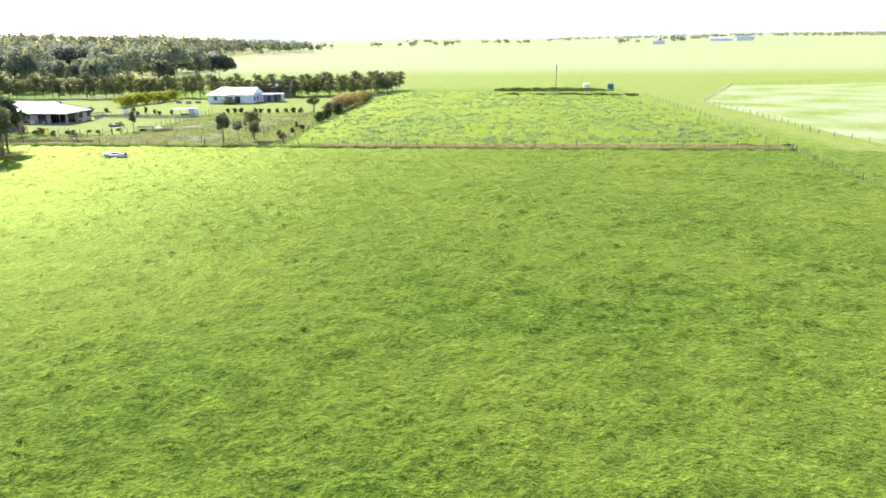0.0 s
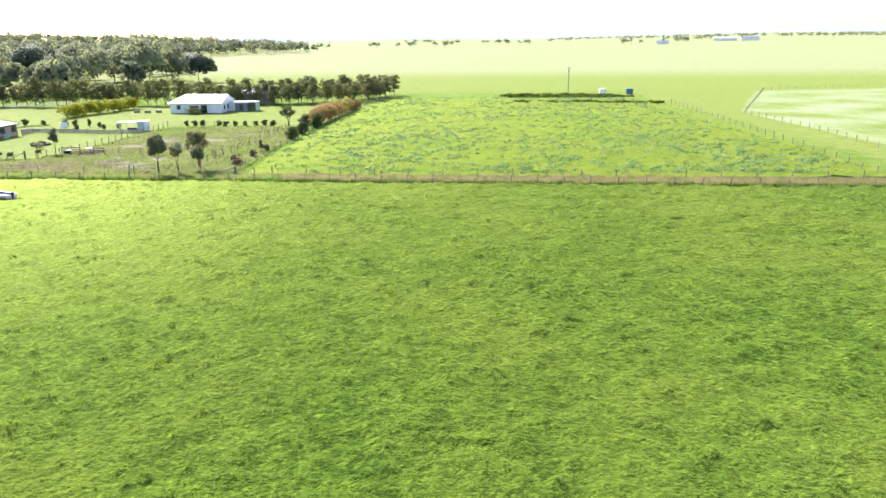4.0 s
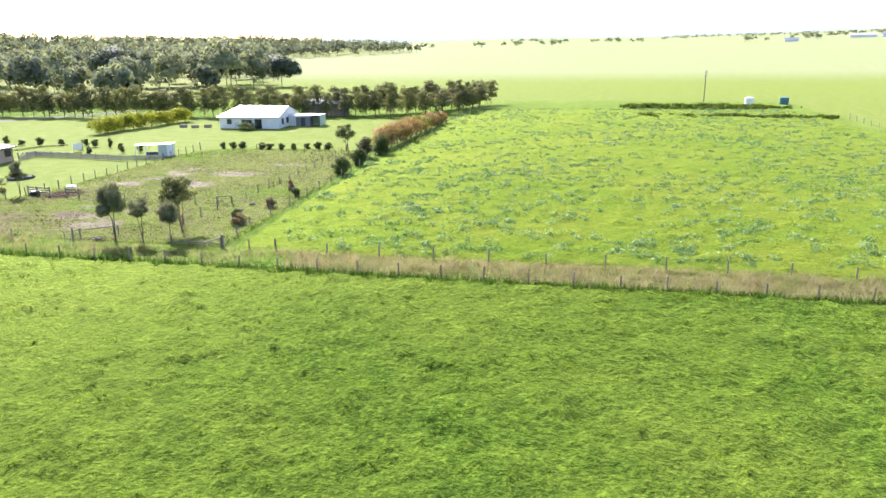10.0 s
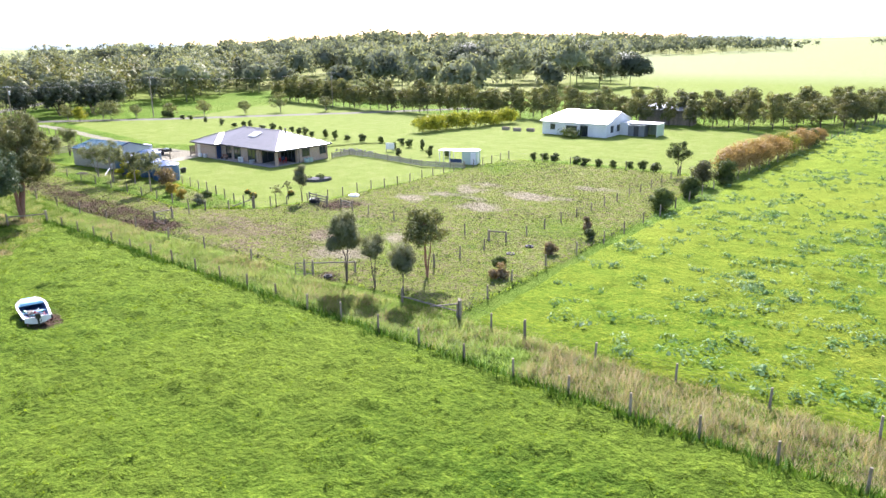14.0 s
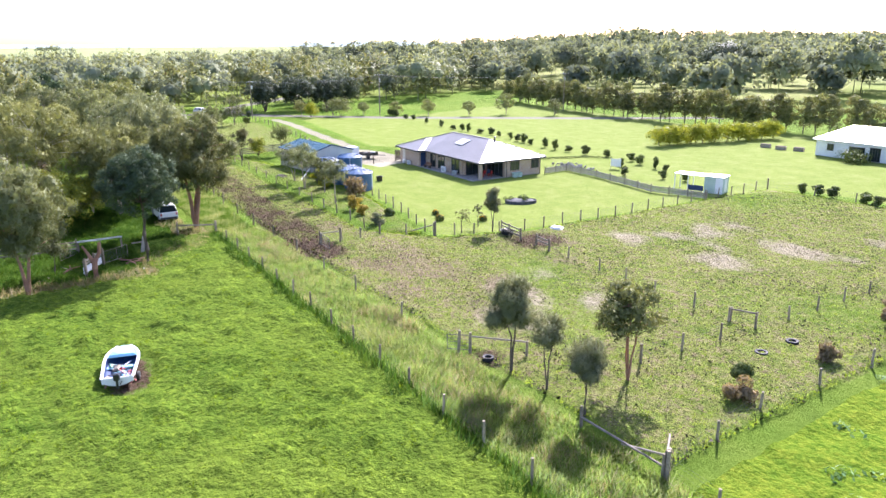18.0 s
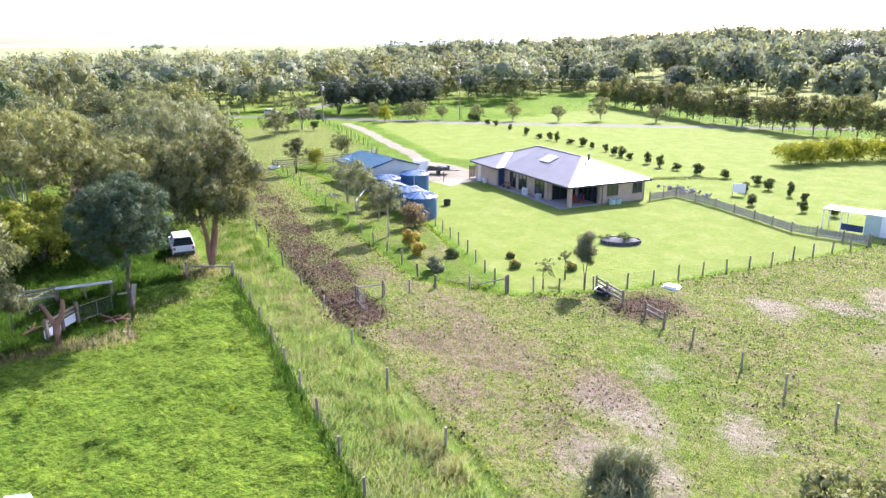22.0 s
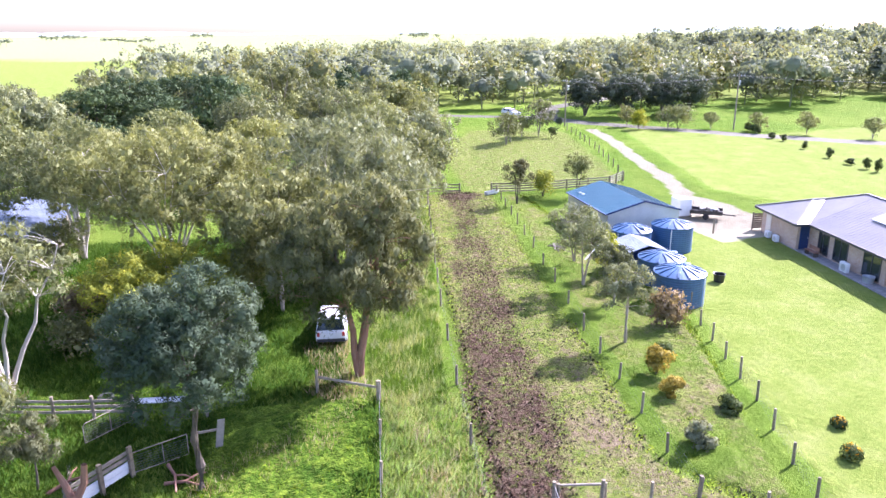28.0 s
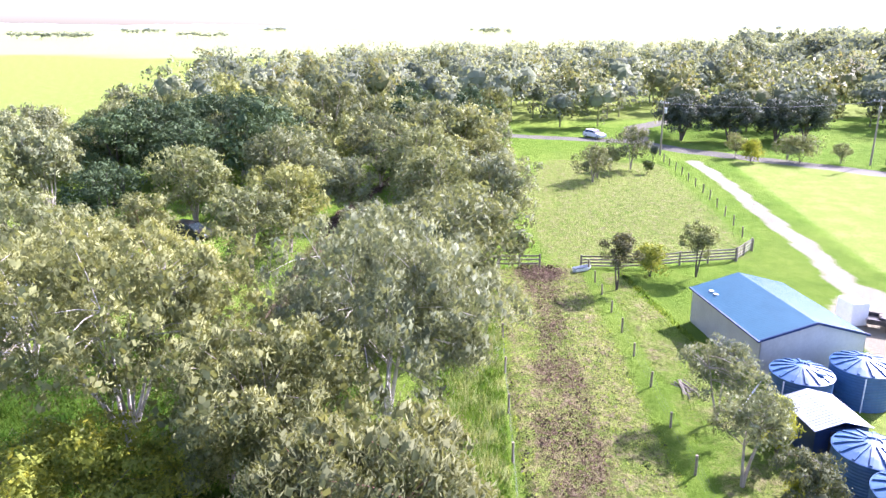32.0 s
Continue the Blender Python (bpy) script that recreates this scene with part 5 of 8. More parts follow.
def garden_shed():
    e = thing("garden_shed", pose(-65.3, 151.6, 0, 0, 0, 16), "pale green garden shed with open lean-to shelter", "shed")
    part("wall", boxm(-2.3, 0, -2.2, 0, 0, 2.05), M_SAGE, e)
    part("roof", boxm(-2.4, 0.1, -2.3, 0.1, 2.05, 2.13), M_WHITEROOF, e)
    part("door", boxm(-0.9, 0.0, -2.26, -2.2, 0.05, 1.95), M_WHITE, e, "white sheet door")
    part("panel", boxm(0.0, 0.04, -1.6, -0.6, 0.2, 1.8), M_WHITE, e)
    part("shelter_roof", boxm(-6.2, -2.4, -2.2, 0.0, 2.0, 2.06), M_WHITEROOF, e)
    for x in (-6.1, -4.4):
        for y in (-2.1, -0.1):
            part("post", boxm(x - 0.05, x + 0.05, y - 0.05, y + 0.05, 0, 2.0), M_WHITE, e)
    part("rail", boxm(-4.4, -2.4, -2.13, -2.1, 0.15, 0.8), M_NAVY, e, "dark blue shelter panel")
    sg = thing("white_sign_board", pose(-85.4, 153.6, 0, 0, 0, 30), "blank white board on two posts in the garden", "board")
    part("panel", boxm(-0.75, 0.75, -0.02, 0.02, 0.35, 1.5), M_WHITE, sg)
    for x in (-0.7, 0.7):
        part("post", boxm(x - 0.04, x + 0.04, 0.02, 0.1, 0, 1.5), M_RAIL, sg)


def yard_barn():
    """Blue-grey sheet-roofed barn under the trees."""
    e = thing("lean_to_barn", pose(-117.0, 62.0, 0, 0, 0, 12), "low barn with blue-grey steel roof under gum trees", "barn")
    part("wall", boxm(-7, 7, -4, 4, 0, 2.4), M_RAIL, e)
    for s in (-1, 1):
        q = ((-7.3, -4.3, 2.4), (7.3, -4.3, 2.4), (7.3, 0, 3.6), (-7.3, 0, 3.6)) if s < 0 else ((7.3, 4.3, 2.4), (-7.3, 4.3, 2.4), (-7.3, 0, 3.6), (7.3, 0, 3.6))
        roof(e, "roof_plane", M_BARNROOF, q, 0.04, 40, 0.04, 0.03)


brick_house()
white_house()
back_shed()
farm_shed()
for i, (x, y, r, h) in enumerate(((-106.7, 116.5, 1.75, 2.1), (-107.2, 120.6, 1.8, 2.2), (-98.6, 115.5, 1.75, 2.1), (-95.0, 115.2, 1.82, 2.15))):
    water_tank(x, y, r, h, i + 1)
tank_shed()
garden_shed()
yard_barn()

# ---- fences, gates and yards ----
def post_mesh(h, r, seg=8):
    bm = bmesh.new()
    bmesh.ops.create_cone(bm, cap_ends=True, segments=seg, radius1=r, radius2=r * 0.9, depth=h + 0.2, matrix=Matrix.Translation((0, 0, h / 2 - 0.1)))
    me = bpy.data.meshes.new("post")
    bm.to_mesh(me)
    bm.free()
    me.materials.append(M_POST)
    return me


POST = post_mesh(1.2, 0.075)
POSTB = post_mesh(1.35, 0.095, 10)
STEEL = post_mesh(1.1, 0.03, 6)


def along(line, step):
    """Points every step metres along a line of corners, with the corners' share."""
    out = []
    for (x0, y0), (x1, y1) in zip(line, line[1:]):
        n = max(1, round(math.hypot(x1 - x0, y1 - y0) / step))
        out += [(x0 + (x1 - x0) * i / n, y0 + (y1 - y0) * i / n) for i in range(n)]
    return out + [line[-1]]


def wire_fence(line, step, label, wires=(0.3, 0.6, 0.9, 1.1), mesh=None, seed=1, wire_r=0.0035, strainers=True):
    g = np.random.default_rng(seed)
    pts = along(line, step)
    e = thing("wire_fence", pose(*pts[0], 0), label, "fence", "post and wire fences")
    o = Vector((*pts[0], 0))
    tops = []
    for i, (x, y) in enumerate(pts):
        end = strainers and i in (0, len(pts) - 1)
        p = part("post", POSTB if end else (mesh or POST), M_POST, e)
        s = 0.9 + 0.2 * g.random()
        p.matrix_local = Matrix.Translation(Vector((x, y, 0)) - o) @ pose(0, 0, 0, 5 * (g.random() - 0.5), 5 * (g.random() - 0.5), 360 * g.random()) @ Matrix.Diagonal((1, 1, s, 1))
    for z in wires:
        V, F = [], []
        limb(V, F, [(x - o.x, y - o.y, z) for x, y in pts], wire_r, wire_r, 4)
        part("wire", to_mesh("wire", V, F, M_WIRE), M_WIRE, e)
    return e


def rail_fence(line, step, heights, label, mat_rail, w=0.04, h=0.14, name="rail_fence", post=None):
    pts = along(line, step)
    e = thing(name, pose(*pts[0], 0), label, "fence", "rail fences")
    o = Vector((*pts[0], 0))
    for x, y in pts:
        part("post", post or POSTB, M_POST, e).matrix_local = Matrix.Translation(Vector((x, y, 0)) - o)
    for a, b in zip(pts, pts[1:]):
        for z in heights:
            part("rail", beam(bmesh.new(), (a[0] - o.x, a[1] - o.y, z), (b[0] - o.x, b[1] - o.y, z), w, h), mat_rail, e)
    return e


def picket_fence(line, label):
    pts = along(line, 0.13)
    e = thing("picket_fence", pose(*pts[0], 0), label, "fence")
    o = Vector((*pts[0], 0))
    me = bpy.data.meshes.new("picket")
    bm = slab(bmesh.new(), [(-0.04, -0.012), (0.04, -0.012), (0.04, 0.012), (-0.04, 0.012)], 0.06, 0.9)
    bm.to_mesh(me)
    bm.free()
    me.materials.append(M_PICKET)
    g = np.random.default_rng(5)
    joined = bmesh.new()
    for i, (x, y) in enumerate(pts[:-1]):
        ang = math.degrees(math.atan2(pts[i + 1][1] - y, pts[i + 1][0] - x))
        m = Matrix.Translation(Vector((x, y, 0)) - o) @ pose(0, 0, 0, 0, 3 * (g.random() - 0.5), ang) @ Matrix.Diagonal((1, 1, 0.92 + 0.14 * g.random(), 1))
        if i < 260:
            part("picket", me, M_PICKET, e).matrix_local = m
        else:
            k = len(joined.verts)
            joined.from_mesh(me)
            joined.verts.ensure_lookup_table()
            for v in joined.verts[k:]:
                v.co = m @ v.co
    part("picket_run", joined, M_PICKET, e)
    for z in (0.25, 0.72):
        bm = bmesh.new()
        for a, b in zip(line, line[1:]):
            beam(bm, (a[0] - o.x, a[1] - o.y, z), (b[0] - o.x, b[1] - o.y, z), 0.04, 0.07)
        part("rail", bm, M_PICKET, e)
    for x, y in along(line, 2.6):
        part("post", POST, M_POST, e).matrix_local = Matrix.Translation(Vector((x, y, 0)) - o) @ Matrix.Diagonal((1, 1, 0.92, 1))
    return e


def strainer(a, b, label="timber strainer post with diagonal stay rail", h=1.3):
    """A stout post at a with a stay down to b."""
    e = thing("strainer_assembly", pose(*a, 0), label, "fence post", "strainer assemblies")
    part("post", POSTB, M_POST, e)
    part("stay", beam(bmesh.new(), (0, 0, h * 0.85), (b[0] - a[0], b[1] - a[1], 0.25), 0.11, 0.11, 8), M_RAIL, e)
    return e


def gate_span(a, b, label, h=1.1, rails=(1.05,)):
    e = thing("timber_gateway", pose(*a, 0), label, "gateway", "timber gateways")
    d = (b[0] - a[0], b[1] - a[1])
    part("post", POSTB, M_POST, e).scale = (0.9, 0.9, 0.86)
    part("post", POSTB, M_POST, e).matrix_local = Matrix.Translation((*d, 0)) @ Matrix.Diagonal((0.9, 0.9, 0.86, 1))
    for z in rails:
        part("rail", beam(bmesh.new(), (0, 0, z), (*d, z), 0.1, 0.12, 8), M_RAIL, e)
    return e


def pipe_gate(a, b, label):
    """A tubular gate with mesh bars."""
    e = thing("pipe_gate", pose(*a, 0, 0, 0, math.degrees(math.atan2(b[1] - a[1], b[0] - a[0]))), label, "gate", "pipe gates")
    L = math.hypot(b[0] - a[0], b[1] - a[1])
    bm = bmesh.new()
    for p, q in (((0, 0, 0.2), (L, 0, 0.2)), ((0, 0, 1.15), (L, 0, 1.15)), ((0, 0, 0.2), (0, 0, 1.15)), ((L, 0, 0.2), (L, 0, 1.15))):
        beam(bm, p, q, 0.05, 0.05, 8)
    part("frame", bm, M_WIRE, e)
    for z in (0.45, 0.68, 0.9):
        part("bar", beam(bmesh.new(), (0, 0, z), (L, 0, z), 0.025, 0.025, 6), M_WIRE, e)
    part("hinge_post", POSTB, M_POST, e)
    return e


# long lane: front fence and back fence
wire_fence([(x, lane_front(x)) for x in (61.0, 20.0, -30.0, -83.6)], 3.6, "weathered post and wire fence along tall dry grass", seed=1)
wire_fence([(x, lane_back(x)) for x in (59.0, 10.0, -25.0)], 5.0, "post and wire fence between lane and thistle paddock", seed=2)
wire_fence([(-25.0, 93.65), (-30.4, 94.2)], 2.7, "short fence run to the paddock corner", seed=3)
wire_fence([(-46.4, 94.9), (-60.0, 95.3), (-85.0, 97.0), (-97.0, 98.0), (-112.0, 99.6), (-133.0, 102.0)], 5.6, "post and wire fence beside the muddy track", seed=4)
wire_fence([(-30.5, 94.3), (-31.4, 103), (-30.0, 118), (-29.4, 132), (-28.6, 150), (-25.0, 196), (-17.0, 258)], 4.6, "post and wire fence beside small bushes", seed=5)
wire_fence([(-38.6, 102.4), (-37.9, 109.2), (-37.2, 116.0), (-36.2, 129.0), (-35.4, 142.0), (-35.2, 157.0)], 3.4, "slack wire fence across the horse paddock", seed=6)
wire_fence([(-56.3, 114.3), (-52.3, 113.9), (-46.0, 113.0), (-42.4, 112.8), (-39.4, 112.6)], 4.2, "line of steel posts with a single electric wire", (0.9,), seed=7, strainers=False)
wire_fence([(-69.9, 109.7), (-72.0, 109.9), (-80.5, 112.5), (-90.5, 114.6), (-93.3, 115.3)], 2.6, "netting fence at the lawn edge", (0.15, 0.3, 0.45, 0.6, 0.75, 0.9, 1.05), seed=8)
wire_fence([(-69.9, 109.7), (-68.2, 113.2), (-66.4, 118.3), (-65.4, 125.3), (-64.7, 135.4), (-63.4, 157.4)], 2.5, "post and netting fence round the house lawn", (0.15, 0.3, 0.45, 0.6, 0.75, 0.9, 1.05), seed=9)
wire_fence([(-73.1, 100.9), (-73.0, 105.2), (-71.6, 107.4), (-69.9, 109.7)], 2.7, "short fence from the small gate", (0.4, 0.8, 1.05), seed=10)
wire_fence([(-73.0, 105.2), (-80.1, 105.8), (-90.7, 106.5), (-100.0, 107.5), (-113.7, 108.8), (-125.2, 109.8), (-131.5, 110.3)], 4.2, "inner post and wire fence beside the planted strip", seed=11)
wire_fence([(50.9 * 1.22, 83.0), (66.0, 120.6), (69.6, 172), (72.3, 218.3)], 4.5, "post and wire fence of the far paddock", seed=12)
wire_fence([(61.2, 82.6), (56.6, 47.2), (52.0, 12.0)], 3.4, "post and wire fence running through rank grass", seed=13)
wire_fence([(82.0, 89.0), (78.2, 107), (82.0, 146), (82.2, 186), (128, 280), (190, 310)], 4.6, "post and wire fence of the pale paddock", seed=14)
wire_fence([(-133.5, 125.3), (-136.6, 128.4), (-146, 130.8), (-162.5, 134.2), (-178.0, 136.3), (-185.0, 137.0)], 4.0, "post and wire fence along the gravel drive", seed=15)
wire_fence([(-63.4, 157.4), (-57.6, 158.0), (-48.0, 158.6), (-39.4, 158.0), (-35.2, 157.0)], 5.5, "fence behind the row of clipped bushes", seed=16)
picket_fence([(-88.6, 142.2), (-88.7, 146.6), (-82.3, 146.1), (-76.2, 144.9), (-71.0, 143.8), (-64.2, 145.6)], "grey timber picket fence between lawn and garden")
strainer((-70.0, 109.6), (-72.0, 108.2))
strainer((-30.5, 94.2), (-33.2, 94.5))
strainer((-30.5, 94.2), (-32.4, 97.0))
gate_span((-30.6, 94.15), (-35.7, 94.4), "low timber stile rail at the paddock corner", rails=(0.55,))
gate_span((-45.9, 95.4), (-43.2, 97.6), "timber gateway with top rail beside the sheoaks", rails=(1.1,))
pipe_gate((-45.9, 95.4), (-46.9, 94.4), "half open mesh gate beside the lane")
gate_span((-39.4, 112.4), (-37.8, 113.0), "timber gateway rail in the wire fence", rails=(1.05,))
gate_span((-73.6, 99.2), (-73.35, 101.15), "timber gateway with top rail at the muddy track", rails=(1.08,))
pipe_gate((-73.5, 99.0), (-71.2, 98.8), "mesh gate standing open over mud")
rail_fence([(-83.6, 92.5), (-85.4, 89.3)], 3.6, (0.95,), "timber rail closing the lane head beside the gum", M_RAIL)
rail_fence([(-66.7, 115.5), (-65.2, 115.2), (-63.2, 114.9)], 1.8, (0.55, 0.85, 1.15), "weathered rail fence by the feed bin", M_RAIL)
rail_fence([(-60.8, 114.7), (-58.8, 114.4)], 2.2, (0.75, 1.1), "two-rail timber panel in the mud", M_RAIL)
rail_fence([(-132.4, 109.8), (-132.0, 113.2), (-132.1, 116.4), (-132.8, 119.4), (-133.5, 125.2), (-136.7, 128.3)], 2.7, (0.3, 0.6, 0.9, 1.2), "grey timber stockyard rails", M_RAIL)
rail_fence([(-133.2, 102.2), (-133.0, 106.0)], 2.0, (0.4, 0.8, 1.15), "stockyard rails across the track", M_RAIL)

# broken yards under the gums
rail_fence([(-85.4, 72.5), (-84.7, 76.0), (-84.2, 80.0)], 2.4, (0.45, 0.75, 1.05), "grey broken stockyard rails under the trees", M_RAIL)
tin = thing("tin_sheet_panel", pose(-83.9, 81.9, 0, 0, 0, 86), "zinc sheet nailed along the yard fence top", "panel")
part("sheet", boxm(-1.9, 1.9, -0.28, 0.28, 1.05, 1.09), M_TIN, tin)
for x in (-1.8, 0.0, 1.8):
    part("post", boxm(x - 0.07, x + 0.07, -0.07, 0.07, -0.1, 1.05), M_POST, tin)
race = thing("loading_board", pose(-79.0, 81.07, 0, 0, 0, -36), "white painted boards on a leaning yard panel", "yard panel")
for z, mt in ((0.2, M_WHITE), (0.48, M_WHITE), (0.86, M_RAIL), (1.12, M_RAIL)):
    part("board", boxm(-0.05, 3.2, -0.03, 0.03, z, z + 0.26 if z < 0.8 else z + 0.16), mt, race)
for x in (0.0, 1.55, 3.1):
    part("post", boxm(x - 0.09, x + 0.09, 0.03, 0.2, -0.1, 1.5), M_POST, race)


def yard_gate(a, b, label):
    """A bent-pipe gate with wire bars, hung from b."""
    e = thing("yard_gate", pose(*a, 0, 0, 0, math.degrees(math.atan2(b[1] - a[1], b[0] - a[0]))), label, "gate", "yard gates")
    L = math.hypot(b[0] - a[0], b[1] - a[1])
    bm = bmesh.new()
    pts = [(0, 0, 0.15), (0, 0, 1.0), (0.12, 0, 1.15), (L, 0, 1.2), (L, 0, 0.15), (0, 0, 0.15)]
    for p, q in zip(pts, pts[1:]):
        beam(bm, p, q, 0.04, 0.04, 8)
    part("frame", bm, M_RAIL, e, "pale galvanised pipe frame")
    for k in range(7):
        part("bar", beam(bmesh.new(), (0, 0, 0.25 + 0.12 * k), (L, 0, 0.25 + 0.12 * k), 0.014, 0.014, 5), M_WIRE, e)
    part("upright", beam(bmesh.new(), (L * 0.55, 0, 0.15), (L * 0.55, 0, 1.17), 0.04, 0.04, 6), M_RAIL, e)


yard_gate((-81.9, 78.3), (-83.8, 80.0), "bent pipe gate half open in the old yard")
yard_gate((-78.95, 81.2), (-80.1, 83.4), "bent pipe gate closing the old yard")
pn = thing("leaning_white_panel", pose(-80.5, 84.7, 0, -6, 10, 20), "tall bleached white board panel leaning by the pine", "panel")
part("sheet", boxm(-0.03, 0.03, -0.17, 0.17, 0.0, 1.75, 0.01), M_PICKET, pn)
part("rail", boxm(-0.1, -0.03, -1.1, 0.17, 1.1, 1.2), M_RAIL, pn)
for i, (x, y, a, l) in enumerate(((-78.3, 83.0, 20, 2.4), (-77.7, 83.6, 75, 1.8), (-78.6, 78.6, 130, 1.9))):
    fb = thing("fallen_branch", pose(x, y, 0.05, 0, 0, a), "broken branch lying in the grass", "branch", "fallen branches")
    V, F = [], []
    limb(V, F, [(-l / 2, 0, 0.05), (0, 0.12, 0.16), (l / 2, -0.05, 0.1)], 0.09, 0.04, 6)
    limb(V, F, [(0, 0.12, 0.16), (0.4, 0.5, 0.3), (0.7, 0.8, 0.2)], 0.05, 0.02, 5)
    part("wood", to_mesh("wood", V, F, M_BARKRED), M_BARKRED, fb)
for i, (x, y, a, l) in enumerate(((-78.9, 85.4, 80, 1.5), (-75.4, 84.2, 60, 1.4), (-79.5, 78.3, 20, 1.7), (-77.2, 76.4, 140, 1.2))):
    pk = thing("loose_plank", pose(x, y, 0.03, 0, 0, a), "bleached plank lying in the grass", "plank", "loose planks")
    part("timber", boxm(-l / 2, l / 2, -0.07, 0.07, 0, 0.05, 0.01), M_WHITE if i < 2 else M_RAIL, pk)
st = thing("dead_stump", pose(-75.5, 79.9, 0) @ Matrix.Diagonal((1.35, 1.35, 1.35, 1)), "rusty dead tree stump with broken top", "stump")
V, F = [], []
limb(V, F, [(0, 0, -0.1), (0.03, 0, 0.6), (-0.05, 0.05, 1.2)], 0.2, 0.14, 9)
limb(V, F, [(-0.03, 0.03, 0.8), (-0.2, -0.25, 1.5), (-0.3, -0.5, 2.0)], 0.13, 0.06, 7)
limb(V, F, [(-0.02, 0.03, 0.9), (-0.1, 0.35, 1.5), (-0.12, 0.42, 2.1)], 0.12, 0.09, 7)
part("stump_wood", to_mesh("stump_wood", V, F, M_BARKRED), M_BARKRED, st)

# ---- near trees ----
tree("gum_tree", pose(-87.2, 91.7, 0), "tall brown-green gum tree with rusty forked trunk", "tree", 12.4, 5.0, M_GUMBROWN, M_BARKRED, 3, 430, 120, 0.62, 0.27, 0.05, 0.95, 0.2, 0.85, 0.13, 0.34, 21, bare=0.12, limbs=60)
tree("gum_tree", pose(-106.5, 92.0, 0), "weeping grey-green gum tree beside the track", "tree", 13.4, 8.2, M_GUMGREY, M_BARKPALE, 5, 520, 100, 0.72, 0.3, 0.055, 1.0, 0.06, 0.84, 0.13, 0.2, 22, bare=0.08, limbs=70)
tree("gum_tree", pose(-104.5, 78.2, 0), "broad golden-green gum tree with many pale stems", "tree", 12.9, 8.6, M_GUMGOLD, M_BARKPALE, 9, 560, 95, 0.72, 0.26, 0.055, 0.8, 0.33, 0.92, 0.18, 0.16, 23, bare=0.06, limbs=130)
tree("gum_tree", pose(-113.5, 69.0, 0), "spreading olive gum tree with pale stems", "tree", 12.2, 7.6, M_GUM, M_BARKPALE, 5, 300, 95, 0.85, 0.3, 0.075, 0.7, 0.3, 0.85, 0.14, 0.26, 24, bare=0.1, limbs=50)
tree("pine_tree", pose(-77.3, 84.4, 0), "dark blue-green pine with rounded crown and bare lower twigs", "tree", 10.6, 3.9, M_PINE, M_BARKDARK, 1, 460, 110, 0.46, 0.2, 0.034, -0.35, 0.3, 0.92, 0.06, 0.24, 25, limbs=60)
tree("wattle_tree", pose(-96.0, 79.3, 0), "low wattle with bright yellow flower tips", "tree", 5.7, 5.9, M_YELLOW, M_BARKDARK, 3, 260, 90, 0.62, 0.2, 0.09, 0.2, 0.12, 0.8, 0.2, 0.14, 26)
tree("bare_gum", pose(-87.8, 72.7, 0), "half bare white-limbed gum with rusty foot and sparse leaves", "tree", 10.0, 5.0, M_GUM, M_BARKPALE, 4, 150, 90, 0.7, 0.26, 0.06, 0.6, 0.45, 0.95, 0.26, 0.2, 27, bare=0.3, limbs=60)
tree("gum_tree", pose(-74.3, 74.9, 0), "drooping olive gum with rusty peeling trunk", "tree", 10.8, 3.8, M_GUM, M_BARKRED, 2, 260, 120, 0.6, 0.29, 0.05, 1.0, 0.15, 0.88, 0.12, 0.2, 28)
tree("weeping_sapling", pose(-78.6, 77.3, 0), "small weeping grey-green sapling in the old yard", "tree", 3.6, 1.3, M_GUM, M_BARKDARK, 1, 26, 150, 0.4, 0.22, 0.05, 0.9, 0.4, 0.9, 0.3, 0.06, 32)
tree("gum_tree", pose(-84.5, 64.0, 0), "dull olive gum at the yard edge", "tree", 12.4, 6.0, M_ROW, M_BARKRED, 2, 260, 90, 0.95, 0.36, 0.1, 0.7, 0.05, 0.85, 0.13, 0.3, 29, bare=0.0)
tree("gum_tree", pose(-98.0, 86.8, 0), "dense olive gum beside the parked car", "tree", 11.4, 4.8, M_GUMBROWN, M_BARK, 3, 320, 100, 0.68, 0.28, 0.06, 0.9, 0.1, 0.8, 0.13, 0.16, 30)
tree("gum_tree", pose(-97.0, 60.0, 0), "tall olive gum behind the yard", "tree", 13.0, 6.2, M_GUM, M_BARK, 3, 240, 80, 0.95, 0.36, 0.1, 0.7, 0.25, 0.85, 0.13, 0.3, 31, bare=0.1)
for i, (x, y, h) in enumerate(((-157.5, 46.5, 13.0), (-160.5, 40.0, 13.6), (-152.0, 53.5, 11.5))):
    tree("pale_gum", pose(x, y, 0, 0, 0, 80 * i), "tall silvery gum with white upright stems", "tree", h, 4.2, M_GUMGREY, M_BARKPALE, 5, 150, 70, 0.85, 0.42, 0.13, 0.8, 0.35, 0.9, 0.16, 0.2, 33 + i, "silvery gums", bare=0.1, limbs=60)

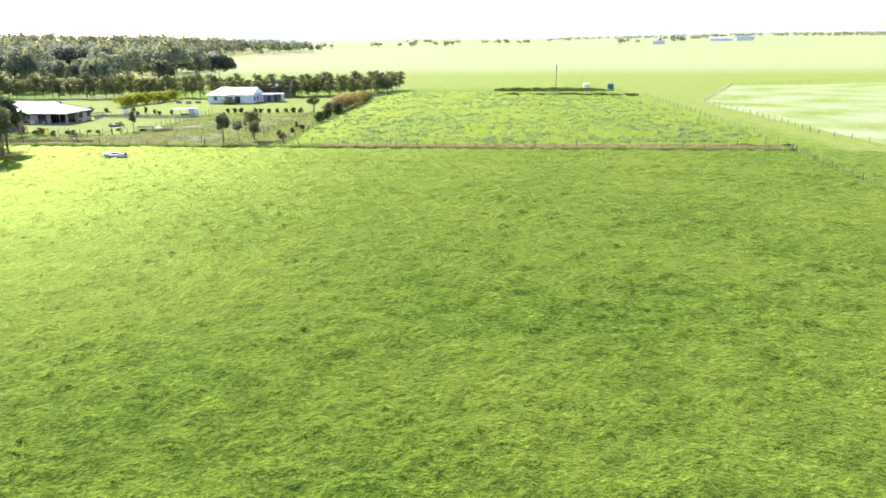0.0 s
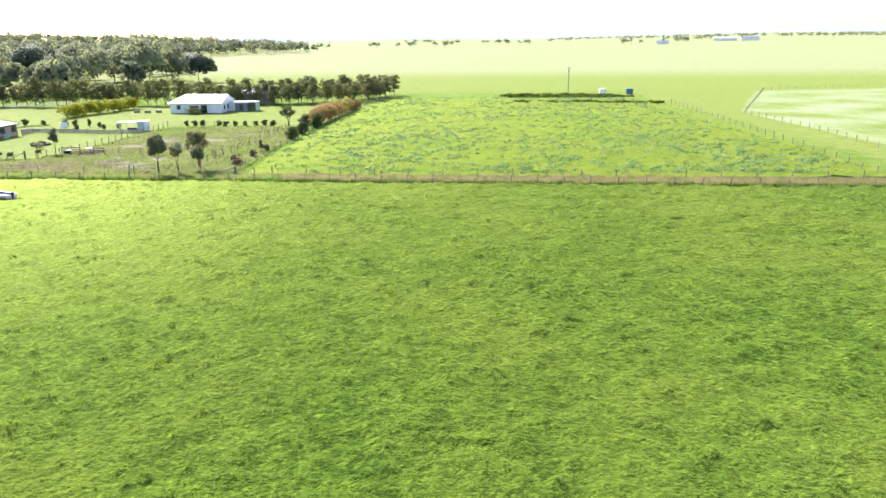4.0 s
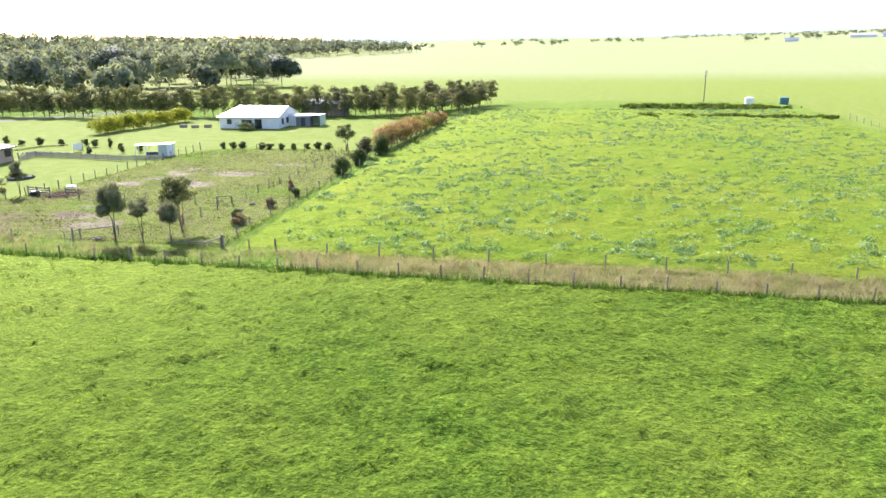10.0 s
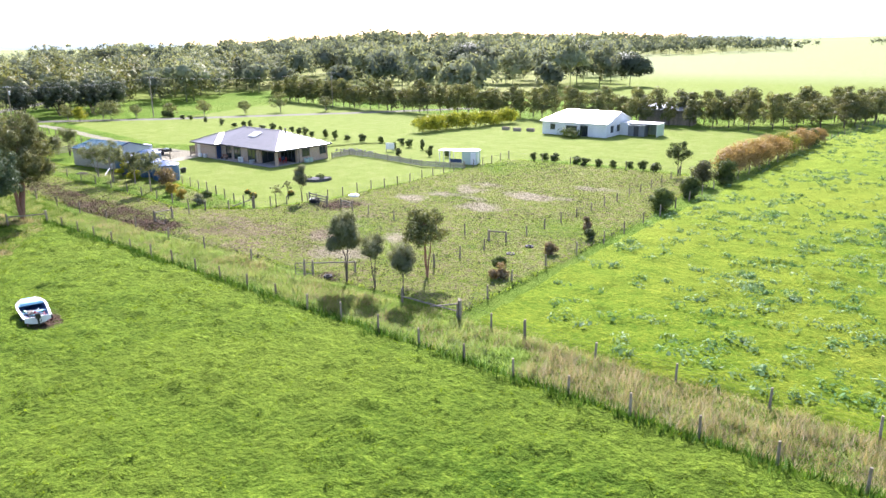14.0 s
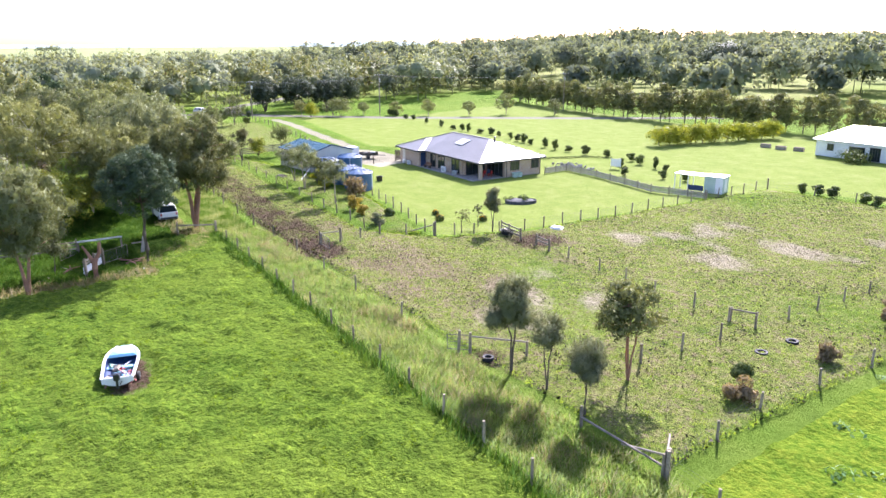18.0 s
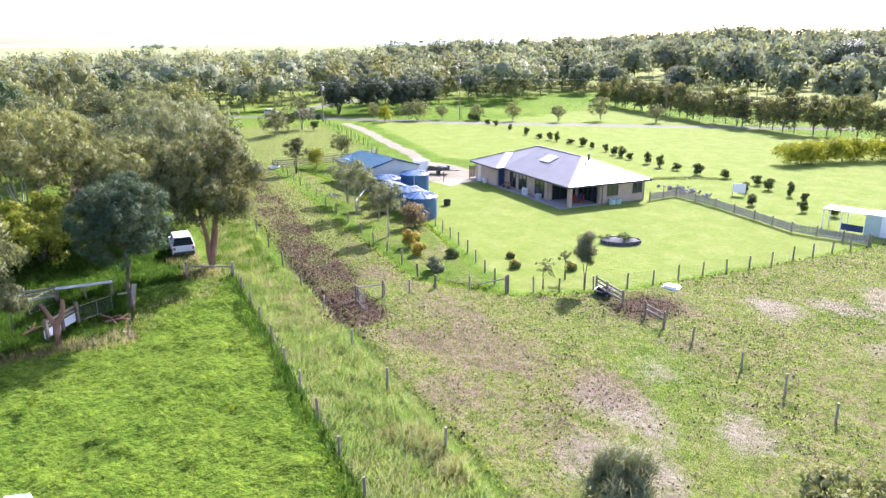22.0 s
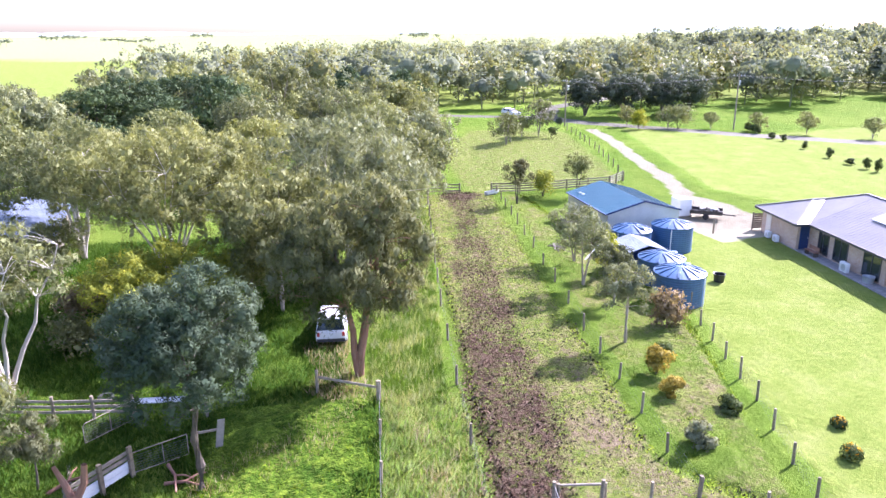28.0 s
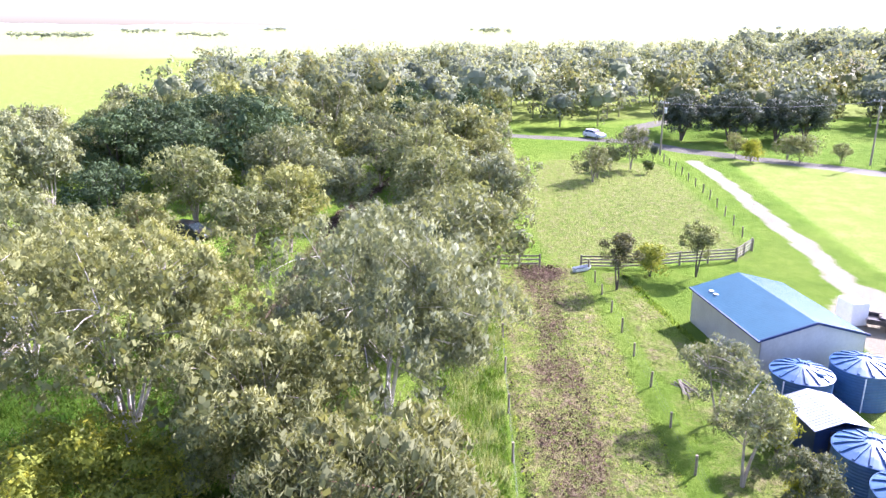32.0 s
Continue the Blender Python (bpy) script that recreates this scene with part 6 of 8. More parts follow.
# small trees in the paddock corner
tree("sheoak", pose(-42.3, 95.6, 0), "dark feathery sheoak with thin twin trunks", "tree", 6.2, 1.15, M_SHEOAK, M_BARKDARK, 2, 70, 200, 0.42, 0.5, 0.026, -0.9, 0.30, 0.9, 0.12, 0.11, 41, "paddock corner trees")
tree("sheoak", pose(-39.4, 95.6, 0), "thin grey-brown sheoak with sparse needles", "tree", 4.8, 0.85, M_SHEOAK, M_BARKDARK, 2, 40, 100, 0.36, 0.42, 0.022, -0.9, 0.35, 0.9, 0.15, 0.07, 42, "paddock corner trees", bare=0.15)
tree("sheoak", pose(-36.2, 95.2, 0), "small grey-green sheoak at the fence", "tree", 4.2, 0.85, M_SHEOAK, M_BARKDARK, 1, 44, 150, 0.36, 0.42, 0.024, -0.9, 0.42, 0.9, 0.1, 0.08, 43, "paddock corner trees")
tree("ironbark", pose(-37.6, 100.1, 0), "open red-brown gum with sparse leaves", "tree", 6.2, 1.9, M_GUMBROWN, M_BARKRED, 3, 90, 60, 0.45, 0.2, 0.09, 0.3, 0.35, 0.92, 0.14, 0.1, 44, "paddock corner trees", bare=0.15)

tree("sheoak", pose(-67.6, 115.1, 0), "upright feathery sheoak on the lawn", "tree", 4.9, 0.62, M_SHEOAK, M_BARKDARK, 2, 50, 170, 0.32, 0.45, 0.022, -0.9, 0.24, 0.9, 0.12, 0.07, 45)

# planted strip beside the tanks, lawn saplings
PLANTED = ((-98.9, 109.4, 6.4, 1.9, M_GUMGREY, M_BARK, "grey-green gum beside the fence"), (-105.0, 110.8, 5.4, 2.2, M_GUMGREY, M_BARK, "spreading silvery gum beside the farm shed"),
           (-88.4, 108.4, 5.8, 1.7, M_GUMGREY, M_BARK, "slender young gum near the tanks"), (-95.0, 110.3, 5.0, 1.5, M_GUM, M_BARK, "bushy young gum near the pump shed"),
           (-126.4, 111.4, 5.8, 1.6, M_ROW, M_BARKDARK, "small dense tree by the stockyard"), (-129.4, 119.6, 5.3, 1.7, M_GUM, M_BARKDARK, "grey young tree by the stockyard"),
           (-69.3, 112.5, 2.7, 0.8, M_GUM, M_BARKDARK, "thin sapling on the lawn edge"), (-70.3, 115.4, 2.7, 0.6, M_GUM, M_BARKDARK, "thin sapling beside a flower clump"),
           (-35.2, 155.9, 5.2, 1.8, M_SHRUB, M_BARKDARK, "dense round-headed tree by the fence"),
           (-116.0, 89.0, 9.5, 4.0, M_GUM, M_BARKRED, "red-stemmed gum at the track edge"))
for i, (x, y, h, s, lf, bk, lb) in enumerate(PLANTED):
    big = h > 3.5
    tree("young_tree", pose(x, y, 0, 0, 0, 47 * i), lb, "tree", h, s, lf, bk, 2 if big else 1, 76 if big else 14, 70 if big else 30, s * 0.24, 0.2, 0.055, 0.5, 0.3, 0.9, 0.14, 0.03 + 0.016 * h, 50 + i, bare=0.08)
SHRUBS = ((-102.5, 75.0, 2.6, 2.2, M_GUM, "low olive undergrowth below the gums"), (-99.5, 73.0, 2.2, 1.9, M_COPPER, "brown twiggy undergrowth below the gums"), (-101.0, 82.5, 2.0, 1.8, M_GUM, "low olive undergrowth below the gums"), (-93.5, 74.5, 2.4, 2.0, M_GUMBROWN, "brownish undergrowth below the gums"), (-107.0, 85.0, 2.4, 2.0, M_GUM, "low olive undergrowth below the gums"),
          (-90.6, 112.3, 2.5, 1.25, M_COPPER, "copper-brown shrub by the blue tank"), (-101.3, 112.4, 4.3, 1.0, M_LIME, "bright lime conifer by the pump shed"), (-97.6, 111.9, 2.4, 1.0, M_LIME, "yellow-green wattle bush near the tanks"),
          (-84.1, 108.5, 2.0, 0.8, M_TAN, "open yellowish wattle shrub"), (-81.6, 108.2, 1.3, 0.6, M_TAN, "low yellow-green shrub in rough grass"), (-76.9, 107.3, 1.6, 0.75, M_SHEOAK, "twiggy grey shrub in rough grass"),
          (-86.1, 109.8, 1.1, 0.7, M_SHRUB, "small green shrub in rough grass"), (-79.5, 110.4, 0.8, 0.6, M_SHRUB, "small green shrub in rough grass"), (-129.8, 115.5, 3.4, 1.6, M_YELLOW, "yellow-green shrub by the stockyard"),
          (-33.6, 104.7, 1.5, 0.65, M_SHRUB, "dark green bush in the paddock"), (-32.6, 103.0, 1.3, 0.75, M_COPPER, "brown twiggy bush by the fence"), (-32.2, 111.4, 1.4, 0.6, M_COPPER, "brown twiggy bush by the fence"),
          (-31.4, 118.0, 1.2, 0.6, M_SHRUB, "small dark bush by the fence"), (-33.2, 121.5, 1.6, 0.5, M_COPPER, "thin brown sapling in the paddock"), (-29.9, 134.4, 2.6, 1.65, M_SHRUB, "dense round dark green bush"),
          (-29.6, 143.3, 2.3, 1.5, M_SHRUB, "rounded olive bush by the fence"), (-30.5, 151.0, 3.3, 1.7, M_ROW, "tall grey-green bush by the fence"), (-28.6, 154.5, 3.0, 1.9, M_SHRUB, "broad dark bush by the fence"),
          (-29.4, 163.5, 3.9, 2.1, M_ORANGE, "copper-leaved hedge shrub along the fence"), (-28.2, 170.5, 3.8, 2.1, M_ORANGE, "copper-leaved hedge shrub along the fence"), (-27.4, 177.5, 3.6, 2.0, M_ORANGE, "copper-leaved hedge shrub along the fence"),
          (-26.8, 185.0, 3.6, 2.0, M_YELLOW, "yellowing hedge shrub along the fence"), (-26.0, 192.5, 3.4, 1.9, M_ORANGE, "copper-leaved hedge shrub along the fence"), (-25.2, 199.5, 3.3, 1.8, M_SHRUB, "dark hedge shrub along the fence"))
for i, (x, y, h, s, lf, lb) in enumerate(SHRUBS):
    full = y > 130
    shrub("shrub", pose(x, y, 0, 0, 0, 31 * i), lb, "shrub", h * (1.1 if full else 1), s * (1.15 if lf in (M_ORANGE, M_YELLOW) and full else 0.9 if full else 1), lf, 46 if full else (26 if h > 2 else 16), 80, 0.27 if full else 0.24, 0.13 if full else 0.1, 70 + i, "paddock shrubs", (0.02 if lf in (M_ORANGE, M_YELLOW) else -0.22) if full else -0.1)
for i, (x, y, s) in enumerate(((-77.4, 115.0, 0.62), (-74.8, 113.7, 0.82), (-72.0, 117.4, 0.75))):
    e = thing("flower_clump", pose(x, y, 0), "round clump of orange and yellow daisies on lawn", "flowers", "daisy clumps")
    gg = np.random.default_rng(90 + i)
    part("leaves", tri_mesh("leaves", leaves([(0, 0, 0.25 * s)], [0.62 * s], 500, 0.2, 0.07, 0.0, gg), 4, M_SHRUB), M_SHRUB, e)
    pt = leaves([(0, 0, 0.42 * s)], [0.55 * s], 110, 0.1, 0.1, 0.0, gg)
    part("blooms", tri_mesh("blooms", pt, 4, M_FLOWER), M_FLOWER, e, "orange-yellow blooms")

fill_in = shrub("shrub", pose(-28.7, 167.0, 0), "copper-leaved hedge shrub along the fence", "shrub", 4.3, 2.3, M_ORANGE, 46, 80, 0.27, 0.13, 96, "paddock shrubs", 0.02)
for i, (x, y) in enumerate(((-29.6, 160.6), (-27.9, 174.0), (-27.0, 181.2), (-26.4, 188.6), (-25.5, 196.0), (-24.6, 203.0))):
    copy_thing(fill_in, place(x, y, 70 * i, 0.95 - 0.03 * i, 0.95 - 0.05 * i))
# clipped bushes, orchard and hedges: one of each kind, then copies
g = np.random.default_rng(17)
bush_kinds = [shrub("orchard_bush", pose(-177.2 + 2.0 * i, 170.5 - 0.2 * i, 0), "small dark fruit bush in a garden row", "shrub", 1.8, 0.72, M_SHRUB, 22, 60, 0.2, 0.1, 100 + i, "orchard row", -0.15) for i in range(3)]
t_row = [(-167.0, 169.0), (-163.5, 169.0), (-155.2, 167.3), (-147.0, 165.7), (-141.5, 164.9), (-138.0, 164.8), (-135.6, 164.6), (-132.0, 165.0), (-128.6, 165.0), (-125.5, 164.5), (-121.3, 164.0), (-117.8, 162.8),
         (-115.6, 162.4), (-112.9, 161.6), (-108.6, 161.2), (-105.2, 160.4), (-102.0, 160.6), (-98.0, 160.4), (-94.3, 161.6), (-88.8, 161.1), (-85.9, 159.8), (-82.0, 158.6), (-79.0, 157.0)]
for i, (x, y) in enumerate(t_row):
    copy_thing(bush_kinds[i % 3], place(x, y, 77 * i, 0.62 + 0.5 * g.random(), 0.6 + 0.55 * g.random()))
for i, x in enumerate((-59.2, -57.4, -55.6, -51.6, -50.0, -47.8, -45.6, -43.2, -41.2, -39.2)):
    copy_thing(bush_kinds[i % 3], place(x, 158.0 + 0.6 * math.sin(i), 50 * i, 0.75 + 0.4 * g.random(), 0.75 + 0.25 * g.random()))
for i, (x, y) in enumerate(((-86.5, 156.0), (-76.0, 152.5), (-73.0, 153.6), (-81.0, 150.5))):
    copy_thing(bush_kinds[i % 3], place(x, y, 50 * i, 0.8))
lime = [shrub("lime_shrub", pose(-97.0 + 0.3 * i, 178.6 + 2.6 * i, 0), "yellow-green clipped hedge shrub", "shrub", 3.5, 2.2, M_LIME, 30, 60, 0.34, 0.14, 110 + i, "lime hedge", -0.15) for i in range(2)]
for i in range(9):
    copy_thing(lime[i % 2], place(-96.5 + 0.75 * i, 183.2 + 2.7 * i, 65 * i, 0.9 + 0.2 * g.random(), 0.9 + 0.2 * g.random()))

hb = thing("garden_border", pose(-98.7, 151.1, 0), "low dark green clipped border along the garden bed", "hedge")
bc = [(x + 98.7, y - 151.1, 0.12) for x, y in along([(-98.7, 151.1), (-97.6, 154.4), (-95.6, 158.3), (-92.7, 160.8)], 0.35)]
part("foliage", tri_mesh("foliage", leaves(bc, [0.26] * len(bc), 40, 0.14, 0.07, 0.0, g), 4, M_SHRUB), M_SHRUB, hb)

# windbreak row behind the white house
row = [tree("row_tree", pose(-17.0 - 3.0 * i, 258.5 - 3.4 * i, 0), "feathery olive windbreak tree with bare lower trunk", "tree", 9.2, 2.5, M_ROWTREE, M_BARKDARK, 2, 80, 34, 0.75, 0.42, 0.2, 0.2, -0.08, 0.9, 0.15, 0.12, 120 + i, "windbreak row") for i in range(4)]
line = along([(-26.0, 246.0), (-34.0, 234.0), (-48.0, 224.0), (-88.0, 216.5), (-124.0, 213.5), (-150.0, 216.0), (-196.0, 227.0)], 3.1)
for i, (x, y) in enumerate(line):
    copy_thing(row[int(g.integers(4))], place(x + g.normal() * 0.4, y + g.normal() * 0.6, 360 * g.random(), 0.85 + 0.35 * g.random(), 0.8 + 0.35 * g.random()))
for i, (x, y) in enumerate(along([(-19.5, 246.0), (-24.0, 232.0), (-40.0, 217.0)], 5.0)):
    copy_thing(row[i % 4], place(x, y, 90 * i, 0.9 + 0.3 * g.random(), 0.8 + 0.3 * g.random()))

for i, (x, y) in enumerate(((-65.5, 216.5), (-62.0, 216.0), (-57.0, 217.2), (-52.5, 217.5), (-48.0, 219.5), (-45.0, 221.0))):
    copy_thing(row[i % 4], place(x, y, 75 * i, 0.7 + 0.15 * g.random(), 0.75 + 0.2 * g.random()))

# ---- woods ----
KINDS, NEARK = [], []
for i, (lf, bk, h, s, dr, lb) in enumerate(((M_GUM, M_BARK, 12.0, 5.0, 0.5, "grey-green gum in the roadside wood"), (M_GUM, M_BARK, 10.0, 4.6, 0.6, "olive gum in the roadside wood"), (M_GUMGOLD, M_BARK, 10.5, 4.4, 0.5, "golden-tipped gum in the wood"),
                                            (M_GUMGREY, M_BARK, 10.0, 4.6, 0.5, "silvery dense tree in the wood"), (M_CONIFER, M_BARKDARK, 12.5, 4.4, 0.1, "dark conifer in the wood"), (M_GUMBROWN, M_BARKRED, 9.5, 4.4, 0.4, "brown-tipped gum in the wood"))):
    NEARK.append(tree("wood_tree", pose((-121.0, -129.5, -139.5, -147.0, -176.0, -158.5)[i], (98.0, 99.0, 82.0, 104.0, 62.0, 104.5)[i], 0), lb, "tree", h, s, lf, bk, 4, 120, 50, 0.9, 0.46, 0.15, dr, 0.0, 0.85, 0.14, 0.2, 240 + i, "roadside wood", bare=0.06, limbs=30))
    KINDS.append(tree("wood_tree", pose(-170.0 - 6.0 * i, 101.5 + 0.9 * i, 0), lb, "tree", h, s, lf, bk, 3, 60, 34, 1.15, 0.66, 0.28, dr, 0.05, 0.85, 0.14, 0.2, 140 + i, "roadside wood", bare=0.05, limbs=12))
def fill(kinds, poly, gap, g, lo=0.75, hi=1.25, weights=None, taken=None, avoid=()):
    """Trees at random in an outline, no nearer than gap to one another."""
    xs, ys = [p[0] for p in poly], [p[1] for p in poly]
    pts = [] if taken is None else taken
    made = 0
    for _ in range(int((max(xs) - min(xs)) * (max(ys) - min(ys)) / gap ** 2 * 3)):
        x, y = min(xs) + (max(xs) - min(xs)) * g.random(), min(ys) + (max(ys) - min(ys)) * g.random()
        if inside(np.array([x]), np.array([y]), poly)[0] < 0 or any((x - a) ** 2 + (y - b) ** 2 < gap * gap for a, b in pts):
            continue
        if any(path_near(np.array([x]), np.array([y]), ln)[0] < w for ln, w in avoid):
            continue
        pts.append((x, y))
        k = kinds[int(g.choice(len(kinds), p=weights))]
        s = lo + (hi - lo) * g.random()
        copy_thing(k, place(x, y, 360 * g.random(), s, s * (0.88 + 0.24 * g.random())))
        made += 1
    return made


g = np.random.default_rng(23)
W_NEAR = [0.3, 0.25, 0.15, 0.15, 0.08, 0.07]
ROADS = ((ROAD, 7.0), (ROADB, 6.0), (DRIVE, 6.0))
taken = [(-106, 78), (-113, 69), (-106, 92), (-97, 60), (-117, 62), (-112, 62), (-122, 62), (-144, 70), (-116, 89), (-111, 84)]
TRACK = [(-106, 80), (-118, 82.5), (-135, 84), (-152, 85.5), (-175, 92)]
WOOD = ((-133.5, 79.3, 0, 0.75), (-137.4, 68.6, 5, 0.7), (-161, 48.5, 0, 0.95), (-166.1, 65.4, 4, 0.95), (-172.0, 59.0, 4, 1.1), (-178.0, 72.5, 4, 1.05), (-183.0, 66.0, 4, 1.15), (-172.5, 76.0, 4, 1.0), (-155.8, 79.6, 1, 1.05), (-169.4, 90.5, 0, 0.95), (-154.6, 95.4, 0, 1.02), (-136.9, 90.4, 3, 0.62),
        (-136.1, 96.6, 1, 0.82), (-109.2, 68.5, 0, 0.45), (-100.5, 84.4, 2, 0.42), (-153.5, 86.8, 3, 0.8), (-131.2, 60.1, 3, 0.6), (-144, 96.5, 0, 0.9), (-126, 94.0, 1, 0.85), (-161.5, 101, 2, 0.8), (-146, 62, 4, 0.8), (-150, 70, 1, 0.95), (-123, 52, 0, 0.9), (-135, 48, 2, 0.9), (-148, 50, 1, 0.95), (-118, 92.5, 0, 0.8), (-163, 80, 3, 0.9), (-166, 97, 1, 0.9), (-167, 56, 4, 1.0), (-180, 61, 4, 0.95), (-177, 70, 1, 1.0), (-171, 43, 0, 1.0), (-170, 51, 1, 0.95), (-183, 52, 0, 1.0), (-165, 34, 1, 1.0))
for i, (x, y, k, sc) in enumerate(WOOD):
    copy_thing(NEARK[k], place(x, y, 67 * i, 1.16 * sc, sc * (0.98 + 0.16 * g.random())))
    taken.append((x, y))
fill(KINDS, [(-164, 103), (-182, 106), (-204, 112), (-215, 92), (-222, 60), (-200, 36), (-174, 30), (-164, 46)], 5.8, g, 0.8, 1.15, W_NEAR, taken, ROADS + ((TRACK, 4.0),))
cyp = tree("spreading_cypress", pose(-207.0, 148.5, 0), "dense dark spreading cypress beside the road", "tree", 9.2, 5.6, M_DARK, M_BARKDARK, 4, 170, 60, 0.95, 0.5, 0.2, 0.1, 0.1, 0.8, 0.2, 0.3, 305, "dark roadside trees")
for i, (x, y, sc) in enumerate(((-204.5, 157.0, 1.05), (-203.0, 165.5, 0.95), (-207.0, 173.5, 1.0))):
    copy_thing(cyp, place(x, y, 80 * i + 40, sc))
shrub("lime_shrub", pose(-183.6, 151.1, 0), "bright yellow-green shrub by the road", "shrub", 3.6, 1.9, M_LIME, 26, 60, 0.34, 0.14, 301)
shrub("roadside_shrub", pose(-182.6, 159.0, 0), "broad grey-green shrub by the road", "shrub", 4.2, 3.0, M_GUM, 34, 60, 0.34, 0.14, 302)
shrub("small_cypress", pose(-187.0, 135.9, 0), "dark upright cypress at the drive entrance", "shrub", 2.6, 0.9, M_DARK, 20, 50, 0.24, 0.1, 303)
shrub("small_cypress", pose(-175.7, 130.9, 0), "small dark round bush by the fence", "shrub", 2.0, 1.0, M_SHRUB, 20, 50, 0.24, 0.1, 304)
small = [(-178.9, 129.4, 0.62, 0), (-178.2, 126.0, 0.4, 1), (-170.0, 121.0, 0.5, 0), (-173.0, 122.5, 0.45, 3), (-188.0, 150.5, 0.42, 2), (-184.0, 157.5, 0.4, 0), (-181.0, 165.0, 0.36, 1), (-176.0, 172.0, 0.4, 5), (-170.0, 178.0, 0.42, 2), (-163.0, 186.0, 0.4, 1), (-160.0, 196.0, 0.5, 0), (-150.0, 204.0, 0.45, 1)]
for x, y, s, k in small:
    copy_thing(KINDS[k], place(x, y, 99 * k, s))


def canopy(name, spots, material, label, g, clumps=22, per=16, leaf=1.0):
    """Many far trees joined: spots are (x, y, height, spread). Each crown is a few domed lobes of leaf clumps on a bare foot."""
    out = []
    for x, y, h, s in spots:
        b0 = float(hill(np.array([x]), np.array([y]))[0])
        mid = np.array((x, y, b0 + h * (0.38 if leaf < 0.88 else 0.43)))
        lobes = (2 if leaf > 2 else 3) + int(g.integers(3 if leaf < 2 else 2))
        la = g.random() * 6.28 + np.arange(lobes) * 6.28 / lobes + 0.5 * g.normal(size=lobes)
        lr = s * (0.34 + 0.22 * g.random(lobes))
        lc = np.stack([lr * np.cos(la), lr * np.sin(la), h * (0.02 + 0.2 * g.random(lobes))], 1)
        lc[0] = (0.1 * s * g.normal(), 0.1 * s * g.normal(), h * 0.2)
        d = g.normal(size=(clumps, 3))
        d[:, 2] = np.abs(d[:, 2]) * 1.2 - (0.75 if leaf < 0.88 else 0.5)
        d /= np.linalg.norm(d, axis=1)[:, None]
        c = mid + lc[np.arange(clumps) % lobes] + d * np.array((s * 0.58, s * 0.58, h * 0.35))
        v = leaves(c, s * 0.26 * (0.75 + 0.5 * g.random(clumps)), per, leaf, leaf * 0.62, 0.15, g)
        crown = np.repeat(c - mid, per, 0) / np.array((s, s, h * 0.5))
        crown /= np.linalg.norm(crown, axis=1)[:, None] + 1e-6
        n = 0.32 * v[:, 4] + 0.9 * crown + np.array((0, 0, 0.15))
        v[:, 4] = n / np.linalg.norm(n, axis=1)[:, None]
        out.append(v)
        for k in range(lobes):
            uu, vv = np.meshgrid(np.arange(8) * 0.785, np.linspace(-0.4, 1.5, 3 if leaf > 2 else 4), indexing="ij")
            ww = np.concatenate([np.stack([uu[:, :-1], vv[:, :-1]], -1), np.stack([uu[:, :-1] + 0.785, vv[:, :-1]], -1), np.stack([uu[:, 1:] + 0.785, vv[:, 1:]], -1), np.stack([uu[:, 1:], vv[:, 1:]], -1)], -1).reshape(-1, 4, 2)
            dirs = np.stack([np.cos(ww[..., 0]) * np.cos(ww[..., 1]), np.sin(ww[..., 0]) * np.cos(ww[..., 1]), np.sin(ww[..., 1])], -1)
            lump = 0.5 + 0.12 * np.sin(ww[..., 0] * 3 + k) * np.cos(ww[..., 1] * 5 + k)
            q = mid + lc[k] + dirs * lump[..., None] * np.array((s * 0.62, s * 0.62, h * 0.29))
            n = dirs.mean(1) + 0.6 * lc[k] / np.array((s, s, h * 0.5))
            out.append(np.concatenate([q, (n / np.linalg.norm(n, axis=1)[:, None])[:, None]], 1))
        t = np.array([[(x - 0.2, y, b0 - 0.1), (x + 0.2, y, b0 - 0.1), (x + 0.12, y, b0 + h * 0.6), (x - 0.12, y, b0 + h * 0.6), (0, -1, 0)], [(x, y - 0.2, b0 - 0.1), (x, y + 0.2, b0 - 0.1), (x, y + 0.12, b0 + h * 0.6), (x, y - 0.12, b0 + h * 0.6), (1, 0, 0)]])
        out.append(t)
    stuff(name, np.concatenate(out), material, label, "trees")


def spots_in(poly, gap, g, h0, h1, avoid=()):
    xs, ys = [q[0] for q in poly], [q[1] for q in poly]
    n = int((max(xs) - min(xs)) * (max(ys) - min(ys)) / gap ** 2 * 1.6)
    pt = scatter(n, min(xs), max(xs), min(ys), max(ys), g)
    ok = inside(pt[:, 0], pt[:, 1], poly) > 0
    for ln, w in avoid:
        ok &= path_near(pt[:, 0], pt[:, 1], ln) > w
    pt = pt[ok]
    got = []
    for x, y in pt:
        if all((x - a) ** 2 + (y - b) ** 2 > gap * gap for a, b, _, _ in got):
            h = h0 + (h1 - h0) * g.random()
            got.append((x, y, h, h * (0.40 + 0.14 * g.random())))
    return got


sp = spots_in([(-222, 128), (-232, 40), (-330, 30), (-420, 120), (-420, 300), (-260, 300), (-222, 230), (-207, 190), (-214, 152)], 8.0, g, 10.0, 17.0, ROADS)
# pale leaf tones picked to stand for haze over this wood
for i, (mt, lb) in enumerate(((M_FARHAZE, "gums of the wood across the road, paled by painted haze"), (M_GUMGREY, "silvery trees of the wood across the road"), (M_FARHAZEDARK, "dense trees of the wood across the road, paled by painted haze"), (M_ROWTREE, "brown-tipped gums of the wood across the road"), (M_FARHAZE, "dull trees of the wood across the road, paled by painted haze"))):
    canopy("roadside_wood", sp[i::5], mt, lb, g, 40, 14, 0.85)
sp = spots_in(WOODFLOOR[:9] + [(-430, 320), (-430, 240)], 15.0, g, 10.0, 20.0)
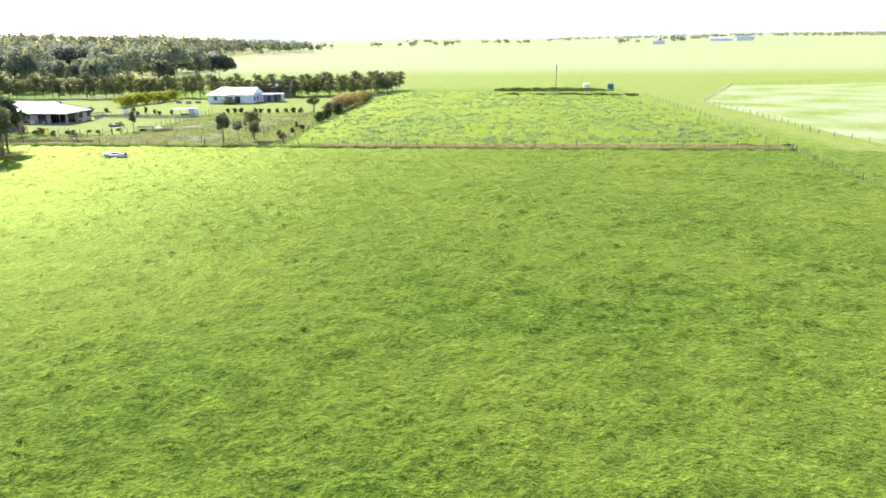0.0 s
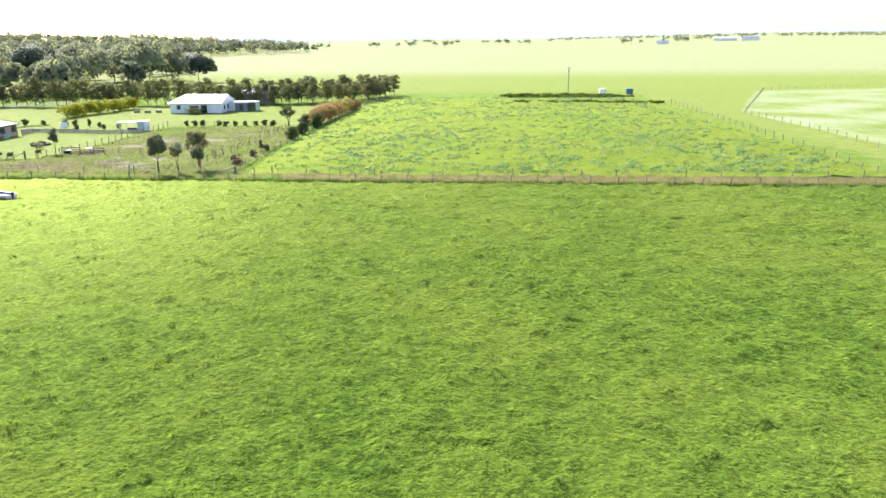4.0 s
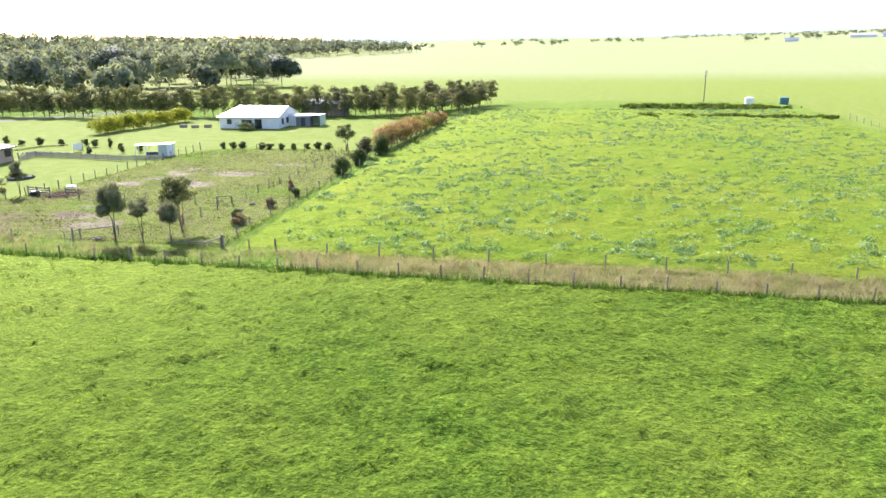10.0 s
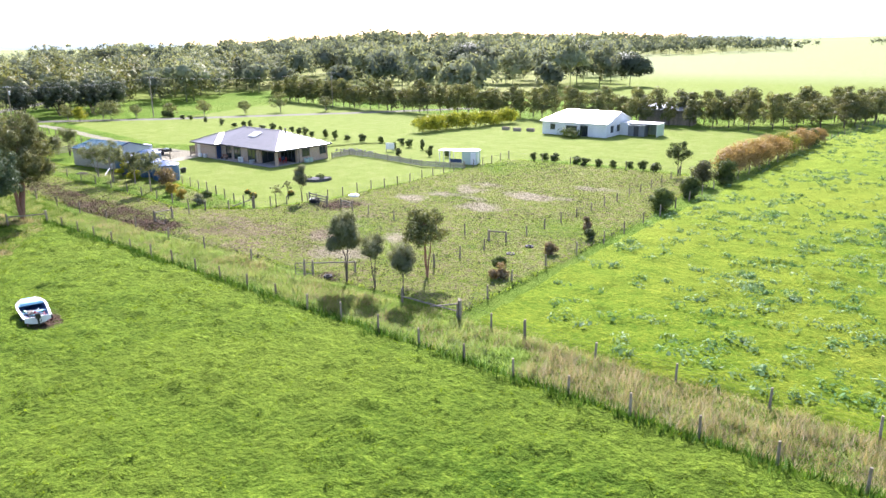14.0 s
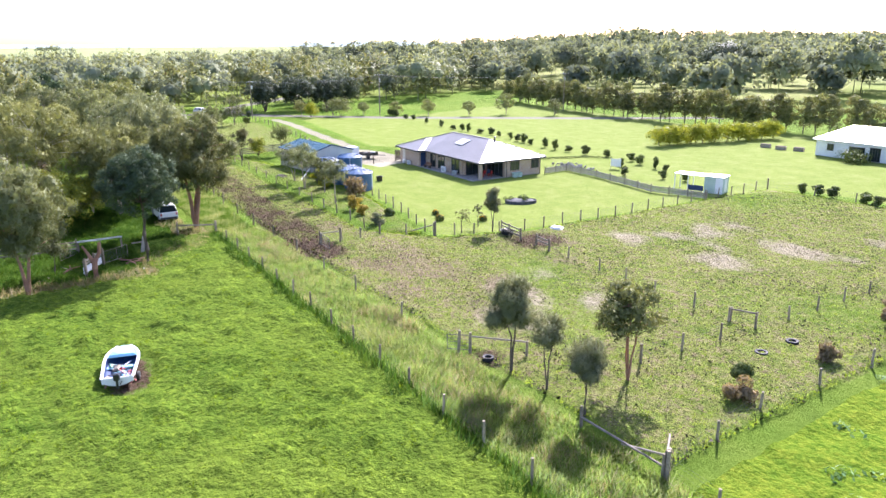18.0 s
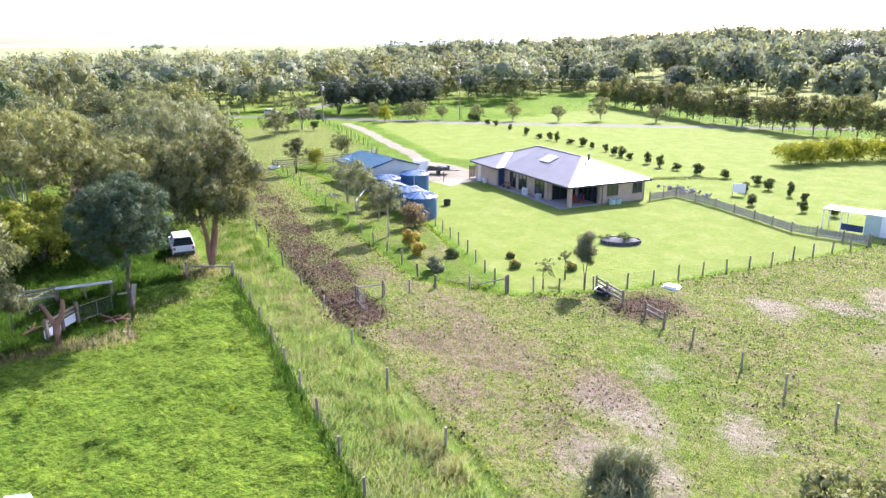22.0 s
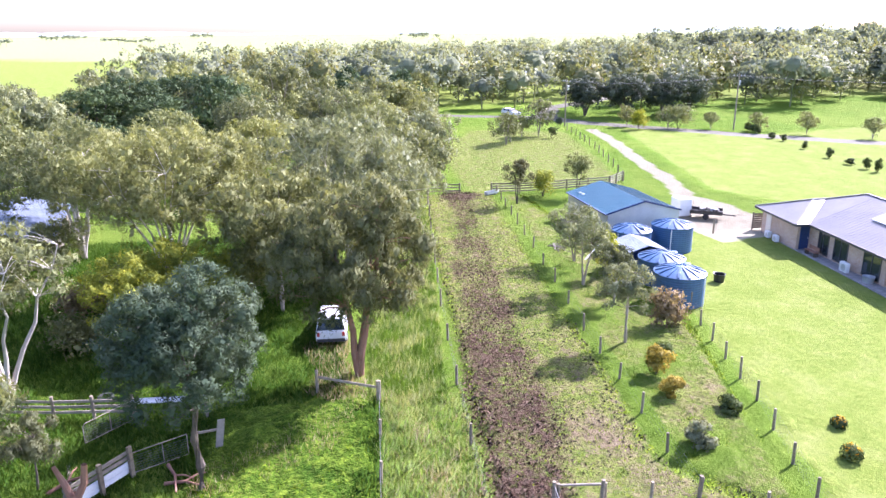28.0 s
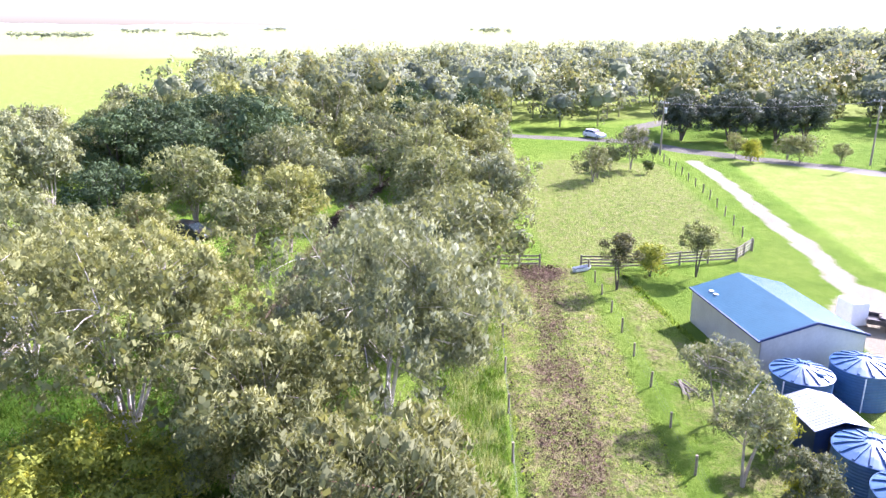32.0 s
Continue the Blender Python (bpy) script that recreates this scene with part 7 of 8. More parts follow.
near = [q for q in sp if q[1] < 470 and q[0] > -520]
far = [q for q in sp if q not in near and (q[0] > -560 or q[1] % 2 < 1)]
# leaf colours here hold painted haze
for i, mt in enumerate((M_FARHAZE, M_FARHAZEDARK, M_FARHAZE)):
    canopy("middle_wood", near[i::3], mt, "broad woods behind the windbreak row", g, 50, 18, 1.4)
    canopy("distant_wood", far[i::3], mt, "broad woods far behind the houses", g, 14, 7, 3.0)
canopy("dome_tree", [(-141.5, 349.0, 18.5, 14.5), (-119.0, 353.0, 13.0, 7.5), (-178.0, 352.0, 16.0, 10.0), (-196.0, 346.0, 17.0, 11.0)], M_DARK, "great dark domed cypress behind the fields", g, 130, 40, 0.9)
sp = []
# clumps on the plain: centre, number, half width
for cx, cy, n, w in ((-60, 1500, 14, 90), (-40, 2300, 12, 70), (52, 1980, 4, 16), (110, 2000, 4, 24), (215, 2000, 16, 66), (400, 2500, 9, 50), (520, 2900, 20, 110), (410, 1560, 7, 32), (545, 1700, 9, 34), (640, 1900, 14, 60),
                     (800, 2500, 40, 200), (1050, 2300, 50, 260), (1300, 2200, 50, 220), (-1700, 300, 24, 160), (-2300, -250, 24, 150), (-1900, -500, 20, 120), (-400, 1350, 40, 200), (700, 2700, 30, 200), (1250, 2500, 50, 260)):
    for i in range(n):
        h = (9 + 7 * g.random()) * (0.8 if cy > 2100 else 1)
        sp.append((cx + w * (g.random() - 0.5) * 2, cy + 14 * g.normal(), h, h * 0.62))
for i in range(16):
    sp.append((-1205 + 4.5 * i, -466 + 9.0 * i, 13.0, 9.0))
for i in range(9):
    sp.append((-1234 - 7 * i, -230 + 7 * i, 8 + 6 * g.random(), 7.0))
canopy("plain_windbreaks", sp, M_FARHAZE, "small far-off windbreaks on the plain", g, 8, 6, 2.4)
def plain_shed(x, y, turn, w, d, h):
    """A long pale steel farm shed far out on the plain."""
    z = float(hill(np.array([x]), np.array([y]))[0])
    e = thing("plain_shed", pose(x, y, z, 0, 0, turn), "long pale steel farm shed far out on the plain", "shed", "plain sheds")
    part("wall", boxm(-w / 2, w / 2, -d / 2, d / 2, -3.0, h), M_WHITE, e)
    for sy in (-1, 1):
        q = ((-w / 2 - 1, sy * (d / 2 + 1), h), (w / 2 + 1, sy * (d / 2 + 1), h), (w / 2 + 1, 0, h + 2.6), (-w / 2 - 1, 0, h + 2.6))
        part("roof_plane", sheet(bmesh.new(), q if sy < 0 else q[1::-1] + q[:1:-1], 0.2), M_WHITEROOF if w > 45 else M_BARNROOF, e)


plain_shed(690.0, 1790.0, -20, 52, 18, 6.0)
plain_shed(742.0, 1772.0, -20, 40, 16, 6.5)
plain_shed(470.0, 1560.0, -16, 24, 12, 5.0)
# low hills on the horizon, haze painted in and faintly glowing
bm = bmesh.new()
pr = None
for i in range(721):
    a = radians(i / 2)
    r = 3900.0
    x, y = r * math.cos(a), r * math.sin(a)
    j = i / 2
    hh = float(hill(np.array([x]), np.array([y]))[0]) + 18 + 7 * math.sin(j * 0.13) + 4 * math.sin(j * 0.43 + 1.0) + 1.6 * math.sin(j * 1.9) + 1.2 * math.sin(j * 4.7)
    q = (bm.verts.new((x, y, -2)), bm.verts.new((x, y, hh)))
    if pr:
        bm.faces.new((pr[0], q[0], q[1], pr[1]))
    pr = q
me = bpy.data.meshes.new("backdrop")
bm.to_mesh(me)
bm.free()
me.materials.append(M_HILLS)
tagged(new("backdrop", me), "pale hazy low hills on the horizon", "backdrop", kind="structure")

# ---- grasses and low plants ----
g = np.random.default_rng(31)
def lane_tuft(p):
    return 0.3 + 1.1 * lattice(p[:, 0], p[:, 1], 0.75, 21.0) * (0.4 + 0.9 * lattice(p[:, 0], p[:, 1], 2.1, 22.0))


p = scatter(420000, -84, 62, 80, 98, g)
f, b = lane_front(p[:, 0]), lane_back(p[:, 0])
keep = (p[:, 1] > f + 0.05) & (p[:, 1] < b + 0.1)
p = p[keep]
dry = ((p[:, 0] > -24.5) & (lattice(p[:, 0], p[:, 1], 1.2, 24.0) < 0.85)) | ((lattice(p[:, 0], p[:, 1], 1.5, 23.0) + 0.2 * g.normal(size=len(p)) > np.where(p[:, 0] < -45, 0.7, 0.6)) & (g.random(len(p)) < 0.8))
gap = np.hypot(p[:, 0] + 24.5, (p[:, 1] - 90) * 0.7) > 1.5
q = p[dry & gap]
stuff("tall_dry_grass", blades(q, 0.56 * lane_tuft(q), 0.026, 1.3, g, (0.1, 0.0)), M_LONG, "tall straw-coloured dry grass in the fenced lane")
q = p[~dry & gap & (g.random(len(p)) < 0.75)]
stuff("rank_green_grass", blades(q, 0.42 * lane_tuft(q), 0.03, 1.3, g, (0.1, 0.0)), M_LONGGREEN, "rank green lane grass with seed heads")
p = scatter(200000, -84, -22, 80, 98, g)
keep = (p[:, 1] > lane_front(p[:, 0]) + 0.05) & (p[:, 1] < lane_back(p[:, 0]) + 0.1) & (lattice(p[:, 0], p[:, 1], 0.9, 26.0) + 0.25 * g.normal(size=len(p)) > 0.42)
q = p[keep]
stuff("rank_green_grass", blades(q, 0.34 * lane_tuft(q), 0.045, 1.4, g), M_LANE, "soft leafy green grass in the fenced lane")
p = scatter(110000, -24, 62, 80, 94, g)
keep = (p[:, 1] > lane_front(p[:, 0])) & (p[:, 1] < lane_back(p[:, 0]) + 0.1) & (lattice(p[:, 0], p[:, 1], 1.1, 28.0) + 0.3 * g.normal(size=len(p)) > 0.6)
q = p[keep]
stuff("rank_green_grass", blades(q, 0.4 * lane_tuft(q), 0.035, 1.2, g), M_LANE, "green grass among the dry lane stalks")
p = scatter(100000, -135, -83, 92, 103, g)
keep = (p[:, 1] > lane_front(p[:, 0]) - 0.5) & (p[:, 1] < 98.0 - 0.115 * (p[:, 0] + 97) - 0.2)
p = p[keep]
lush = wave(p[:, 0], p[:, 1], 0.9, 4.0) + 0.5 * g.normal(size=len(p)) > -0.1
stuff("lane_head_grass", blades(p[~lush], 0.4, 0.035, 1.0, g), M_LONGGREEN, "rough tan seed heads beside the muddy track")
stuff("lane_head_grass", blades(p[lush], 0.28, 0.045, 1.1, g), M_LUSH, "lush green grass beside the muddy track")
# lush fringe under the front fence, colour darkened for shade, and rank yard edges
p = scatter(130000, -84, 62, 80, 94, g)
d = lane_front(p[:, 0]) - p[:, 1]
keep = (d > -0.1) & (d < 0.9 + 0.7 * wave(p[:, 0], p[:, 1], 1.4, 3.0))
stuff("fence_fringe_grass", blades(p[keep], 0.62, 0.07, 0.8, g), M_SHADEGRASS, "lush grass fringe under the fence with shade in its dark colour")
p = scatter(26000, -92, -72, 68, 92, g)
keep = np.abs(inside(p[:, 0], p[:, 1], [(-75.5, 70), (-73.8, 83), (-83.4, 90.5), (-95, 90), (-95, 70)])) < 1.3 + wave(p[:, 0], p[:, 1], 1.5, 2.0)
stuff("yard_edge_weeds", blades(p[keep], 0.42, 0.05, 0.9, g), M_LONG, "dry weeds along the old yard edge")
# lush blades below the gums, coloured dark to deepen the shade
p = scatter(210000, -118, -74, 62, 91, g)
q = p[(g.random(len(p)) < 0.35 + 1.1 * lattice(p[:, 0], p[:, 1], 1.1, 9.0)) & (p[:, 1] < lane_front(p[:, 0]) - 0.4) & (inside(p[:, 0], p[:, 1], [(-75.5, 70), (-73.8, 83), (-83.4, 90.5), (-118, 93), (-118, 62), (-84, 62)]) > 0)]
stuff("shaded_grass", blades(q, 0.12 + 0.3 * lattice(q[:, 0], q[:, 1], 0.9, 10.0), 0.05, 1.3, g), M_SHADEGRASS, "lush grass under the gum trees with shade in its dark colour")
# paddock turf tufts
p = scatter(420000, -135, -30, 94, 158, g)
zz = zones(p[:, 0], p[:, 1])
keep = (inside(p[:, 0], p[:, 1], HORSE) > 0.3) & (g.random(len(p)) > zz["mud"] * 1.1) & (zz["pale"] < 0.6) & (g.random(len(p)) < 0.45 + 0.5 * wave(p[:, 0], p[:, 1], 0.5, 7.0))
stuff("paddock_turf", blades(p[keep], 0.10, 0.1, 1.2, g, z=tread(p[keep][:, 0], p[keep][:, 1])), M_TURF, "grazed turf tufts in the horse paddock")
# clods in the mud
p = scatter(60000, -134, -56, 94, 122, g)
p = p[zones(p[:, 0], p[:, 1])["mud"] > 0.6][:7000]
c = blades(p, 0.1, 0.17, 0.7, g, z=tread(p[:, 0], p[:, 1]))
stuff("mud_clods", c, M_SOIL, "churned clods of wet brown mud", "mud")
# dung and pocked turf over the horse paddock
p = scatter(150000, -135, -30, 94, 158, g)
keep = (inside(p[:, 0], p[:, 1], HORSE) > 0.3) & (g.random(len(p)) < 0.35 + 0.6 * wave(p[:, 0], p[:, 1], 3.5, 5.0))
stuff("paddock_clods", blades(p[keep], 0.1, 0.17, 0.8, g, z=tread(p[keep][:, 0], p[keep][:, 1])), M_DUNG, "dark dung and hoof-torn clods in the paddock", "clods")
# thistle paddock
p = scatter(5600, -29, 64, 93, 242, g)
keep = (p[:, 1] > lane_back(p[:, 0]) + 1.0) & (p[:, 0] > -28.5 + 0.06 * (p[:, 1] - 130)) & (lattice(p[:, 0], p[:, 1], 7.0, 31.0) + 0.25 * g.normal(size=len(p)) > 0.36)
cen = np.repeat(p[keep], 3, 0) + g.normal(size=(keep.sum() * 3, 2)) * np.array((0.42, 0.24))
size = (0.2 + 0.34 * g.random(len(cen)) ** 2) * np.interp(cen[:, 1], (92, 115, 135, 200), (1.9, 1.45, 1.1, 0.9))
v = leaves(np.concatenate([cen, 0.25 * size[:, None]], 1), size, 15, 0.3, 0.12, 0.0, g)
v[:, :4, 2] = 0.16 + 0.85 * v[:, :4, 2]
stuff("thistle_rosettes", v, M_THISTLE, "scattered blue-green thistle rosettes", "weeds")


def paddock_rim(x, y):
    return np.minimum(np.minimum(y - lane_back(x) - 0.2, x + 28.5 - 0.06 * (y - 130)), 66 - x)


carpet("thistle_paddock_sward", np.arange(-29, 66, 0.48), np.arange(90, 238, 0.48), paddock_rim, lambda x, y: 1.1 * sward(x * 0.6, y * 0.6), M_THISTLEGRASS, "uneven yellow-green grass of the thistle paddock")
# weedy mound on the plain: two low banks of rank growth
p = scatter(60000, 20, 74, 214, 262, g)
ragged = 2.2 * wave(p[:, 0], p[:, 1], 3.0) + 1.6 * wave(p[:, 0], p[:, 1], 1.1, 2.0)
back = 5.0 - np.abs(p[:, 1] - 249 + 0.03 * (p[:, 0] - 45)) + ragged - np.clip((p[:, 0] - 56) * 0.35, 0, 6)
front = 2.2 - np.abs(p[:, 1] - 222 + 0.12 * (p[:, 0] - 45)) + ragged
rise = np.maximum(back, front)
ends = (p[:, 0] > 23 + ragged) & (p[:, 0] < 69 + ragged)
keep = (rise > 0) & ends & (lattice(p[:, 0], p[:, 1], 1.8, 41.0) > 0.3)
hgt = 0.5 + 0.22 * np.clip(rise[keep], 0, 4) * lattice(p[keep][:, 0], p[keep][:, 1], 2.4, 42.0)
stuff("mound_weeds", blades(p[keep], hgt, 0.42, 0.9, g), M_SEDGE, "dark green weeds over two low earth banks", "weeds")
# rough growth of the planted strip beside the tanks
for mt, seed, lb in ((M_LUSH, 43.0, "rough uneven green grass in the planted strip"), (M_TURF, 46.0, "pale grazed grass tufts in the planted strip")):
    p = scatter(110000, -132, -70, 104, 117, g)
    keep = (inside(p[:, 0], p[:, 1], STRIP) > 0.1) & (lattice(p[:, 0], p[:, 1], 0.8, seed) + 0.25 * g.normal(size=len(p)) > 0.45)
    q = p[keep]
    stuff("strip_grass", blades(q, 0.07 + 0.17 * lattice(q[:, 0], q[:, 1], 1.1, 44.0), 0.06, 1.4, g), mt, lb)
p = scatter(9000, -132, -70, 104, 117, g)
keep = (inside(p[:, 0], p[:, 1], STRIP) > 0.2) & (lattice(p[:, 0], p[:, 1], 1.6, 45.0) > 0.5)
stuff("strip_clods", blades(p[keep], 0.14, 0.2, 0.8, g), M_DUNG, "dark trodden clods in the planted strip", "clods")

# ---- boat, vehicles, poles, clutter ----
def hull_shell(L, B, H, inset, zbot, rows=9):
    """Open boat hull, bow towards +y; sections from stern to bow."""
    bm = bmesh.new()
    secs = []
    for i in range(rows):
        t = i / (rows - 1)
        w = B / 2 * (0.88 + 0.12 * min(1.0, t * 2)) * (1 - 0.62 * max(0.0, (t - 0.6) / 0.4) ** 2.6) - inset
        w = max(w, 0.02)
        sheer = H * (1.0 + 0.22 * t * t) - (0.02 if inset else 0)
        keel = zbot + 0.45 * max(0.0, t - 0.6) ** 2 * 4 * 0.5
        y = -L / 2 + L * t + (inset if t < 0.5 else -inset)
        secs.append([bm.verts.new((sx * w * k, y, z)) for sx, k, z in ((-1, 1.0, sheer), (-1, 0.93, keel + 0.45 * (sheer - keel)), (-1, 0.6, keel + 0.12), (1, 0.0, keel), (1, 0.6, keel + 0.12), (1, 0.93, keel + 0.45 * (sheer - keel)), (1, 1.0, sheer))])
    for a, b in zip(secs, secs[1:]):
        for j in range(6):
            bm.faces.new((a[j], a[j + 1], b[j + 1], b[j]))
    bm.faces.new(secs[0])
    bm.faces.new(secs[-1][::-1])
    return bm


def motor_boat():
    e = thing("motor_boat", pose(-55.4, 77.45, -0.12, 0, 0, 72.0) @ Matrix.Diagonal((0.95, 0.95, 0.8, 1)), "old white and aqua motor boat filled with clutter on a trailer", "boat")
    L, B = 4.3, 1.9
    part("hull", hull_shell(L, B, 1.05, 0.0, 0.42), M_WHITE, e, "white fibreglass hull")
    part("inner_liner", hull_shell(L, B, 1.05, 0.09, 0.56), M_NAVY, e, "dark blue inner liner")
    rows = 9
    for sgn in (-1, 1):
        bm = bmesh.new()
        pr = None
        for i in range(rows):
            t = i / (rows - 1)
            w = B / 2 * (0.88 + 0.12 * min(1.0, t * 2)) * (1 - 0.62 * max(0.0, (t - 0.6) / 0.4) ** 2.6)
            p = (sgn * max(w, 0.02), -L / 2 + L * t, 1.05 * (1 + 0.22 * t * t) + 0.02)
            if pr:
                beam(bm, pr, p, 0.16, 0.06)
            pr = p
        part("gunwale", bm, M_WHITE, e)
    bm = bmesh.new()
    v = [bm.verts.new(c) for c in ((-0.9, 0.75, 1.14), (0.9, 0.75, 1.14), (0.78, 1.55, 1.22), (0.42, 2.12, 1.3), (0.0, 2.2, 1.32), (-0.42, 2.12, 1.3), (-0.78, 1.55, 1.22))]
    bm.faces.new(v)
    bmesh.ops.solidify(bm, geom=bm.faces[:], thickness=0.05)
    part("foredeck", bm, M_AQUA, e, "pale aqua foredeck")
    part("windscreen", sheet(bmesh.new(), ((-0.8, 0.72, 1.14), (0.8, 0.72, 1.14), (0.7, 0.8, 1.32), (-0.7, 0.8, 1.32)), 0.02), M_AQUA, e)
    part("thwart", boxm(-0.8, 0.8, -0.35, -0.05, 0.8, 0.86, 0.01), M_AQUA, e)
    part("transom_board", boxm(-0.85, 0.85, -L / 2 - 0.03, -L / 2 + 0.05, 0.7, 1.1, 0.01), M_WHITE, e)
    om = part("outboard_motor", boxm(-0.17, 0.17, -L / 2 - 0.42, -L / 2 - 0.06, 1.0, 1.5, 0.06), M_BLACK, e, "black outboard motor")
    part("shaft", boxm(-0.06, 0.06, -L / 2 - 0.32, -L / 2 - 0.14, 0.4, 1.0), M_BLACK, om)
    tr = thing("boat_trailer", pose(-55.4, 77.45, -0.1, 0, 0, 72.0) @ Matrix.Diagonal((0.95, 0.95, 0.8, 1)), "rusty steel trailer under the boat", "trailer")
    bm = bmesh.new()
    beam(bm, (-0.7, -2.2, 0.42), (-0.25, 2.0, 0.42), 0.08, 0.1)
    beam(bm, (0.7, -2.2, 0.42), (0.25, 2.0, 0.42), 0.08, 0.1)
    beam(bm, (0, 1.6, 0.42), (0, 3.2, 0.4), 0.08, 0.1)
    beam(bm, (-0.95, -0.9, 0.36), (0.95, -0.9, 0.36), 0.08, 0.08)
    part("chassis", bm, M_BARKRED, tr)
    for sx in (-1, 1):
        w = part("wheel", lathe(bmesh.new(), [(0.12, -0.09), (0.3, -0.1), (0.33, -0.05), (0.33, 0.05), (0.3, 0.1), (0.12, 0.09)], 18), M_RUBBER, tr)
        w.matrix_local = pose(sx * 0.98, -0.9, 0.33, 0, 90)
        part("rim", lathe(bmesh.new(), [(0.0, -0.06), (0.19, -0.08), (0.19, 0.08), (0.0, 0.06)], 14), M_TIN, w)
    part("jockey_post", beam(bmesh.new(), (0, 3.0, 0), (0, 3.0, 0.6), 0.06, 0.06, 8), M_TIN, tr)
    gg = np.random.default_rng(9)
    mats = [M_RED, M_PINK, M_GREENP, M_WHITE, M_NAVY, M_RAIL, M_BLACK, M_AQUA]
    for i in range(26):
        x, y = (gg.random() - 0.5) * 1.2, -2.1 + 2.3 * gg.random()
        j = thing("boat_junk", e.matrix_world @ pose(x, y, 0.62 + 0.16 * gg.random(), 25 * gg.normal(), 25 * gg.normal(), 360 * gg.random()), "odd piece of plastic or timber heaped in the boat", "junk", "junk in the boat")
        s = 0.12 + 0.2 * gg.random()
        if i % 3:
            part("block", boxm(-s, s, -0.6 * s, 0.6 * s, 0, 0.7 * s, 0.02), mats[i % 8], j)
        else:
            part("pole", beam(bmesh.new(), (-2.2 * s, 0, 0.1), (2.2 * s, 0, 0.12), 0.05, 0.05, 8), mats[i % 8], j)


def car(m, body, label, name="parked_car", L=4.8, Wd=1.86, H=1.78, wagon=True):
    """Front towards +x."""
    e = thing(name, m, label, "car")
    bm = bmesh.new()
    prof = [(-L / 2, 0.45), (-L / 2 + 0.03, 1.05), (-L / 2 + 0.25, 1.12), (L / 2 - 1.35, 1.1), (L / 2 - 0.1, 0.92), (L / 2, 0.6), (L / 2 - 0.05, 0.35), (-L / 2 + 0.1, 0.32)]
    a = [bm.verts.new((x, -Wd / 2, z)) for x, z in prof]
    b = [bm.verts.new((x, Wd / 2, z)) for x, z in prof]
    bm.faces.new(a), bm.faces.new(b[::-1])
    for i in range(len(prof)):
        j = (i + 1) % len(prof)
        bm.faces.new((a[j], a[i], b[i], b[j]))
    bmesh.ops.bevel(bm, geom=bm.edges[:], offset=0.06, segments=2, affect="EDGES", clamp_overlap=True)
    part("body", bm, body, e)
    x0, x1 = -L / 2 + 0.15, L / 2 - 1.3
    bm = bmesh.new()
    lo = [(x0, -Wd / 2 + 0.05), (x1, -Wd / 2 + 0.05), (x1, Wd / 2 - 0.05), (x0, Wd / 2 - 0.05)]
    hi = [(x0 + 0.3, -Wd / 2 + 0.24), (x1 - 0.85, -Wd / 2 + 0.24), (x1 - 0.85, Wd / 2 - 0.24), (x0 + 0.3, Wd / 2 - 0.24)]
    vl, vh = [bm.verts.new((*p, 1.08)) for p in lo], [bm.verts.new((*p, H - 0.06)) for p in hi]
    bm.faces.new(vh)
    for i in range(4):
        bm.faces.new((vl[i], vl[(i + 1) % 4], vh[(i + 1) % 4], vh[i]))
    part("cabin_glass", bm, M_GLASS, e, "dark car windows")
    part("roof", boxm(x0 + 0.26, x1 - 0.8, -Wd / 2 + 0.2, Wd / 2 - 0.2, H - 0.07, H, 0.03), body, e)
    for px in (x0 + 0.2, (x0 + x1) / 2 - 0.4, x1 - 0.5):
        for sy in (-1, 1):
            part("pillar", beam(bmesh.new(), (px, sy * (Wd / 2 - 0.05), 1.05), (px + (0.12 if px < x1 - 1 else -0.35), sy * (Wd / 2 - 0.22), H - 0.05), 0.09, 0.06), body, e)
    for wx in (-L / 2 + 0.85, L / 2 - 0.9):
        for sy in (-1, 1):
            w = part("wheel", lathe(bmesh.new(), [(0.15, -0.11), (0.31, -0.12), (0.35, -0.06), (0.35, 0.06), (0.31, 0.12), (0.15, 0.11)], 20), M_RUBBER, e)
            w.matrix_local = pose(wx, sy * (Wd / 2 - 0.08), 0.35, 90)
            part("rim", lathe(bmesh.new(), [(0.0, -0.09), (0.21, -0.12), (0.22, 0.12), (0.0, 0.09)], 16), M_TIN, w)
    for sy in (-1, 1):
        part("tail_light", boxm(-L / 2 - 0.03, -L / 2 + 0.06, sy * 0.78 - 0.08, sy * 0.78 + 0.08, 0.75, 1.0, 0.01), M_RED, e)
        part("headlight", boxm(L / 2 - 0.12, L / 2 + 0.0, sy * 0.7 - 0.16, sy * 0.7 + 0.16, 0.68, 0.84, 0.01), M_TIN, e)
    part("bumper", boxm(-L / 2 - 0.06, -L / 2 + 0.1, -Wd / 2 + 0.05, Wd / 2 - 0.05, 0.38, 0.58, 0.03), M_FRAME, e)
    part("plate_bar", boxm(-L / 2 - 0.065, -L / 2 - 0.055, -0.24, 0.24, 0.66, 0.76), M_WHITE, e)
    return e


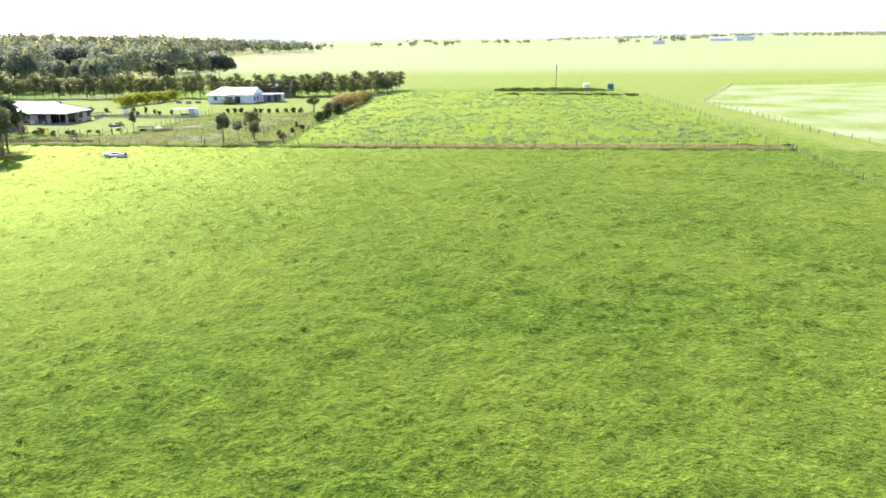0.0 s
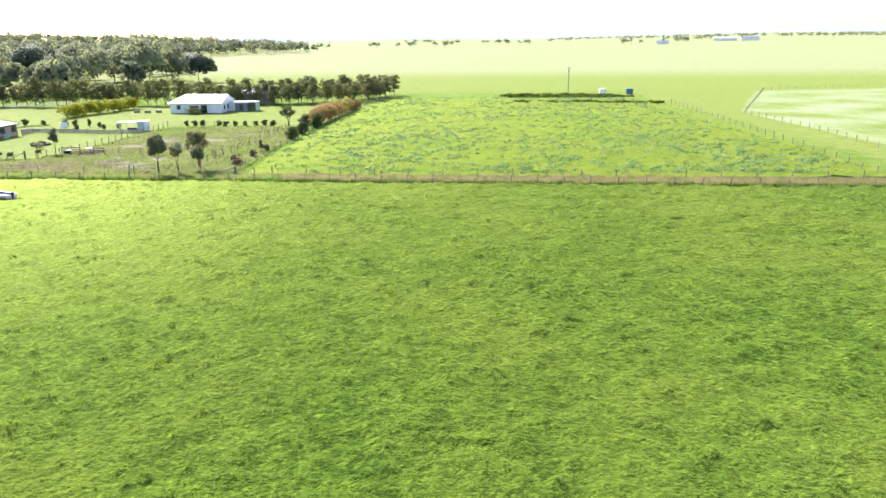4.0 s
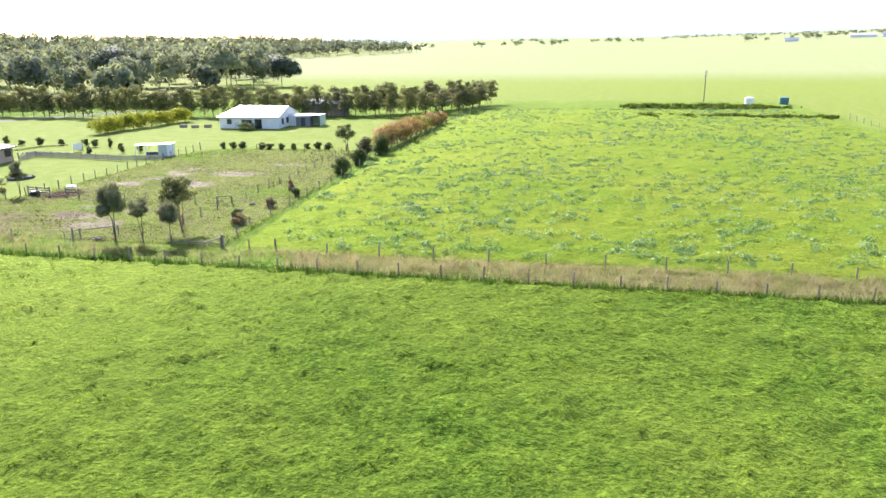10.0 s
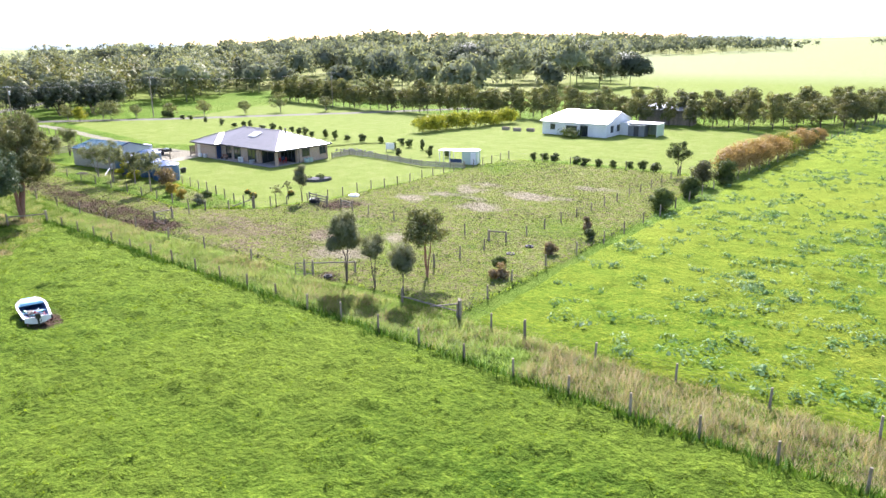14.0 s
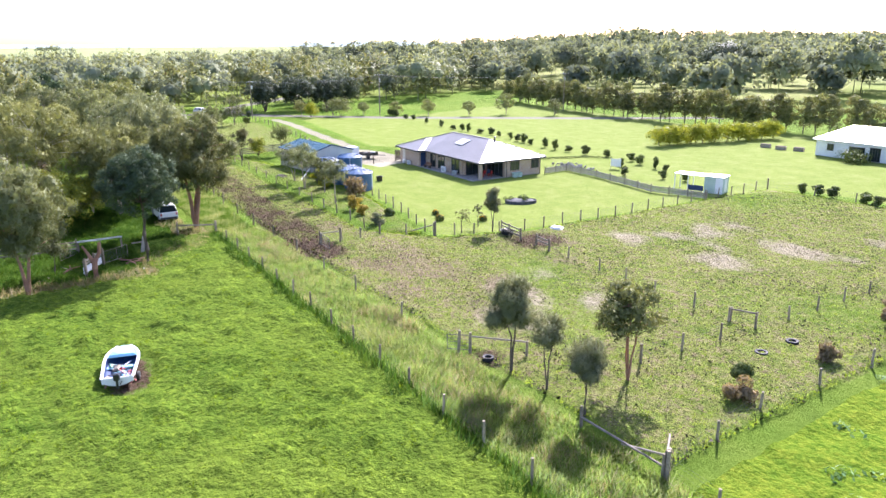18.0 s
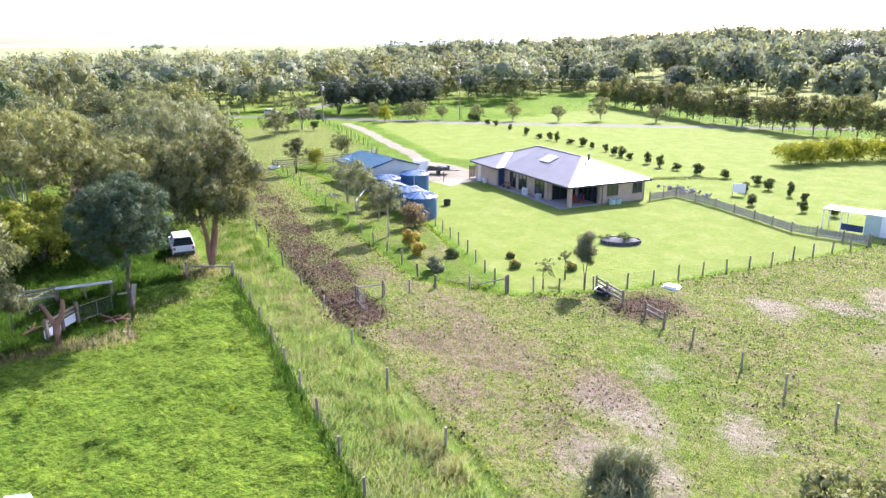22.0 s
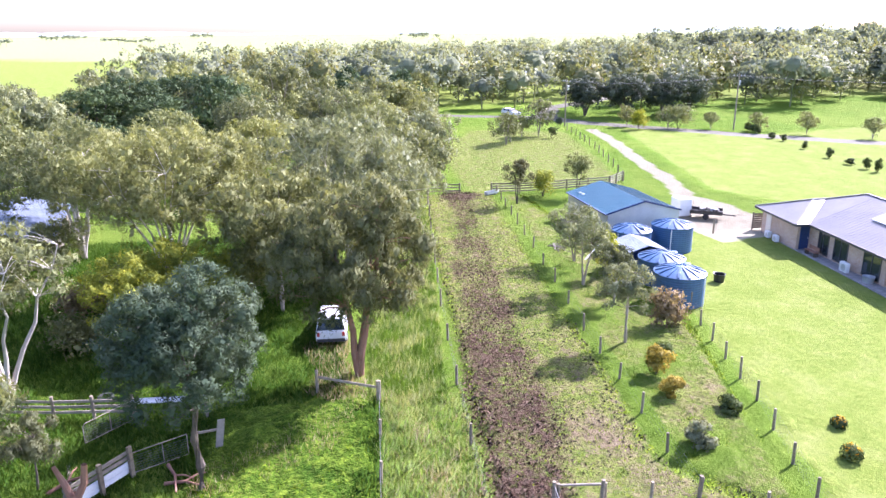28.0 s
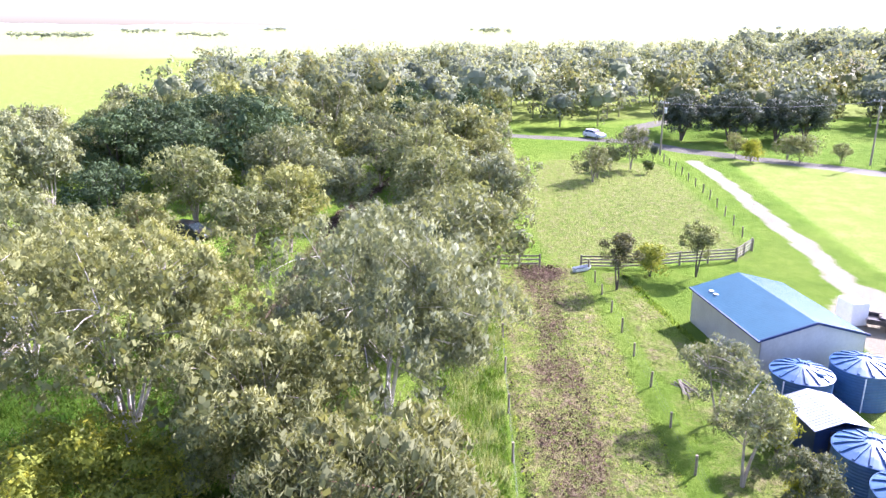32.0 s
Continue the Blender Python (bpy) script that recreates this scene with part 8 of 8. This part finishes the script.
def power_pole(x, y, h, turn, label, arm=True):
    e = thing("power_pole", pose(x, y, 0, 0, 0, turn), label, "power pole", "power poles")
    part("pole", beam(bmesh.new(), (0, 0, -0.2), (0, 0, h), 0.32, 0.22, 10), M_POST, e)
    if arm:
        part("crossarm", boxm(-1.1, 1.1, -0.06, 0.06, h - 0.55, h - 0.42), M_RAIL, e)
        for ax in (-1.0, -0.35, 0.35, 1.0):
            part("insulator", lathe(bmesh.new(), [(0, h - 0.42), (0.06, h - 0.42), (0.07, h - 0.3), (0.03, h - 0.2), (0, h - 0.2)], 8, ax, 0), M_WHITE, e)
        part("transformer", lathe(bmesh.new(), [(0, h - 2.2), (0.24, h - 2.2), (0.26, h - 1.4), (0.2, h - 1.3), (0, h - 1.3)], 14, 0.0, 0.38), M_TIN, e, "grey transformer drum")
    return e


def span(a, b, ha, hb, offs, label):
    e = thing("power_line", pose(*a, 0), label, "power line", "overhead lines")
    for o in offs:
        V, F = [], []
        ts = [i / 12 for i in range(13)]
        limb(V, F, [((b[0] - a[0]) * t, (b[1] - a[1]) * t + o, ha + (hb - ha) * t - 4 * 0.9 * t * (1 - t)) for t in ts], 0.02, 0.02, 5)
        part("cable", to_mesh("cable", V, F, M_WIRE), M_WIRE, e)


motor_boat()
car(pose(-93.6, 90.3, 0, 0, 0, 176), M_WHITE, "white off-road wagon parked under the gum")
car(pose(-145.5, 70.8, 0, 0, 0, 62), M_BLACK, "dark wagon parked in the shade of trees", H=1.7)
car(pose(-211.5, 132.5, 0, 0, 0, 30), M_WHITE, "white car parked by the road junction", H=1.6)
bx = thing("white_tank_crate", pose(-118.4, 127.2, 0, 0, 0, 5), "white boxy tank standing on the gravel yard", "tank")
part("crate", boxm(-0.9, 0.9, -0.7, 0.7, 0.1, 1.9, 0.05), M_WHITE, bx)
part("pallet", boxm(-0.95, 0.95, -0.75, 0.75, 0.0, 0.1), M_RAIL, bx)
tl = thing("flat_trailer", pose(-116.8, 129.2, 0, 0, 0, 60), "black flat trailer on the gravel yard", "trailer")
part("bed", boxm(-1.6, 1.6, -0.85, 0.85, 0.55, 0.68, 0.02), M_BLACK, tl)
part("drawbar", beam(bmesh.new(), (1.6, 0, 0.5), (2.9, 0, 0.45), 0.1, 0.1), M_BLACK, tl)
for sy in (-1, 1):
    part("side_board", boxm(-1.6, 1.6, sy * 0.85 - 0.02, sy * 0.85 + 0.02, 0.68, 0.95), M_BLACK, tl)
    part("wheel", lathe(bmesh.new(), [(0.0, -0.1), (0.3, -0.1), (0.32, 0.0), (0.3, 0.1), (0.0, 0.1)], 18), M_RUBBER, tl).matrix_local = pose(0, sy * 0.9, 0.32, 90)

power_pole(-191.0, 138.5, 9.4, 20, "timber power pole with crossarm by the drive entrance")
power_pole(-241.0, 143.5, 9.6, 10, "timber power pole on the side road")
power_pole(-179.5, 169.0, 10.6, 45, "timber power pole among roadside bushes")
power_pole(-158.0, 215.0, 10.4, 40, "timber power pole beyond the paddock")
power_pole(48.8, 270.0, 9.6, 30, "lone timber power pole on the plain")
span((-191.0, 138.5), (-241.0, 143.5), 9.0, 9.2, (-0.8, 0.0, 0.8), "three sagging overhead power cables")
span((-191.0, 138.5), (-179.5, 169.0), 9.0, 10.2, (-0.8, 0.8), "overhead power cables beside the road")
span((-179.5, 169.0), (-158.0, 215.0), 10.2, 10.0, (-0.8, 0.8), "overhead power cables beside the road")
for x, y, lb in ((70.0, 261.0, M_BLUE), (60.0, 261.0, M_WHITE)):
    e = thing("paddock_tank", pose(x, y, 0), "small stock water tank on the plain", "water tank", "stock tanks")
    part("shell", lathe(bmesh.new(), [(0, 0), (1.3, 0), (1.3, 1.9), (0.8, 2.1), (0, 2.15)], 24), lb, e)

for x, y, r in ((-44.4, 95.6, 0.36), (-35.0, 112.5, 0.4), (-35.2, 109.4, 0.4), (-86.5, 78.0, 0.42)):
    e = thing("old_tyre", pose(x, y, 0, 0, 0, 30 * x), "black car tyre lying in the grass", "tyre", "old tyres")
    part("tread", lathe(bmesh.new(), [(r * 0.6, 0.02), (r * 0.95, 0.0), (r, 0.06), (r, 0.2), (r * 0.95, 0.26), (r * 0.6, 0.24), (r * 0.56, 0.13), (r * 0.6, 0.02)], 22), M_RUBBER, e)
fb = thing("feed_bin", pose(-65.7, 115.4, 0, 0, 0, 10), "black plastic feed trough against the rails", "trough")
part("bin", lathe(bmesh.new(), [(0, 0), (0.55, 0), (0.68, 0.55), (0.72, 0.57), (0.62, 0.55), (0.5, 0.06), (0, 0.06)], 20), M_BLACK, fb)
wp = thing("upturned_dinghy", pose(-64.4, 120.9, 0, 0, 0, 20), "small white upturned tub by the lawn fence", "tub")
part("shell", boxm(-0.62, 0.62, -0.5, 0.5, 0.0, 0.34, 0.12), M_WHITE, wp)
for lx, ly in ((-0.7, -0.4), (0.7, -0.4), (-0.7, 0.4), (0.7, 0.4)):
    part("lug", boxm(lx - 0.12, lx + 0.12, ly - 0.09, ly + 0.09, 0.0, 0.14, 0.02), M_WHITE, wp)
bkt = thing("black_bucket", pose(-98.3, 120.3, 0), "black round planter tub on the lawn", "tub")
part("shell", lathe(bmesh.new(), [(0, 0), (0.38, 0), (0.45, 0.62), (0.48, 0.64), (0.41, 0.62), (0.35, 0.06), (0, 0.06)], 20), M_BLACK, bkt)
tb = thing("stock_trough", pose(-131.2, 109.6, 0, 0, 0, 20), "pale bathtub trough beside the stockyard", "trough")
part("basin", hull_shell(1.7, 0.8, 0.55, 0.0, 0.1), M_WHITE, tb)
part("water", boxm(-0.3, 0.3, -0.7, 0.4, 0.38, 0.4), M_GLASS, tb)
hb = thing("horse_shelter_box", pose(-160.0, 105.6, 0, 0, 0, 8), "small white-roofed animal shelter", "shelter")
part("wall", boxm(-1.1, 1.1, -0.7, 0.7, 0, 1.1), M_RAIL, hb)
part("roof", boxm(-1.25, 1.25, -0.85, 0.85, 1.1, 1.18), M_WHITEROOF, hb)
pb = thing("timber_pile", pose(-108.6, 110.6, 0, 0, 0, 15), "heap of grey branches and scrap timber", "timber pile")
gg = np.random.default_rng(4)
for i in range(14):
    part("stick", beam(bmesh.new(), (-1.2 + 0.3 * gg.random(), gg.normal() * 0.3, 0.05 + 0.3 * gg.random()), (1.1 * gg.random() + 0.3, gg.normal() * 0.4, 0.06 + 0.3 * gg.random()), 0.08, 0.06, 6), M_RAIL, pb)
lp = thing("leaning_pole", pose(-104.9, 112.5, 0), "long pale pole leaning in the shrubs", "pole")
part("timber", beam(bmesh.new(), (0, -0.9, 0.05), (-2.4, 1.9, 1.3), 0.12, 0.1, 8), M_WHITE, lp)
gp = thing("gate_stump_post", pose(-111.1, 126.9, 0), "stout timber post beside the gravel yard", "post")
part("post_body", POSTB.copy(), M_POST, gp)
tj = np.random.default_rng(6)
for i in range(5):
    jb = thing("trailer_load", pose(-116.8 + 0.8 * tj.normal() * 0.6, 129.2 + 0.8 * tj.normal() * 0.6, 0.68, 0, 0, 360 * tj.random()), "dark bundle on the flat trailer", "bundle", "trailer load")
    part("bundle", boxm(-0.35, 0.35, -0.25, 0.25, 0, 0.2 + 0.25 * tj.random(), 0.05), (M_BLACK, M_RAIL, M_TIN)[i % 3], jb)
# flower bed edged with upright stones
fb = thing("raised_flower_bed", pose(-76.3, 126.6, 0, 0, 0, 60), "oval flower bed edged with dark upright stones", "flower bed")
part("soil", lathe(bmesh.new(), [(0, 0.5), (0.5, 0.44), (0.9, 0.28), (1.0, 0.18), (1.0, 0.0)], 28), M_DARKSTONE, fb, "dark grey soil mound").matrix_local = Matrix.Diagonal((1.75, 1.05, 1, 1))
for i in range(46):
    a = 2 * math.pi * i / 46
    part("edging_stone", boxm(-0.11, 0.11, -0.06, 0.06, -0.05, 0.30 + 0.06 * gg.random(), 0.02), M_DARKSTONE, fb).matrix_local = pose(1.82 * math.cos(a), 1.12 * math.sin(a), 0, 0, 0, math.degrees(a) + 90)
for i in range(9):
    part("plant", tri_mesh("plant", leaves([(0, 0, 0.2)], [0.24 + 0.16 * gg.random()], 80, 0.2, 0.05, 0, gg), 4, M_SHRUB), M_SHRUB, fb).matrix_local = pose(0.7 * gg.normal(), 0.35 * gg.normal(), 0.3)
rk = thing("rubble_heap", pose(-90.5, 149.5, 0), "heap of grey rubble behind the house", "heap")
for i in range(60):
    s = 0.1 + 0.16 * gg.random()
    part("stone", boxm(-s, s, -0.7 * s, 0.7 * s, -0.3 * s, 0.5 * s, 0.08 * s), M_STONE, rk).matrix_local = pose(1.7 * gg.normal(), 0.8 * gg.normal(), 0.05 + 0.3 * gg.random(), 40 * gg.normal(), 30 * gg.normal(), 360 * gg.random())
